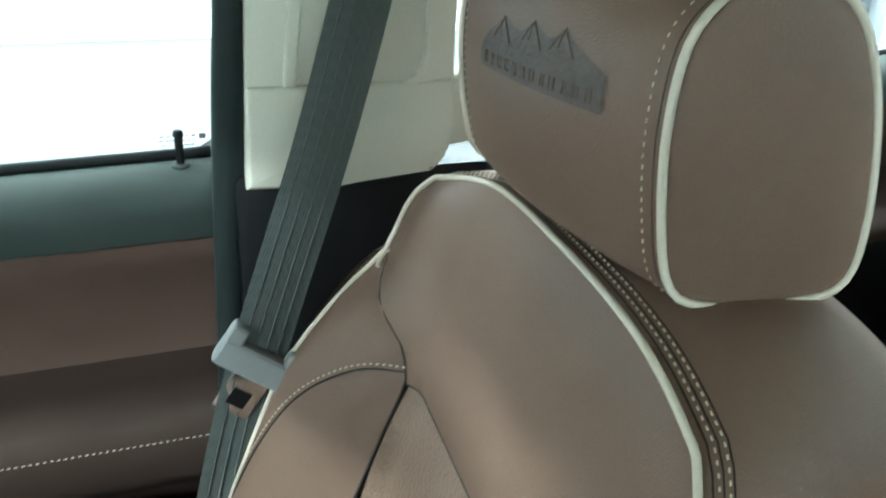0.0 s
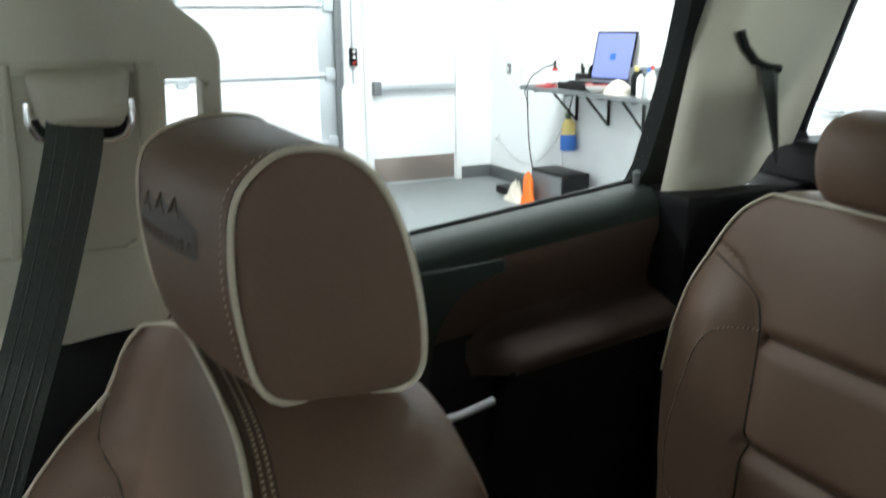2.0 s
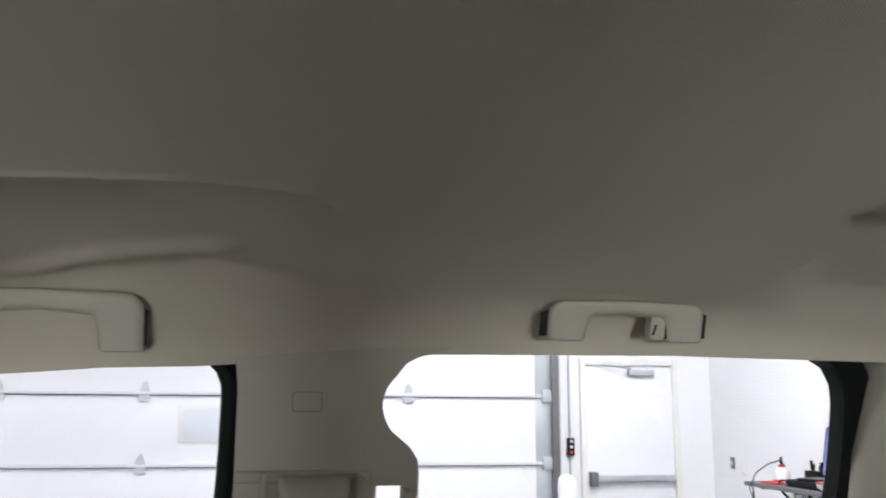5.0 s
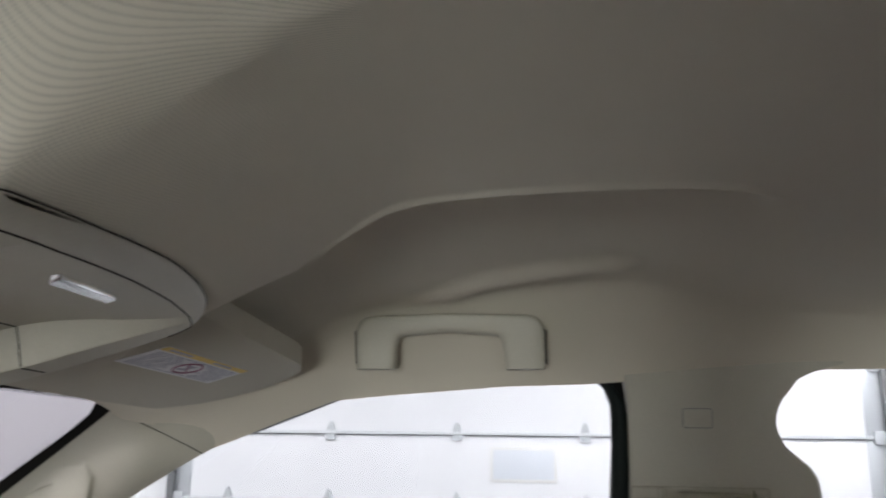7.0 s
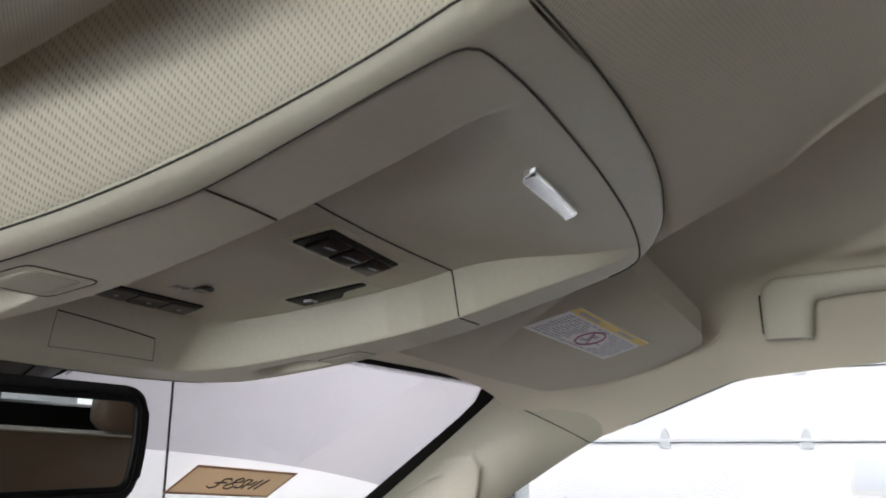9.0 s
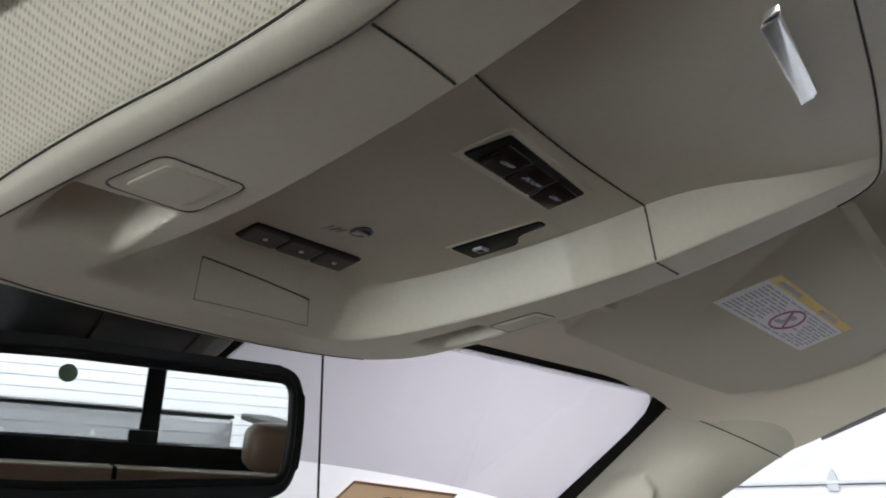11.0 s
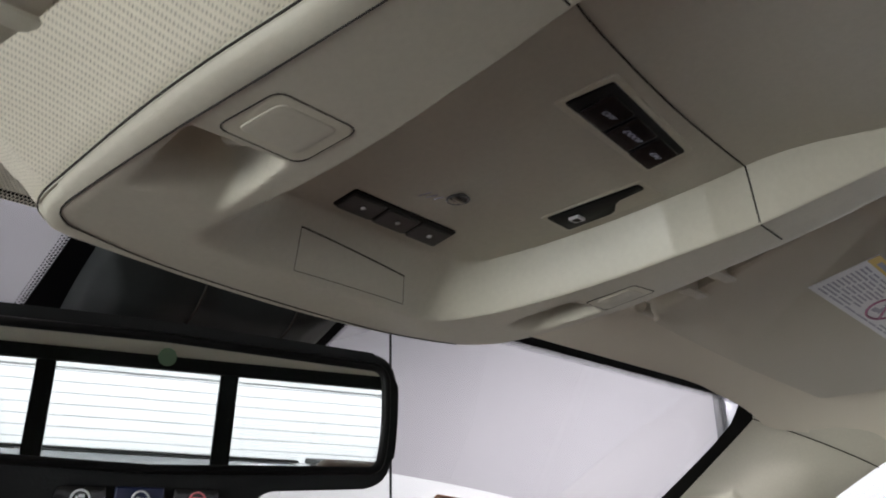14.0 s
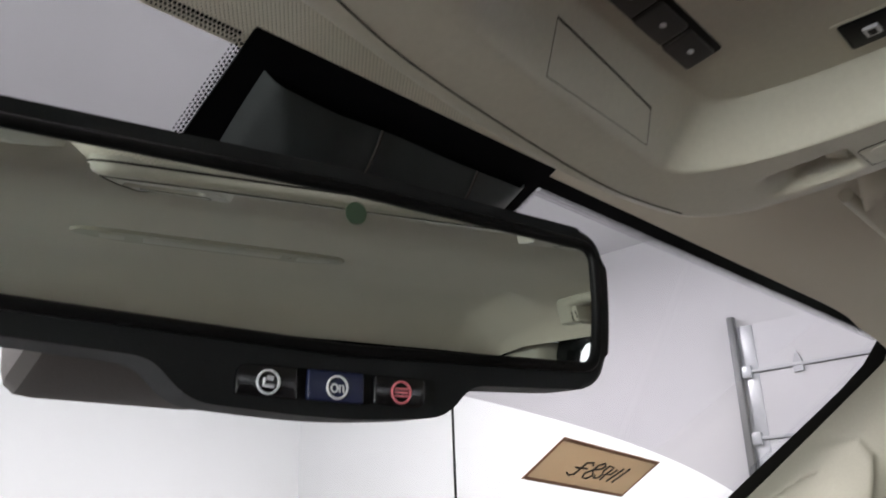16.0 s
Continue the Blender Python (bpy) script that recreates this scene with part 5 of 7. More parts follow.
    grid("cushion", cushion, 24, 24, LEATHER, ob, "brown leather cushion", 60)
    box("base", (cx - 0.22, 0.0, 0.66), (cx + 0.22, 0.54, 0.99), BLACK, ob, 0.04, "black seat base")
    # headrest
    hx = cx + 0.020
    prof = spline([(0.008, 1.497, 0), (0.002, 1.538, 0), (-0.020, 1.559, 0), (-0.046, 1.564, 0), (-0.071, 1.558, 0), (-0.093, 1.537, 0), (-0.110, 1.495, 0), (-0.119, 1.440, 0), (-0.113, 1.406, 0), (-0.080, 1.400, 0), (-0.030, 1.404, 0), (-0.006, 1.416, 0), (0.004, 1.450, 0)], 64, True)
    cy, cz, half = -0.054, 1.481, 0.109
    prof = [Vector((cy + (p.x - cy) * 0.975, cz + (p.y - cz) * 0.975, 0)) for p in prof]

    def head_fwd(e):
        return 0.008 + 0.013 * e + 0.012 * (1 - e * e)

    def ring(dx, k, fwd):
        out = []
        for p in prof:
            y, z = cy + (p.x - cy) * k, cz + (p.y - cz) * k
            y += fwd * sstep(-0.05, 0.0, p.x) * (1 if k > 0.9 else 0)
            out.append(Vector((hx + dx, y, z)))
        return out

    body = []
    for q in range(21):
        s = -1 + 2 * q / 20
        body.append(ring(s * half, 1.0 + 0.02 * (1 - s**4), head_fwd(s)))
    head = loft("headrest", body, LEATHER, ob, "brown leather headrest", 60, caps=False)
    for sg in (1, -1):
        cap = [ring(sg * (half + d), k, head_fwd(sg) if k > 0.9 else 0) for d, k in ((-0.001, 1.0), (0.0006, 0.985), (0.0018, 0.93), (0.0035, 0.72), (0.0045, 0.45), (0.005, 0.05))]
        loft("end_panel", cap, LEATHER, head, "brown leather end panel", 60)
        tube("piping", ring(sg * (half + 0.0006), 1.012, head_fwd(sg)), 0.0022, PIPING, head, "cream piping", n=10, closed=True)
        row = ring(sg * (half - 0.011), 1.016, head_fwd(sg * (1 - 0.011 / half)))
        dashes("stitching", row + [row[0]], 0.0030, 0.0024, 0.00045, THREAD, head, "cream stitching")
        tube("seam", ring(sg * (half - 0.0055), 1.006, head_fwd(sg * (1 - 0.0055 / half))), 0.0004, LEATHER_DARK, head, "dark seam", closed=True)

    def front_at(a, z, d):
        # nearest profile place on the front at this height
        s = a / half
        k = 1.0 + 0.02 * (1 - s**4)
        zz = cz + (z - cz) / (k * 0.975)
        y = interp(zz, [(1.415, -0.006), (1.45, 0.004), (1.497, 0.008), (1.520, 0.006), (1.538, 0.002), (1.55, -0.010)])
        y = cy + (y - cy) * k * 0.975 + head_fwd(s) * sstep(-0.05, 0.0, y)
        return (hx + a, y + 0.0012 - d, z)

    ridge = [(-0.0705, 1.5115), (-0.062, 1.5150), (-0.053, 1.5190), (-0.045, 1.5215), (-0.0347, 1.5280), (-0.029, 1.5225), (-0.022, 1.5200), (-0.014, 1.5225), (-0.0060, 1.5265), (0.001, 1.5205), (0.0075, 1.5175), (0.017, 1.5195), (0.028, 1.5230), (0.036, 1.5175), (0.044, 1.5125), (0.051, 1.5085), (0.0575, 1.5000)]
    vs, fs = [], []
    cols = 60
    for i in range(cols + 1):
        a = -0.0705 + 0.128 * i / cols
        top = interp(a, ridge)
        bot = 1.4930 - 0.0035 * i / cols
        for j in range(5):
            vs.append(front_at(a, bot + (top - bot) * j / 4, 0.0))
    for i in range(cols):
        for j in range(4):
            fs.append((i * 5 + j, (i + 1) * 5 + j, (i + 1) * 5 + j + 1, i * 5 + j + 1))
    finish("emblem", vs, fs, LEATHER_DARK, head, "dark pressed mountain emblem", 60)
    for px, pz in ((-0.0347, 1.5272), (-0.0060, 1.5257), (0.028, 1.5222)):
        for ex, ez in ((-0.011, -0.013), (0.003, -0.010), (0.010, -0.012)):
            tube("emblem_crease", [front_at(px + ex * k / 3, pz + ez * k / 3, -0.0003) for k in range(4)], 0.0003, LEATHER, head)
    random.seed(9)
    for k in range(12):
        a = -0.062 + 0.0098 * k
        zb = 1.4965 - 0.0003 * k
        for e in (0.0, random.uniform(0.0025, 0.0045)):
            tube("emblem_bar", [front_at(a + e, zb, -0.0003), front_at(a + e, zb + 0.0065, -0.0003)], 0.0003, LEATHER, head)
    for sg in (1, -1):
        tube("post", [(hx + sg * 0.055, -0.06, 1.36), (hx + sg * 0.055, -0.058, 1.42)], 0.006, CHROME, ob, "chrome post", n=10)
    return ob


seat = front_seat(SEAT_C)
copy_thing(seat, Matrix.Translation((-SEAT_C, 0.05, 0.66)))

# ---------------------------------------------------------------- rear seat


def rear_face(z):
    return -0.720 - 0.25 * (z - 1.42)


def rear_seat(x_in, s):
    """Half of the rear bench; x_in: its inner edge, s: the side of its outer edge."""
    ob = thing("bench_seat", (s * 0.45, -0.6, 0.66), "brown leather rear seat with cream piping", "car seat", "rear seats")
    xo = [(0.90, 0.680), (0.98, 0.694), (1.05, 0.716), (1.10, 0.738), (1.13, 0.761), (1.16, 0.781), (1.22, 0.783), (1.30, 0.763), (1.35, 0.746), (1.385, 0.724), (1.405, 0.703), (1.418, 0.675)]

    def back(u, v):
        z = 1.420 - 0.50 * v
        b = interp(z, xo)
        x = x_in + (b - x_in) * u
        ed = max((1 - u) ** 14, u**14, (1 - v) ** 20)
        ch = 0.0
        if x < 0.628:
            for zc in (1.256, 1.125, 1.0):
                ch += 0.012 * math.exp(-(((z - zc - 0.03 * (x - 0.45) * -1.0 * 0.3) / 0.010) ** 2))
        side = 0.0065 * math.exp(-(((x - interp(z, [(1.0, 0.60), (1.1, 0.612), (1.25, 0.632), (1.30, 0.648), (1.335, 0.70), (1.35, 0.75)])) / 0.010) ** 2)) * sstep(1.37, 1.34, z)
        puff = 0.030 * sstep(0.62, 0.70, x) * sstep(1.34, 1.26, z) * sstep(0.80, 0.72, x)
        return (s * x, rear_face(z) + 0.012 * (1 - ed) - ch - side + puff - 0.006, z)

    grid("backrest", back, 170, 130, LEATHER, ob, "brown quilted leather backrest", 60)
    rim = [Vector(back(1.0, 0.86 - 0.86 * k / 40)) for k in range(41)] + [Vector(back(1 - k / 30, 0.0)) for k in range(1, 31)]
    rim = spline(rim, 90)
    tube("piping", [p + Vector((0, 0.002, 0.002)) for p in rim if p.z > 1.15], 0.0022, PIPING, ob, "cream piping")
    rings = []
    for bk, shrink in ((0.0, 0.0), (0.03, -0.004), (0.09, 0.003), (0.13, 0.02)):
        rings.append([p + Vector((-s * shrink if abs(p.x) > 0.66 else 0, -bk, -shrink * 0.6)) for p in rim])
    vs = [p for r in rings for p in r]
    n = len(rim)
    finish("back_shell", vs, [(j * n + i, j * n + i + 1, (j + 1) * n + i + 1, (j + 1) * n + i) for j in range(3) for i in range(n - 1)], LEATHER, ob, "brown leather top and side", 60)

    def on(x, z):
        return Vector(back((x - x_in) / (interp(z, xo) - x_in), (1.420 - z) / 0.50)) + Vector((0, 0.001, 0))

    def along(pts, n):
        return [on(p.x, p.z) for p in spline([(x, 0, z) for x, z in pts], n)]

    tube("seam", along([(0.742, 1.335), (0.70, 1.325), (0.655, 1.305), (0.637, 1.28), (0.631, 1.25), (0.62, 1.16), (0.606, 1.06), (0.60, 0.99)], 90), 0.0011, SEAM, ob, "dark seam")
    st = along([(0.633, 1.264), (0.66, 1.262), (0.685, 1.25), (0.70, 1.22), (0.708, 1.16), (0.712, 1.10), (0.70, 1.05), (0.66, 1.02), (0.61, 1.01)], 90)
    dashes("stitching", [p + Vector((0, 0.0006, 0)) for p in st], 0.004, 0.002, 0.0006, THREAD, ob, "cream stitching")
    tube("stitch_seam", st, 0.0006, SEAM, ob, "dark seam")
    for zc, xe in ((1.256, 0.624), (1.125, 0.608)):
        tube("channel", [on(x_in + 0.03 + (xe - 0.03 - x_in) * k / 40, zc) for k in range(41)], 0.0011, SEAM, ob, "dark channel")

    def cushion(u, v):
        y = -0.66 + 0.52 * v
        x = x_in + (0.735 - x_in) * u
        ed = max(u**12, (1 - u) ** 12, v**14)
        return (s * x, y, 1.005 - 0.01 * v - 0.035 * ed + 0.006 * math.sin(v * 12))

    grid("cushion", cushion, 30, 30, LEATHER, ob, "brown leather cushion", 60)
    tube("cushion_piping", [Vector(cushion(1.0, k / 20)) + Vector((0, 0, 0.012)) for k in range(21)], 0.0022, PIPING, ob, "cream piping")
    box("base", (min(s * x_in, s * 0.72), -0.64, 0.66), (max(s * x_in, s * 0.72), -0.16, 0.97), BLACK, ob, 0.03, "black seat base")
    # headrests
    hx = 0.492
    prof = spline([(-0.690, 1.475, 0), (-0.697, 1.512, 0), (-0.722, 1.530, 0), (-0.765, 1.532, 0), (-0.792, 1.515, 0), (-0.797, 1.47, 0), (-0.785, 1.436, 0), (-0.74, 1.428, 0), (-0.704, 1.436, 0)], 40, True)
    hd = []
    for q in range(19):
        e = -1 + 2 * q / 18
        k = 1 - 0.30 * max(0, (abs(e) - 0.72) / 0.28) ** 2.4
        hd.append([Vector((s * (hx + e * 0.108), -0.745 + (p.x + 0.745) * k + 0.012 * (1 - e * e) * sstep(-0.75, -0.7, p.x), 1.48 + (p.y - 1.48) * k)) for p in prof])
    loft("headrest", hd, LEATHER, ob, "brown leather headrest", 60)
    for e in (-0.05, 0.05):
        tube("post", [(s * (hx + e), -0.745, 1.39), (s * (hx + e), -0.745, 1.45)], 0.006, CHROME, ob, "chrome post")
    return ob


rear_seat(0.125, 1)
rear_seat(-0.115, -1)

# ---------------------------------------------------------------- overhead console
C_BACK, C_FRONT = min(p[1] for p in c_loop), max(p[1] for p in c_loop)
C_MID = Vector((0.005, 0.56))


@functools.lru_cache(maxsize=4096)
def c_row(y):
    """The console's left and right edge at y."""
    xs = []
    for p, q in zip(c_loop, c_loop[1:] + c_loop[:1]):
        if (p[1] - y) * (q[1] - y) <= 0 and abs(p[1] - q[1]) > 1e-9:
            xs.append(p[0] + (q[0] - p[0]) * (y - p[1]) / (q[1] - p[1]))
    return (min(xs), max(xs)) if len(xs) > 1 else (0.0, 0.001)


@functools.lru_cache(maxsize=4096)
def tray_right(y):
    """Where the tray's floor meets its right wall."""
    return flowing(y, [(0.43, 0.088), (0.47, 0.0925), (0.505, 0.0955), (0.54, 0.0985), (0.57, 0.0960), (0.60, 0.0895), (0.63, 0.0795), (0.65, 0.070), (0.67, 0.058), (0.70, 0.045)])


@functools.lru_cache(maxsize=4096)
def tray_left(y):
    """The tray's left edge, and how wide the slope below it is."""
    return flowing(y, [(0.43, -0.080), (0.47, -0.0725), (0.5137, -0.0675), (0.57, -0.0665), (0.601, -0.0685), (0.623, -0.0725), (0.645, -0.078), (0.67, -0.086)]), interp(y, [(0.60, 0.007), (0.633, 0.012), (0.662, 0.034)])


def c_well(x, y):
    """The sunken tray of switches: its floor drops from the bin towards a front wall, with a steep wall along the right."""
    xl, run = tray_left(y)
    xr = tray_right(y)
    yin = 0.6600 + 0.085 * (x + 0.05) - 0.35 * (x + 0.05) ** 2
    qx, qy, bend = x - xr + 0.010, y - yin + 0.010, 0.010
    away = math.hypot(max(qx, 0.0), max(qy, 0.0)) + min(max(qx, qy), 0.0) - bend
    share = max(qy, 0.0) ** 2 / max(1e-9, max(qx, 0.0) ** 2 + max(qy, 0.0) ** 2)
    wall = max(0.0, min(1.0, away / (0.0085 * (1 - share) + (0.0125 + 0.02 * (x + 0.08)) * share)))
    wall = 0.85 * wall + 0.15 * sstep(0.0, 1.0, wall)
    left = max(0.0, min(1.0, (x - xl) / run))
    left = 0.5 * left + 0.5 * sstep(0.0, 1.0, left)
    k = sstep(-0.075, -0.01, x)
    along = sstep(0.415, 0.50, y) * (1 - k) + sstep(0.425, 0.545, y) * k
    return 0.0235 * left * along * (1 - wall)


def c_pocket(x, y, sg):
    """The shallow hollow in front of each reading lamp's lens."""
    if sg < 0:
        a = sstep(-0.119, -0.114, x) * (1 - sstep(-0.088, -0.083, x))
        b = sstep(0.6135, 0.617, y) * (1 - sstep(0.622, 0.652, y))
    else:
        x = x + 0.33 * (y - 0.632)
        a = sstep(0.099, 0.104, x) * (1 - sstep(0.119, 0.124, x))
        b = sstep(0.632, 0.636, y) * (1 - sstep(0.640, 0.668, y))
    return 0.013 * a * b


def c_z(x, y):
    lo, hi = c_row(max(C_BACK + 0.0015, min(C_FRONT - 0.0015, y)))
    d = min(x - lo, hi - x, y - interp(x, C_BACKLINE), interp(x, C_FRONTLINE) - y)
    r = 0.010
    rim = 0.005 * (1 - math.sqrt(max(0.0, 1 - (1 - min(1.0, max(0, d) / r)) ** 2)))
    return c_base(y) + c_well(x, y) + c_pocket(x, y, -1) + c_pocket(x, y, 1) + rim


def edge_line(front):
    out = []
    for k in range(41):
        x = -0.137 + 0.285 * k / 40
        ys = []
        for p, q in zip(c_loop, c_loop[1:] + c_loop[:1]):
            if (p[0] - x) * (q[0] - x) <= 0 and abs(p[0] - q[0]) > 1e-9:
                ys.append(p[1] + (q[1] - p[1]) * (x - p[0]) / (q[0] - p[0]))
        out.append((x, (max(ys) if front else min(ys)) if ys else 0.56))
    return out


C_BACKLINE, C_FRONTLINE = edge_line(False), edge_line(True)
console = thing("overhead_console", (0.01, 0.56, 1.70), "beige plastic overhead console with lamps, switches and a bin", "overhead console")


def c_at(u, v):
    y = C_BACK + 0.0006 + (C_FRONT - C_BACK - 0.0012) * v
    lo, hi = c_row(y)
    xr = max(lo + 0.5 * (hi - lo), min(hi - 0.02, tray_right(y)))
    xl, run = tray_left(y)
    xl = max(xl, lo + 0.01)
    x = interp(u, [(0.0, lo), (0.22, xl - 0.001), (0.33, xl + run + 0.001), (0.70, xr - 0.002), (0.82, xr + 0.0105), (1.0, hi)])
    return (x, y, c_z(x, y))


grid("shell", c_at, 210, 230, CONSOLE, console, "beige console shell", 50)
loft("skirt", [[(x, y, c_base(y) + 0.0045) for x, y in c_loop], [(C_MID.x + (x - C_MID.x) * 1.004, C_MID.y + (y - C_MID.y) * 1.003, c_base(y) + 0.040) for x, y in c_loop]], CONSOLE, console, "beige console side", 50, caps=False)
tube("edge_gap", [(C_MID.x + (x - C_MID.x) * 1.001, C_MID.y + (y - C_MID.y) * 1.001, c_base(y) + 0.0056) for x, y in c_loop], 0.00045, SEAM, console, "dark gap", closed=True)


def on_console(pts, n=24, d=0.0002):
    return [Vector((p.x, p.y, c_z(p.x, p.y) - d)) for p in spline([(a, b, 0) for a, b in pts], n)]


# joints of the bin door and of the trim plate
tube("bin_gap", on_console([(-0.050, 0.5265), (-0.033, 0.5305), (0.027, 0.537), (0.075, 0.5395), (0.1010, 0.5402), (0.1075, 0.5405), (0.1175, 0.5408), (0.131, 0.5412)], 90), 0.0004, SEAM, console, "dark gap")
tube("bin_gap", on_console([(-0.1035, 0.5122), (-0.085, 0.513), (-0.0690, 0.5145)], 16), 0.0004, SEAM, console, "dark gap")
tube("bin_gap", on_console([(-0.114, 0.424), (-0.1105, 0.4188), (-0.094, 0.4178), (-0.068, 0.4192), (-0.0095, 0.4250), (0.05, 0.4335), (0.100, 0.4445), (0.117, 0.4545), (0.121, 0.466)], 70), 0.0004, SEAM, console, "dark gap")
tube("plate_gap", on_console([(-0.114, 0.424), (-0.1125, 0.4405), (-0.108, 0.477), (-0.1045, 0.512), (-0.1065, 0.537), (-0.1125, 0.576), (-0.1205, 0.619), (-0.1262, 0.660), (-0.1265, 0.673), (-0.121, 0.679)], 80), 0.0003, SEAM, console, "thin gap")
tube("plate_gap", on_console([(-0.121, 0.679), (-0.08, 0.689), (-0.02, 0.6955), (0.04, 0.699), (0.085, 0.6945)], 50), 0.00025, SEAM, console, "thin gap")
# bin latch
slab("bin_latch", rounded([(-0.0290, 0.4395), (0.0215, 0.4445), (0.0245, 0.4508), (-0.0270, 0.4458)], 0.0012, 3), lambda a, b, d: (a, b, c_base(b) + 0.0022 - 0.0030 + d), 0.005, CHROME, console, "chrome bin latch", bevel=0.0012)

# reading lamps
for sg, pts in ((-1, [(-0.1120, 0.6105), (-0.1070, 0.5878), (-0.0764, 0.5888), (-0.0803, 0.6122)]), (1, [(0.1062, 0.6302), (0.1118, 0.6068), (0.1283, 0.6053), (0.1240, 0.6305)])):
    rr = rounded(pts, 0.004 if sg < 0 else 0.0018, 4)
    lens = slab("lamp_lens", rr, lambda a, b, d: (a, b, c_base(b) + c_well(a, b) - 0.0002 + d), 0.003, CONSOLE_LENS, console, "pale pressing lens", bevel=0.0008)
    tube("lens_gap", [(a, b, c_base(b) + c_well(a, b) - 0.0001) for a, b in rr], 0.00025 if sg < 0 else 0.0002, SEAM, lens, "thin gap", closed=True)
    mx, my = sum(p[0] for p in pts) / 4, sum(p[1] for p in pts) / 4
    slab("lens_dish", rounded([(mx + (a - mx) * 0.72, my + (b - my) * 0.72) for a, b in pts], 0.003, 3), lambda a, b, d: (a, b, c_base(b) + c_well(a, b) - 0.0005 + d), 0.0012, CONSOLE, lens, bevel=0.0005)
    by = max(p[1] for p in pts) + 0.004
    bx = mx - 0.004
    tube("bulb", [(bx, by, c_base(by) + 0.006), (bx, by + 0.008, c_base(by) + 0.0085)], 0.0035, CONSOLE_LENS, console, "small lamp bulb", n=12)


def key_block(name, pts, low, deep, material, label, bev=0.0007, parent=console, r=0.0015):
    return slab(name, rounded(pts, r, 3), lambda a, b, d: (a, b, c_z(a, b) + low + d), deep, material, parent, label, bevel=bev)


# dome lamp switch with OFF, DOOR and ON keys
key_block("switch_rim", [(-0.0075, 0.5645), (-0.0035, 0.5400), (0.0665, 0.5478), (0.0645, 0.5695)], -0.0008, 0.0014, CONSOLE_LENS, "", 0.0005)
dome = key_block("dome_switch", [(-0.0045, 0.5615), (-0.0010, 0.5425), (0.0635, 0.5500), (0.0620, 0.5668)], -0.0014, 0.002, BLACK, "black dome lamp switch", 0.0005)
for i, word in enumerate(("OFF", "DOOR", "ON")):
    a = 0.0120 + 0.0200 * i
    y0 = 0.5545 + 0.0021 * i
    key = key_block("key", [(a - 0.0093, y0 + 0.0062), (a - 0.0080, y0 - 0.0085), (a + 0.0095, y0 - 0.0068), (a + 0.0088, y0 + 0.0078)], -0.0026, 0.002, GLOSS_BLACK, "gloss black key", 0.0006, dome)
    zk = c_z(a, y0) - 0.00285
    m = Matrix.Translation((a + 0.0005, y0 - 0.0005, zk)) @ Matrix.Rotation(radians(10.8), 4, "X") @ Matrix.Rotation(radians(5), 4, "Z") @ Matrix.Rotation(radians(180), 4, "X")
    bar_text("key_letters", word, 0.0043, m, ICON_DIM, key)
# rear slider switch
cut = key_block("slider_switch", [(0.0560, 0.6180), (0.0690, 0.5750), (0.0905, 0.5755), (0.0775, 0.6190)], -0.0005, 0.0014, CONSOLE_LENS, "switch recess", 0.0004)
key_block("rocker", [(0.0578, 0.6160), (0.0704, 0.5768), (0.0762, 0.5770), (0.0738, 0.5900), (0.0815, 0.5960), (0.0760, 0.6168)], -0.0012, 0.002, BLACK, "black rocker", 0.0005, cut)
zi = c_z(0.069, 0.608)
box("rocker_icon", (0.0660, 0.6050, zi - 0.0026), (0.0715, 0.6100, zi - 0.0014), ICON_WHITE, cut, 0)
box("rocker_icon", (0.0671, 0.6061, zi - 0.0029), (0.0704, 0.6089, zi - 0.0025), BLACK, cut, 0)
# three keys
bank = key_block("key_bank", [(-0.0300, 0.6560), (-0.0290, 0.6430), (0.0320, 0.6455), (0.0320, 0.6590)], -0.0008, 0.002, BLACK, "black bank of three keys", 0.0005)
for i in range(3):
    a = -0.0190 + 0.0203 * i
    y0 = 0.6500 + 0.0012 * i
    key = key_block("key", [(a - 0.0096, y0 + 0.0058), (a - 0.0094, y0 - 0.0052), (a + 0.0094, y0 - 0.0045), (a + 0.0094, y0 + 0.0066)], -0.0016, 0.002, KEY_GREY, "dark grey key", 0.0006, bank)
    tube("key_mark", [(a, y0, c_z(a, y0) - 0.0024), (a, y0, c_z(a, y0) - 0.0018)], 0.0011, ICON_WHITE, key, "white dot", n=10)
# microphone hole and its sign
zm = c_z(0.012, 0.627)
tube("microphone", [(0.012, 0.627, zm - 0.0004), (0.012, 0.627, zm + 0.002)], 0.0042, SEAM, console, "dark microphone grille", n=14)
tube("microphone_ring", [(0.012 + 0.0045 * math.cos(a), 0.627 + 0.0045 * math.sin(a), zm - 0.0004) for a in [2 * math.pi * k / 16 for k in range(16)]], 0.0006, STEEL_DARK, console, "small ring", closed=True)
tube("microphone_bar", [(0.0085, 0.6265, zm - 0.0008), (0.0155, 0.6275, zm - 0.0008)], 0.0007, CONSOLE, console)
for k in range(3):
    tube("microphone_sign", [(-0.0040 + 0.0035 * k, 0.634 - 0.001 * k, c_z(0, 0.633) - 0.0001), (-0.0015 + 0.0035 * k, 0.629, c_z(0, 0.630) - 0.0001)], 0.0003, LABEL_INK, console)
# flap on the front slope
tube("flap_gap", on_console([(-0.037, 0.6654), (-0.006, 0.6684), (0.025, 0.6713)], 20, 0.0), 0.00035, SEAM, console, "thin flap gap")
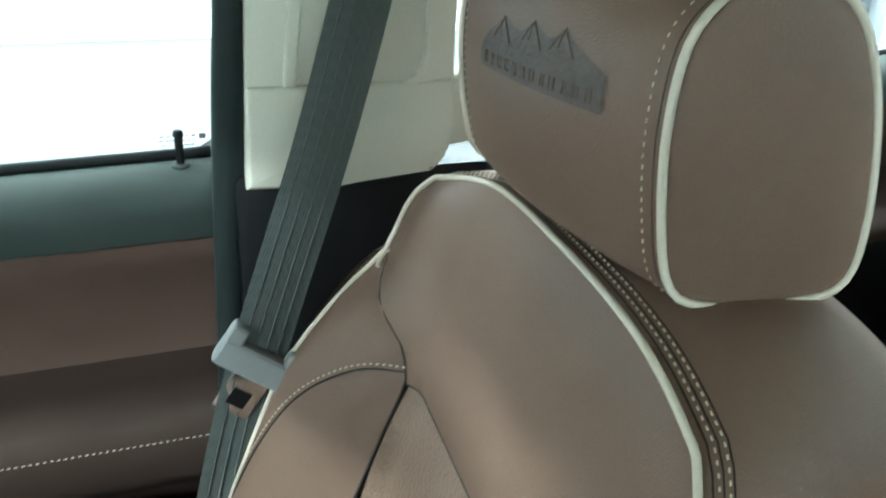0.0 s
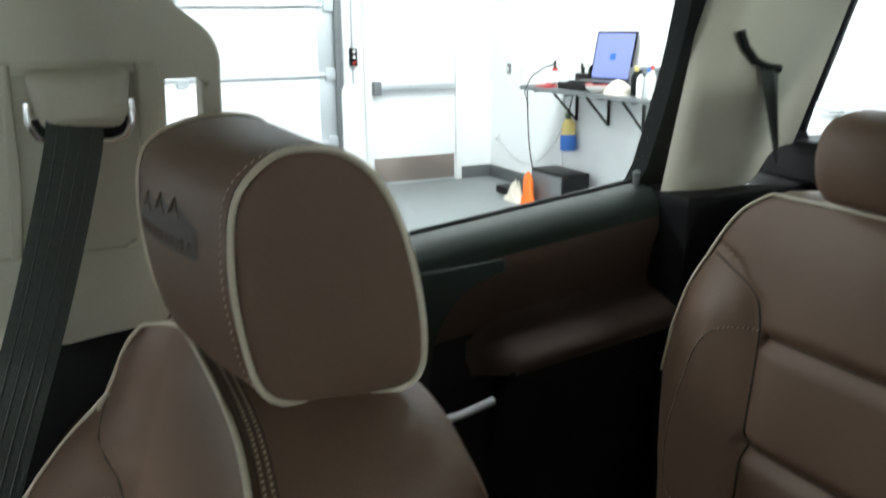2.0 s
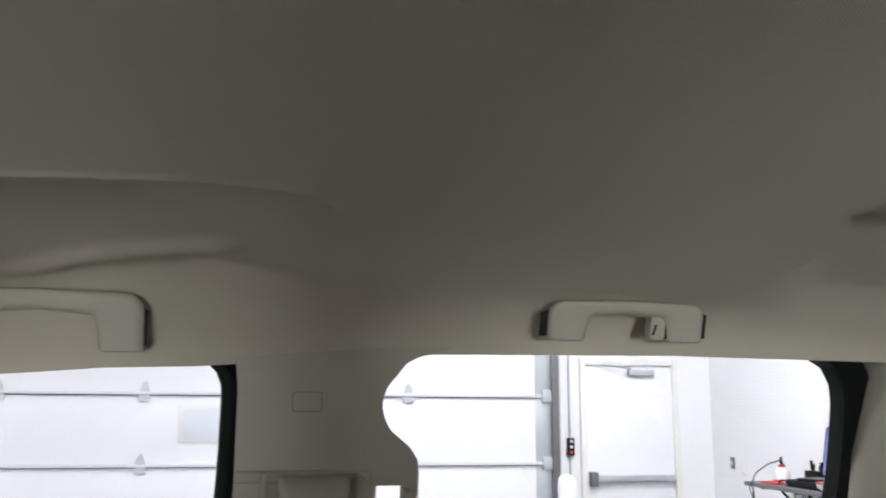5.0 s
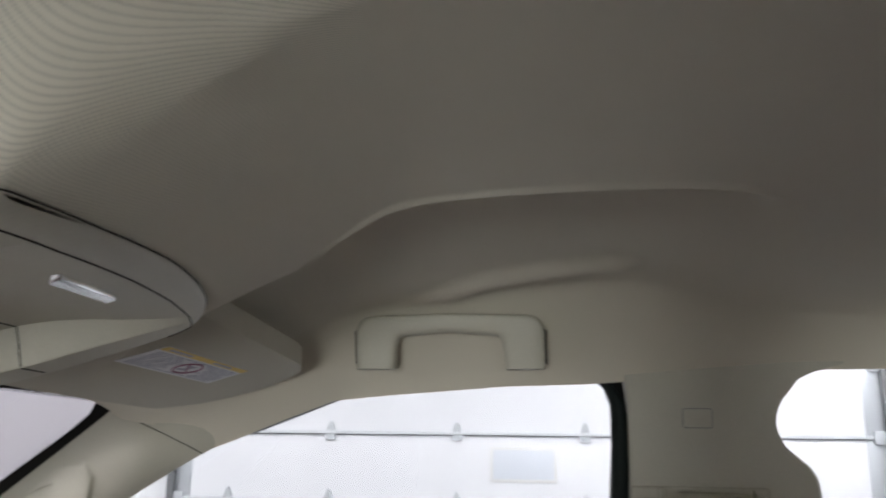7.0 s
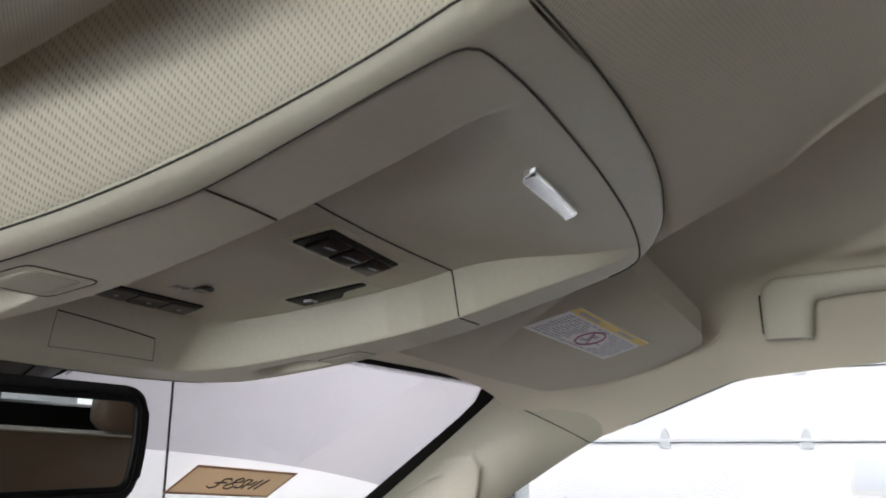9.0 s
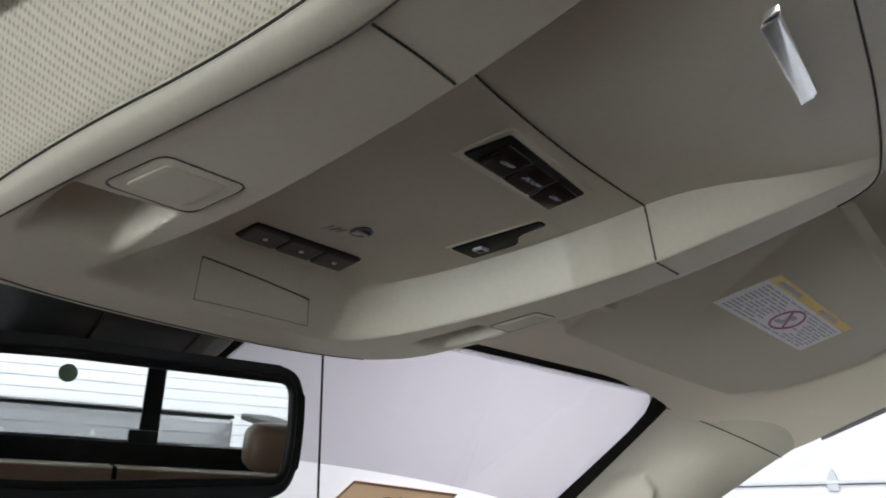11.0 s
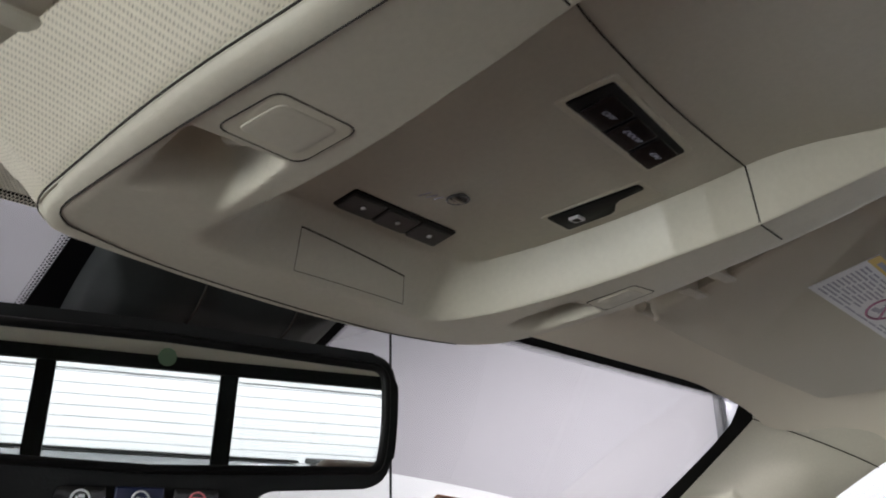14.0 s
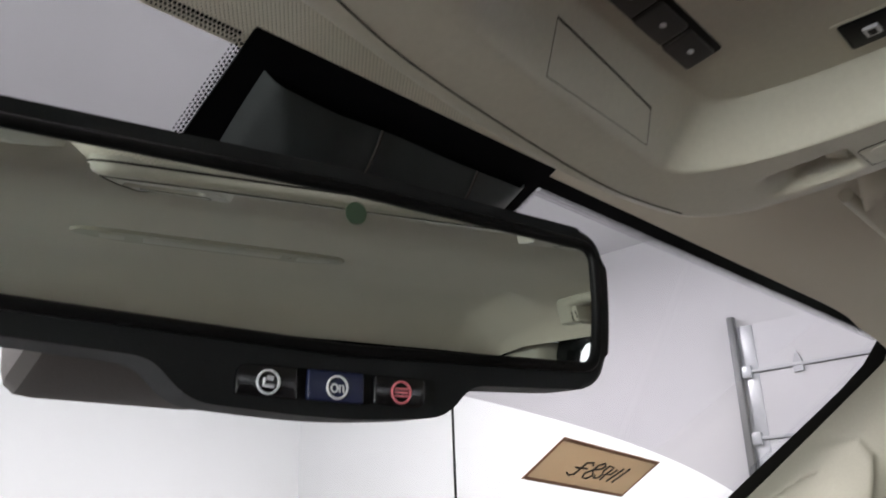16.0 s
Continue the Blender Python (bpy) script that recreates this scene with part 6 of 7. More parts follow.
tube("flap_gap", on_console([(0.025, 0.6713), (0.0275, 0.6743), (0.030, 0.6772)], 10, 0.0) + on_console([(0.030, 0.6772), (0.0, 0.6755), (-0.034, 0.6733)], 20, 0.0) + on_console([(-0.034, 0.6733), (-0.0355, 0.6694), (-0.037, 0.6654)], 10, 0.0), 0.00014, SEAM, console, "thin flap gap")

for piece in console.children_recursive:
    if piece.type == "MESH":
        off = BASEPOINT[console.name]
        for v in piece.data.vertices:
            v.co = c_lift(v.co + off) - off

# ---------------------------------------------------------------- sun visors


def visor(s, x_in):
    ob = thing("sun_visor", (s * 0.42, 0.6, 1.71), "beige cloth sun visor with a warning label, folded up" if s == 1 else "beige cloth sun visor, folded up", "sun visor", "sun visors")

    def vz(y):
        return 1.727 + 0.30 * (0.54 - y) if s == 1 else 1.709 + 0.16 * (0.54 - y)

    def at(a, b, d):
        return (s * a, b, vz(b) + d)

    back = 0.497 if s == 1 else 0.449
    out = rounded([(x_in, back), (0.585, back + 0.023), (0.655, 0.545), (0.655, 0.615), (0.635, 0.655), (0.578, 0.688), (0.40, 0.681), (x_in - 0.005, 0.668)], [0.012 if s == 1 else 0.03, 0.05, 0.035, 0.02, 0.02, 0.012, 0.1, 0.012], 6)
    slab("panel", out, at, 0.022, VISOR, ob, "beige cloth panel", bevel=0.008, seg=6, smooth=70)
    tube("hinge_rod", [at(x_in + 0.004, 0.676, 0.014), at(0.46, 0.684, 0.014)], 0.004, TRIM, ob, "beige hinge rod", n=10)
    for y0 in (0.613, 0.632):
        box("clip", (min(s * (x_in - 0.016), s * (x_in + 0.010)), y0, vz(y0) - 0.002), (max(s * (x_in - 0.016), s * (x_in + 0.010)), y0 + 0.010, vz(y0) + 0.014), TRIM, ob, 0.003, "beige visor clip")
    if s == 1:
        def lab(u, v, d):
            p = Vector((0.322, 0.5525)).lerp(Vector((0.522, 0.5595)), u)
            q = Vector((0.314, 0.5960)).lerp(Vector((0.522, 0.6035)), u)
            r = p.lerp(q, v)
            return at(r.x, r.y, -0.0006 + d)

        label = slab("warning_label", [(0, 0), (1, 0), (1, 1), (0, 1)], lab, 0.0006, LABEL_WHITE, ob, "white and yellow warning label")
        slab("label_head", [(0.0, 0.0), (1, 0), (1, 0.17), (0.0, 0.17)], lambda u, v, d: lab(u, v, d - 0.0002), 0.0003, LABEL_YELLOW, label, "yellow heading strip")
        random.seed(4)
        for row in range(11):
            v = 0.24 + 0.066 * row
            u = 0.04
            while u < 0.93:
                w = random.uniform(0.05, 0.14)
                if not (0.36 < u + w / 2 < 0.66 and 0.30 < v < 0.85):
                    slab("print_bar", [(u, v), (min(u + w, 0.96), v), (min(u + w, 0.96), v + 0.026), (u, v + 0.026)], lambda a, b, d: lab(a, b, d - 0.0002), 0.0002, LABEL_INK, label)
                u += w + 0.02
        for k in range(2):
            slab("print_bar", [(0.06 + 0.5 * k, 0.05), (0.30 + 0.5 * k, 0.05), (0.30 + 0.5 * k, 0.12), (0.06 + 0.5 * k, 0.12)], lambda a, b, d: lab(a, b, d - 0.0005), 0.0002, LABEL_INK, label)
        tube("sign_ring", [lab(0.51 + 0.105 * math.cos(a), 0.57 + 0.27 * math.sin(a), -0.0003) for a in [2 * math.pi * k / 40 for k in range(40)]], 0.0009, LABEL_PURPLE, label, "red ring sign", closed=True)
        tube("sign_bar", [lab(0.44, 0.38, -0.0003), lab(0.58, 0.76, -0.0003)], 0.0009, LABEL_PURPLE, label)
        for a0, a1, b0, b1 in ((0.47, 0.55, 0.44, 0.54), (0.49, 0.53, 0.54, 0.70), (0.45, 0.50, 0.64, 0.72)):
            slab("sign_shape", [(a0, b0), (a1, b0), (a1, b1), (a0, b1)], lambda a, b, d: lab(a, b, d - 0.0002), 0.0002, LABEL_INK, label)
    return ob


visor(1, 0.238)
visor(-1, 0.160)

# ---------------------------------------------------------------- roof handles


def roof_handle(s, y_front, y_back, z0, tall, hook):
    """A folding grab handle under the roof rail."""
    mid = (y_front + y_back) / 2
    ob = thing("roof_grab_handle", (s * 0.67, mid, z0), "beige plastic grab handle with a coat hook under the roof rail" if hook else "beige plastic grab handle under the roof rail", "grab handle", "roof grab handles")
    w = (y_front - y_back) / 2

    def at(a, b, d):
        return (s * (0.655 - 0.30 * b - d), mid + a, z0 + b * tall)

    half = [((w, -0.026 + 0.0036 * k), (w - 0.046 - 0.0004 * k, -0.026 + 0.0024 * k)) for k in range(10)]
    for k in range(9):
        a = math.pi / 2 * k / 8
        half.append(((w - 0.020 + 0.020 * math.cos(a), 0.0085 + 0.018 * math.sin(a)), (w - 0.060 + 0.010 * math.cos(a), -0.003 + 0.010 * math.sin(a))))
    half += [((q * (w - 0.020), 0.0265 + 0.002 * (1 - q)), (q * (w - 0.060), 0.007 + 0.0035 * (1 - q))) for q in (0.8, 0.6, 0.4, 0.2)]
    rails = half + [((0.0, 0.0285), (0.0, 0.0105))] + [((-o[0], o[1]), (-i[0], i[1])) for o, i in half[::-1]]
    rings = []
    for o, i in rails:
        ring = []
        for k in range(20):
            c, q = math.cos(2 * math.pi * k / 20), math.sin(2 * math.pi * k / 20)
            c, q = math.copysign(abs(c) ** 0.55, c), math.copysign(abs(q) ** 0.55, q)
            ring.append(at((o[0] + i[0]) / 2 + (o[0] - i[0]) / 2 * c, (o[1] + i[1]) / 2 + (o[1] - i[1]) / 2 * c, 0.012 * q))
        rings.append(ring)
    loft("grip", rings, TRIM, ob, "beige grip", 60)
    for e in (-1, 1):
        foot = rounded([(e * (w - 0.004), -0.021), (e * (w - 0.004), 0.016), (e * (w - 0.042), 0.016), (e * (w - 0.042), -0.021)], 0.006)
        slab("foot", foot, lambda a, b, d: at(a, b, -0.012 - d), 0.05, TRIM, ob, "beige foot in the headliner", bevel=0.002)
        # dark strips stand in for the recess shade at the grip's ends
        shade_out = 0.0065 if hook else 0.002
        gap = [(e * (w - 0.004), -0.020), (e * (w + shade_out), -0.020), (e * (w + shade_out), 0.012), (e * (w - 0.004), 0.016)]
        slab("end_gap", gap, lambda a, b, d: at(a, b, 0.002 - d), 0.012, SEAM, ob, "dark strip standing in for recess shade", bevel=0.001)
    if hook:
        slab("coat_hook", rounded([(-w + 0.047, -0.023), (-w + 0.047, 0.009), (-w + 0.067, 0.009), (-w + 0.067, -0.023)], 0.004), lambda a, b, d: at(a, b, 0.006 - d), 0.018, TRIM, ob, "beige folding coat hook", bevel=0.003)
        slab("hook_gap", [(-w + 0.0440, -0.022), (-w + 0.0440, 0.007), (-w + 0.0485, 0.007), (-w + 0.0485, -0.022)], lambda a, b, d: at(a, b, 0.0075 - d), 0.004, SEAM, ob, "dark gap beside the hook")
        slab("hook_slot", rounded([(-w + 0.062, -0.018), (-w + 0.059, -0.003), (-w + 0.062, -0.003), (-w + 0.065, -0.018)], 0.001, 2), lambda a, b, d: at(a, b, 0.0066 - d), 0.003, SEAM, ob, "dark slot in the hook")
    return ob


for side in (1, -1):
    roof_handle(side, 0.475, 0.248, 1.766, 1.18, False)
    roof_handle(side, -0.209, -0.405, 1.780, 0.86, True)

# ---------------------------------------------------------------- dome lamp in the roof
dl = thing("dome_lamp", (0.0, -0.36, 1.82), "long beige dome lamp with reading lenses", "dome lamp")
dome_out = rounded([(-0.150, -0.298), (0.150, -0.298), (0.196, -0.303), (0.214, -0.330), (0.150, -0.362), (-0.150, -0.362), (-0.214, -0.330), (-0.196, -0.303)], [0.04, 0.04, 0.012, 0.012, 0.05, 0.05, 0.012, 0.012], 5)
slab("bezel", dome_out, lambda a, b, d: (a, b, head_z(a, b) - 0.006 + d), 0.02, VISOR, dl, "beige bezel", bevel=0.004, seg=4)
for a0, a1, lb in ((0.132, 0.186, "pale lens"), (-0.186, -0.132, "pale lens"), (-0.105, 0.105, "pale centre lens")):
    e = 0.018 if a0 > 0 else 0.0
    g = 0.018 if a1 < 0 else 0.0
    slab("lens", rounded([(a0 + g, -0.310), (a1 - e * 0.2, -0.312), (a1, -0.328), (a1 - e, -0.342), (a0 + g, -0.346)], 0.004, 3), lambda a, b, d: (a, b, head_z(a, b) - 0.0072 + d), 0.004, CONSOLE_LENS, dl, lb, bevel=0.001)
tube("switch", [(0.118, -0.330, head_z(0.118, -0.330) - 0.0085), (0.118, -0.330, head_z(0.118, -0.330) - 0.004)], 0.005, TRIM, dl, "small beige button", n=12)

# ---------------------------------------------------------------- rear-view mirror
mirror = thing("rearview_mirror", (-0.038, 0.775, 1.70), "black framed rear-view mirror with three keys", "mirror")
M_YAW, M_TILT = -13.0, 5.0
M_MAT = Matrix.Translation((-0.040, 0.760, 1.6165)) @ Matrix.Rotation(radians(M_YAW), 4, "Z") @ Matrix.Rotation(radians(M_TILT), 4, "X")


def m_at(a, b, d):
    return M_MAT @ Vector((a, d, b))


m_out = rounded([(-0.135, 0.035), (0, 0.0375), (0.1200, 0.0345), (0.1218, 0.0), (0.1185, -0.031), (0.052, -0.034), (0.041, -0.046), (0.0, -0.049), (-0.050, -0.046), (-0.062, -0.034), (-0.136, -0.030), (-0.143, 0.0)], [0.02, 0, 0.015, 0.05, 0.015, 0.006, 0.008, 0.03, 0.008, 0.006, 0.014, 0.02], 6)
slab("housing", m_out, lambda a, b, d: m_at(a, b, d - 0.004), 0.022, HOUSING, mirror, "black plastic housing", bevel=0.0035, seg=3)
m_in = rounded([(-0.128, 0.0275), (0, 0.0298), (0.1125, 0.0275), (0.1142, 0.0), (0.1115, -0.0228), (0.0, -0.0262), (-0.128, -0.0222), (-0.1345, 0.0)], [0.014, 0, 0.008, 0.05, 0.007, 0, 0.010, 0.02], 6)
slab("mirror_glass", m_in, lambda a, b, d: m_at(a, b, d - 0.0048), 0.002, MIRROR, mirror, "silvered mirror glass", smooth=0)
tube("lip", [m_at(a, b, -0.0050) for a, b in m_in], 0.0022, BLACK, mirror, "black lip", closed=True)
tube("light_sensor", [m_at(0.002, 0.0215, -0.0052), m_at(0.002, 0.0215, -0.0046)], 0.0040, GREEN_DARK, mirror, "dark round sensor", n=20)
for i, (a, mt) in enumerate(((-0.0265, GLOSS_BLACK), (-0.0028, BLUE_KEY), (0.0212, GLOSS_BLACK))):
    key = slab("key", rounded([(a - 0.0102, -0.0440 + 0.001), (a + 0.0102, -0.0435), (a + 0.0098, -0.0335), (a - 0.0102, -0.0335)], [0.001, 0.001 if i < 2 else 0.004, 0.001, 0.001 if i else 0.004], 3), lambda p, q, d: m_at(p, q, d - 0.0060), 0.002, mt, mirror, "dark blue key" if i == 1 else "black key", bevel=0.0007)
    icon = ICON_RED if i == 2 else ICON_WHITE
    tube("icon_ring", [m_at(a + 0.0036 * math.cos(t), -0.0387 + 0.0036 * math.sin(t), -0.0063) for t in [2 * math.pi * k / 20 for k in range(20)]], 0.00045, icon, key, "round icon", closed=True)
    if i == 2:
        for q in (-0.0012, 0.0, 0.0012):
            slab("icon_bar", [(a - 0.0026, -0.0387 + q - 0.0004), (a + 0.0026, -0.0387 + q - 0.0004), (a + 0.0026, -0.0387 + q + 0.0004), (a - 0.0026, -0.0387 + q + 0.0004)], lambda p, r, d: m_at(p, r, d - 0.0064), 0.0002, icon, key)
    elif i == 0:
        tube("icon_stroke", [m_at(a - 0.0012, -0.0375, -0.0064), m_at(a - 0.0016, -0.0398, -0.0064), m_at(a + 0.0018, -0.0400, -0.0064)], 0.0006, icon, key)
        slab("icon_bar", [(a - 0.0006, -0.0382), (a + 0.0016, -0.0382), (a + 0.0016, -0.0368), (a - 0.0006, -0.0368)], lambda p, r, d: m_at(p, r, d - 0.0064), 0.0002, icon, key)
    else:
        tube("icon_stroke", [m_at(a - 0.0011 + 0.0011 * math.cos(t), -0.0390 + 0.0013 * math.sin(t), -0.0064) for t in [2 * math.pi * k / 12 for k in range(12)]], 0.00035, icon, key, closed=True)
        tube("icon_stroke", [m_at(a + 0.0008, -0.0403, -0.0064), m_at(a + 0.0008, -0.0380, -0.0064), m_at(a + 0.0020, -0.0380, -0.0064), m_at(a + 0.0022, -0.0403, -0.0064)], 0.00035, icon, key)
# stem, and the sensor cover on the glass
stem = spline([m_at(-0.0, 0.0, 0.028), m_at(0.0, 0.012, 0.05), ws(0.0, 0.835, 0.018)], 12)
loft("stem", tube_rings(stem, lambda u: 0.016 + 0.006 * u, 14), BLACK, mirror, "black stem", 60)


def cover(u, v):
    x = -0.067 + 0.152 * u
    y = 0.777 + 0.114 * v
    e = min(1.0, 6.0 * min(u * 1.6, 1 - u, 0.9 * v + 0.05, 1 - v))
    lump = 0.007 * math.exp(-(((u - 0.20) / 0.16) ** 2)) + 0.004 * math.exp(-(((u - 0.62) / 0.2) ** 2))
    p = ws(x * (1 - 0.30 * v * v) + 0.002, y, 0.0045 + (0.012 + lump) * math.sqrt(max(0, e)))
    return tuple(p)


grid("sensor_cover", cover, 60, 36, COVER, mirror, "dark grey sensor cover on the glass", 60)
for u0, u1 in ((0.36, 0.30), (0.74, 0.68)):
    tube("cover_joint", [Vector(cover(u0 + (u1 - u0) * k / 14 + 0.03 * math.sin(math.pi * k / 14), k / 14)) + Vector((0, -0.0003, -0.0004)) for k in range(15)], 0.0007, SEAM, mirror)
box("camera_pod", (-0.055, 0.0, -0.016), (0.020, 0.045, 0.012), POD_PLASTIC, mirror, 0.010, "grey forward camera pod", Matrix.Translation((-0.065, 0.805, 1.607)) @ Matrix.Rotation(radians(-6), 4, "Z") @ Matrix.Rotation(radians(-18), 4, "X"), 3)

# ---------------------------------------------------------------- wall shelf and its clutter
SH_Y0, SH_Y1, SH_X0, SH_X1, SH_Z = YS, -3.85, 4.60, 6.68, 1.085
shelf = thing("wall_shelf", (5.6, YS, 0.75), "dark grey wall shelf on black triangular brackets", "shelf")
box("board", (SH_X0, SH_Y0, SH_Z - 0.035), (SH_X1, SH_Y1, SH_Z), STEEL_DARK, shelf, 0.004, "dark grey shelf board")
for bx in (6.48, 5.995, 5.52, 5.09):
    br = tube("bracket", [(bx, YS + 0.015, SH_Z - 0.04), (bx, YS + 0.015, 0.76)], 0.014, BLACK, shelf, "black steel bracket")
    tube("brace", [(bx - 0.3, SH_Y1 - 0.05, SH_Z - 0.045), (bx, YS + 0.02, 0.77)], 0.011, BLACK, br)
    box("arm", (bx - 0.012, YS + 0.01, SH_Z - 0.052), (bx + 0.012, SH_Y1 - 0.04, SH_Z - 0.036), BLACK, br, 0.002)


def slim_screen(x, y, z, w, h):
    ob = thing("laptop_computer", (x, y, z), "open black laptop computer with a blue screen on the shelf", "laptop")
    m = Matrix.Translation((x, y, z)) @ Matrix.Rotation(radians(10), 4, "Z")
    box("base", (-w / 2, -0.13, 0.0), (w / 2, 0.13, 0.022), BLACK, ob, 0.004, "black keyboard base", m)
    t = m @ Matrix.Translation((0, -0.12, 0.02)) @ Matrix.Rotation(radians(12), 4, "X")
    lid = box("lid", (-w / 2, -0.012, 0.0), (w / 2, 0.0, h), BLACK, ob, 0.003, "black screen lid", t)
    box("screen", (-w / 2 + 0.015, 0.0, 0.02), (w / 2 - 0.015, 0.0015, h - 0.016), SCREEN, lid, 0, "lit blue screen", t)
    box("window", (-0.03, 0.0015, h * 0.42), (0.03, 0.003, h * 0.55), BLUE, lid, 0, "", t)
    for i in range(5):
        box("key_row", (-w / 2 + 0.03, -0.06 + 0.028 * i, 0.022), (w / 2 - 0.03, -0.038 + 0.028 * i, 0.025), STEEL_DARK, ob, 0.001, "", m)
    return ob


slim_screen(5.80, -4.08, SH_Z + 0.055, 0.44, 0.40)
dock = thing("black_dock", (5.86, -4.04, SH_Z), "flat black case under the laptop on the shelf", "case")
box("case", (5.58, -4.2, SH_Z), (6.16, -3.92, SH_Z + 0.055), BLACK, dock, 0.008)
tube("cable", [(6.05, -3.93, SH_Z + 0.02), (6.18, -3.90, SH_Z + 0.05), (6.30, -3.94, SH_Z + 0.01), (6.42, -3.92, SH_Z + 0.012)], 0.006, BLACK, dock)
pot = thing("black_box", (6.10, -4.12, SH_Z), "small open black box with dark tools in it", "box")
box("body", (6.02, -4.22, SH_Z + 0.0), (6.20, -4.12, SH_Z + 0.12), BLACK, pot, 0.006)
for i, (dx, dy, h) in enumerate(((6.05, -4.17, 0.19), (6.09, -4.19, 0.16), (6.13, -4.15, 0.20), (6.17, -4.18, 0.17))):
    tube("tool", [(dx, dy, SH_Z + 0.11), (dx + 0.015 * (i % 3 - 1), dy, SH_Z + h)], 0.012, GREEN_DARK if i % 2 else BLACK, pot, "dark tool grip")


def bottle(x, y, z, r, h, body, cap, label, cat="bottle"):
    ob = thing("bottle", (x, y, z), label, cat, "things on the shelf")
    n = 16
    ring = lambda q, zz: [(x + q * math.cos(2 * math.pi * i / n), y + q * math.sin(2 * math.pi * i / n), zz) for i in range(n)]
    loft("body", [ring(r * 0.92, z), ring(r, z + 0.01), ring(r, z + h * 0.62), ring(r * 0.85, z + h * 0.72), ring(r * 0.42, z + h * 0.82), ring(r * 0.42, z + h * 0.86)], body, ob)
    loft("cap", [ring(r * 0.46, z + h * 0.85), ring(r * 0.46, z + h * 0.98), ring(r * 0.3, z + h)], cap, ob)
    return ob


spray = bottle(6.36, -4.02, SH_Z, 0.06, 0.16, WHITE_PLASTIC, RED, "white and red jar with a tilted nozzle on the shelf", "jar")
tube("nozzle", [(6.36, -4.02, SH_Z + 0.15), (6.37, -4.02, SH_Z + 0.19), (6.30, -3.98, SH_Z + 0.215)], 0.012, BLACK, spray, "black nozzle")
tube("hose", [(6.37, -4.02, SH_Z + 0.19), (6.45, -3.96, SH_Z + 0.16), (6.53, -3.88, SH_Z + 0.08), (6.54, -3.82, SH_Z - 0.05), (6.50, -3.84, SH_Z - 0.16)], 0.005, BLACK, spray, "black hose")
box("band", (6.31, -4.07, SH_Z + 0.012), (6.41, -3.96, SH_Z + 0.035), RED, spray, 0.004, "red band")
tray = thing("red_tray", (6.2, -3.93, SH_Z), "low red and white tray on the shelf", "tray")
box("tray", (6.26, -3.98, SH_Z), (6.46, -3.88, SH_Z + 0.02), RED, tray, 0.004)
rag = thing("white_bowl", (5.65, -3.94, SH_Z), "white bowl with a red rim on the shelf", "bowl")
rings = [[(5.62 + r * math.cos(2 * math.pi * i / 18), -3.95 + r * math.sin(2 * math.pi * i / 18), SH_Z + z) for i in range(18)] for r, z in ((0.05, 0.0), (0.09, 0.03), (0.10, 0.065), (0.094, 0.065), (0.08, 0.03), (0.04, 0.012))]
loft("bowl", rings, WHITE_PLASTIC, rag)
tube("rim", [Vector(p) for p in rings[2]], 0.006, RED, rag, "red rim", closed=True)
sack = thing("white_bag", (5.38, -3.96, SH_Z), "crumpled white bag on the shelf", "bag")
grid("bag", lambda u, v: (5.38 + 0.13 * math.cos(2 * math.pi * u) * math.sin(math.pi * (0.5 + 0.5 * v)) ** 0.5 * (1 + 0.12 * math.sin(9 * u + 5 * v)), -3.97 + 0.09 * math.sin(2 * math.pi * u) * math.sin(math.pi * (0.5 + 0.5 * v)) ** 0.5, SH_Z + 0.10 * v * (1 + 0.15 * math.sin(14 * u))), 28, 10, CREAM_CLOTH, sack, loop_u=True)
for i in range(7):
    bottle(5.06 - 0.066 * i, -3.93 - 0.02 * (i % 2), SH_Z, 0.029, 0.20 + 0.02 * (i % 3), (WHITE_PLASTIC, LABEL_GREY, WHITE_PLASTIC)[i % 3], (BLACK, BLUE, RED)[i % 3], "small pale bottle in a row on the shelf")
can = bottle(5.20, -4.0, SH_Z, 0.04, 0.22, BLACK, YELLOW, "black can with a yellow cap on the shelf", "can")
back = thing("dark_case", (5.25, -4.2, SH_Z), "dark equipment case at the back of the shelf", "case")
box("case", (4.98, -4.32, SH_Z), (5.46, -4.12, SH_Z + 0.20), STEEL_DARK, back, 0.012)
tube("grip", [(5.12, -4.11, SH_Z + 0.12), (5.14, -4.09, SH_Z + 0.15), (5.30, -4.09, SH_Z + 0.15), (5.32, -4.11, SH_Z + 0.12)], 0.010, BLACK, back, "black grip")

hang = thing("spray_bottle", (6.48, YS + 0.08, 0.48), "blue and yellow spray bottle hanging under the shelf", "bottle")
ring8 = lambda r, z: [(6.49 + r * math.cos(2 * math.pi * i / 16), YS + 0.09 + r * math.sin(2 * math.pi * i / 16), z) for i in range(16)]
loft("tank", [ring8(0.06, 0.49), ring8(0.075, 0.50), ring8(0.075, 0.62), ring8(0.07, 0.64)], BLUE, hang, "blue lower half")
loft("neck", [ring8(0.066, 0.64), ring8(0.06, 0.74), ring8(0.03, 0.78)], YELLOW, hang, "yellow upper half")
tube("trigger", [(6.49, YS + 0.09, 0.78), (6.47, YS + 0.12, 0.82), (6.40, YS + 0.14, 0.83)], 0.025, GREEN_DARK, hang, "dark green trigger")
tube("string", [(6.49, YS + 0.09, 0.82), (6.49, YS + 0.04, 1.04)], 0.004, BLACK, hang)
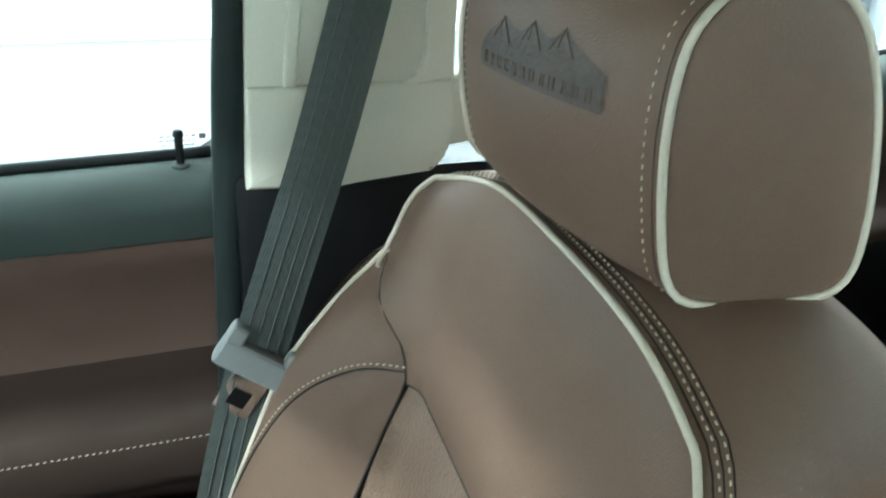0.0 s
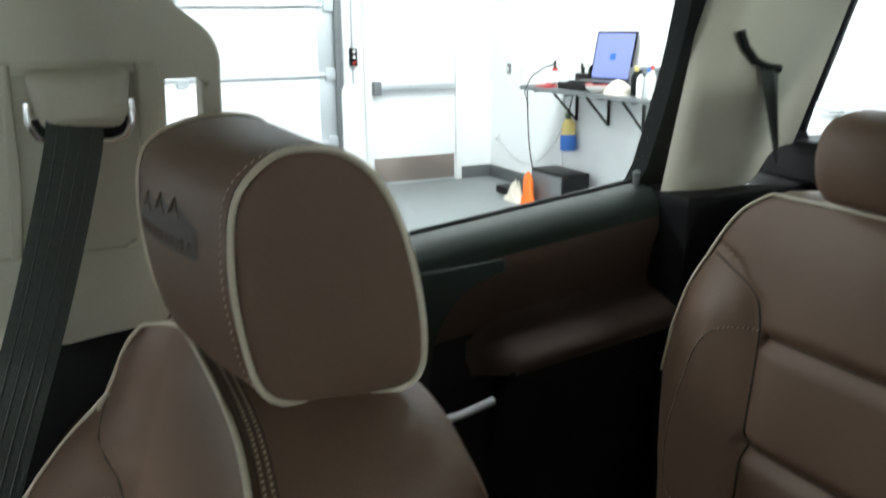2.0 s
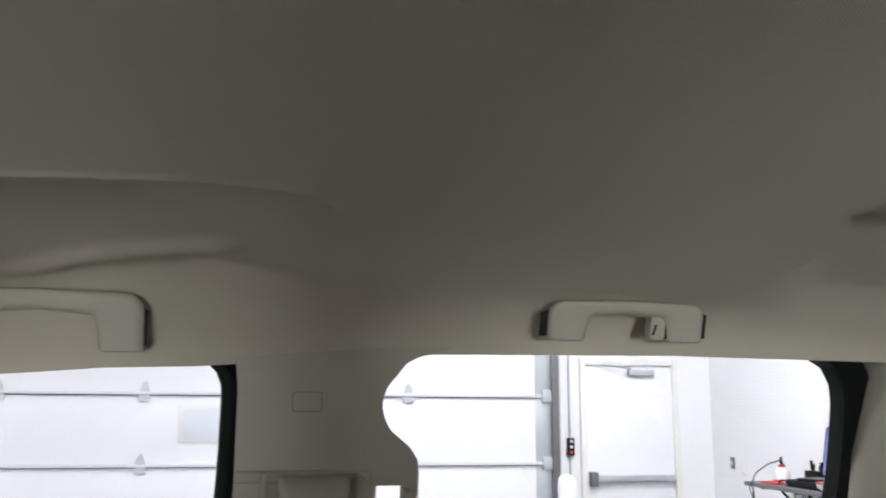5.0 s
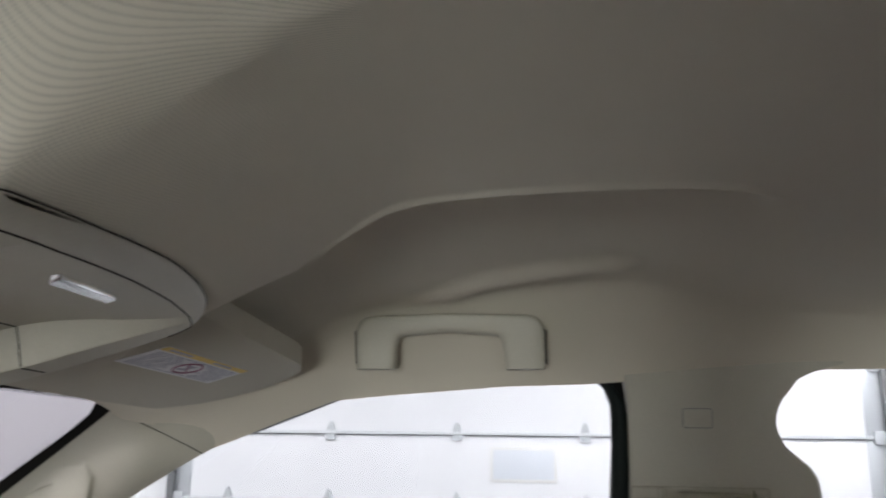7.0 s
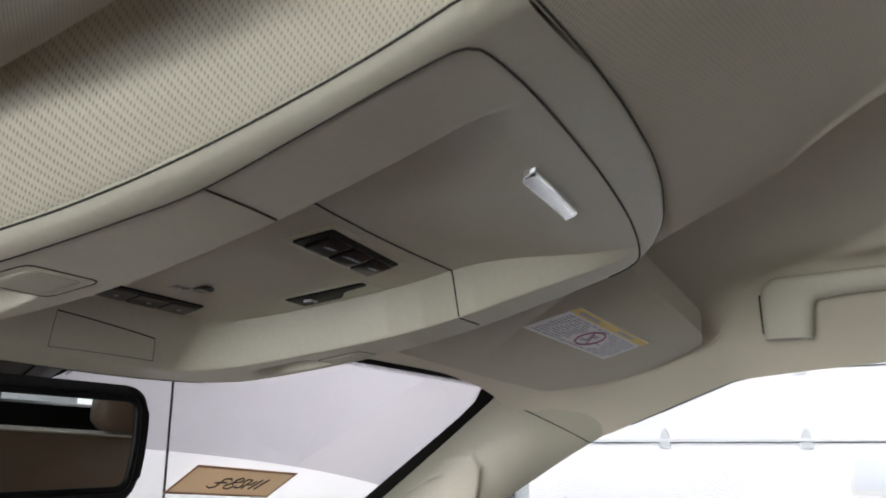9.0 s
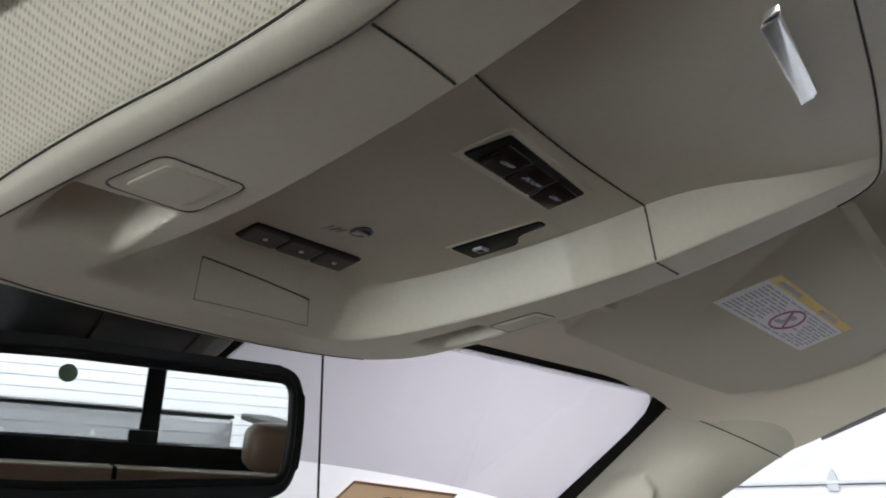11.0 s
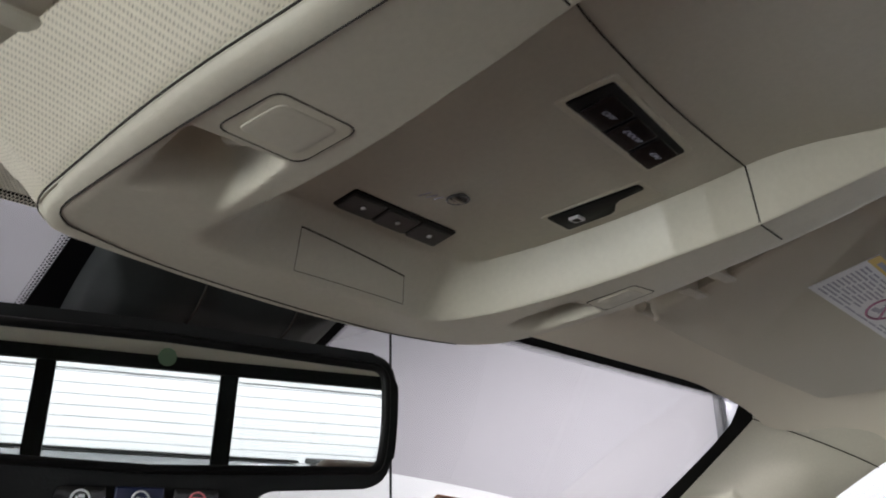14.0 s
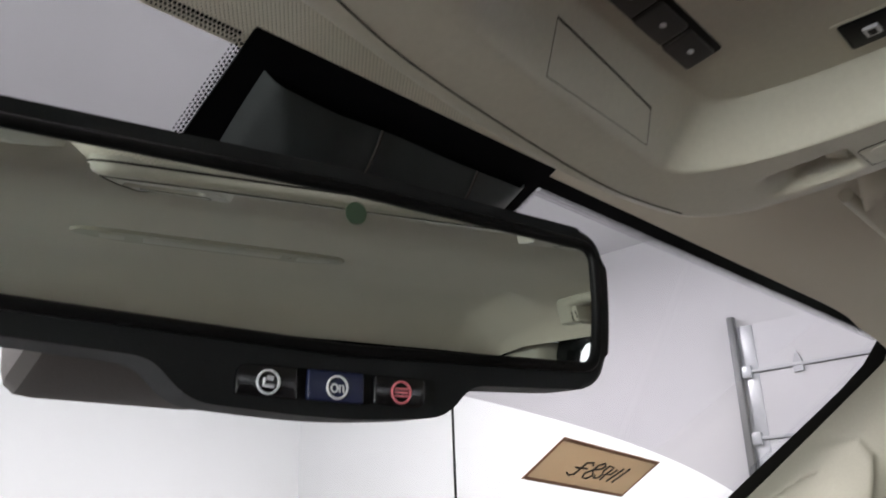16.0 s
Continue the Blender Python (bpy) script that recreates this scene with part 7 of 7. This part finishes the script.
for i, (xa, xb, sag, mt) in enumerate(((6.66, 6.55, 0.0, BLACK), (6.52, 7.10, 0.24, LABEL_GREY), (6.36, 6.45, 0.0, LABEL_GREY))):
    cb = thing("power_cable", (xa, YS + 0.03, 1.0), "thin cable hanging from the shelf", "cable", "hanging cables")
    if i == 1:
        pts = [(6.50, YS + 0.15, 1.05), (6.62, YS + 0.06, 0.72), (6.95, YS + 0.03, 0.40), (7.30, YS + 0.02, 0.25), (7.62, YS + 0.02, 0.28), (7.92, YS + 0.02, 0.42)]
    elif i == 0:
        pts = [(6.66, -3.92, 1.05), (6.86, -4.05, 0.75), (6.90, -4.10, 0.45), (6.80, -4.08, 0.25), (6.72, -4.0, 0.12)]
    else:
        pts = [(6.34, YS + 0.15, 1.05), (6.60, YS + 0.05, 0.72), (6.66, YS + 0.04, 0.45), (6.60, YS + 0.06, 0.28)]
    tube("cord", spline(pts, 30), 0.006, mt, cb)
plug = thing("wall_outlet", (8.0, YS, 0.43), "white wall outlet with a plugged cable", "outlet")
box("plate", (7.935, YS, 0.37), (8.01, YS + 0.010, 0.49), WHITE_PLASTIC, plug, 0.003)
box("plug", (7.955, YS + 0.010, 0.41), (7.99, YS + 0.035, 0.44), LABEL_GREY, plug, 0.004, "grey plug")
tower = thing("computer_tower", (6.35, -4.05, 0), "black computer tower on the floor under the shelf", "computer")
box("case", (6.12, -4.25, 0.01), (6.66, -3.98, 0.335), BLACK, tower, 0.008)
box("front", (6.15, -3.979, 0.04), (6.63, -3.970, 0.31), STEEL_DARK, tower, 0.004, "dark grey side panel")
for fx in (6.18, 6.60):
    box("foot", (fx - 0.02, -4.2, 0.0), (fx + 0.02, -4.03, 0.012), RUBBER, tower, 0.002)
flat = thing("black_case", (7.05, -3.95, 0), "low black case lying on the floor", "case")
box("case", (6.90, -4.12, 0.0), (7.28, -3.94, 0.075), BLACK, flat, 0.02)
tube("grip", [(6.98, -3.94, 0.04), (7.0, -3.92, 0.045), (7.16, -3.92, 0.045), (7.18, -3.94, 0.04)], 0.010, RUBBER, flat, "black grip")
org = thing("orange_bag", (6.60, -3.93, 0), "bright orange plastic bag on the floor", "bag")
grid("bag", lambda u, v: (6.60 + (0.085 - 0.02 * v) * math.cos(2 * math.pi * u) * (1 + 0.15 * math.sin(7 * v + 12 * u)), -3.91 + (0.06 - 0.03 * v) * math.sin(2 * math.pi * u), 0.004 + 0.26 * v - 0.04 * v * math.sin(12.6 * u)), 30, 12, ORANGE, org, loop_u=True)
rg = thing("cream_cloth", (6.78, -3.90, 0), "crumpled cream cloth on the floor", "cloth")
grid("cloth", lambda u, v: (6.80 + (0.15 - 0.12 * v) * math.cos(2 * math.pi * u) * (1 + 0.2 * math.sin(19 * u)), -3.90 + (0.10 - 0.08 * v) * math.sin(2 * math.pi * u) * (1 + 0.2 * math.cos(13 * u)), 0.003 + 0.15 * v * (1 + 0.35 * math.sin(19 * u + 9 * v))), 34, 12, CREAM_CLOTH, rg, loop_u=True)
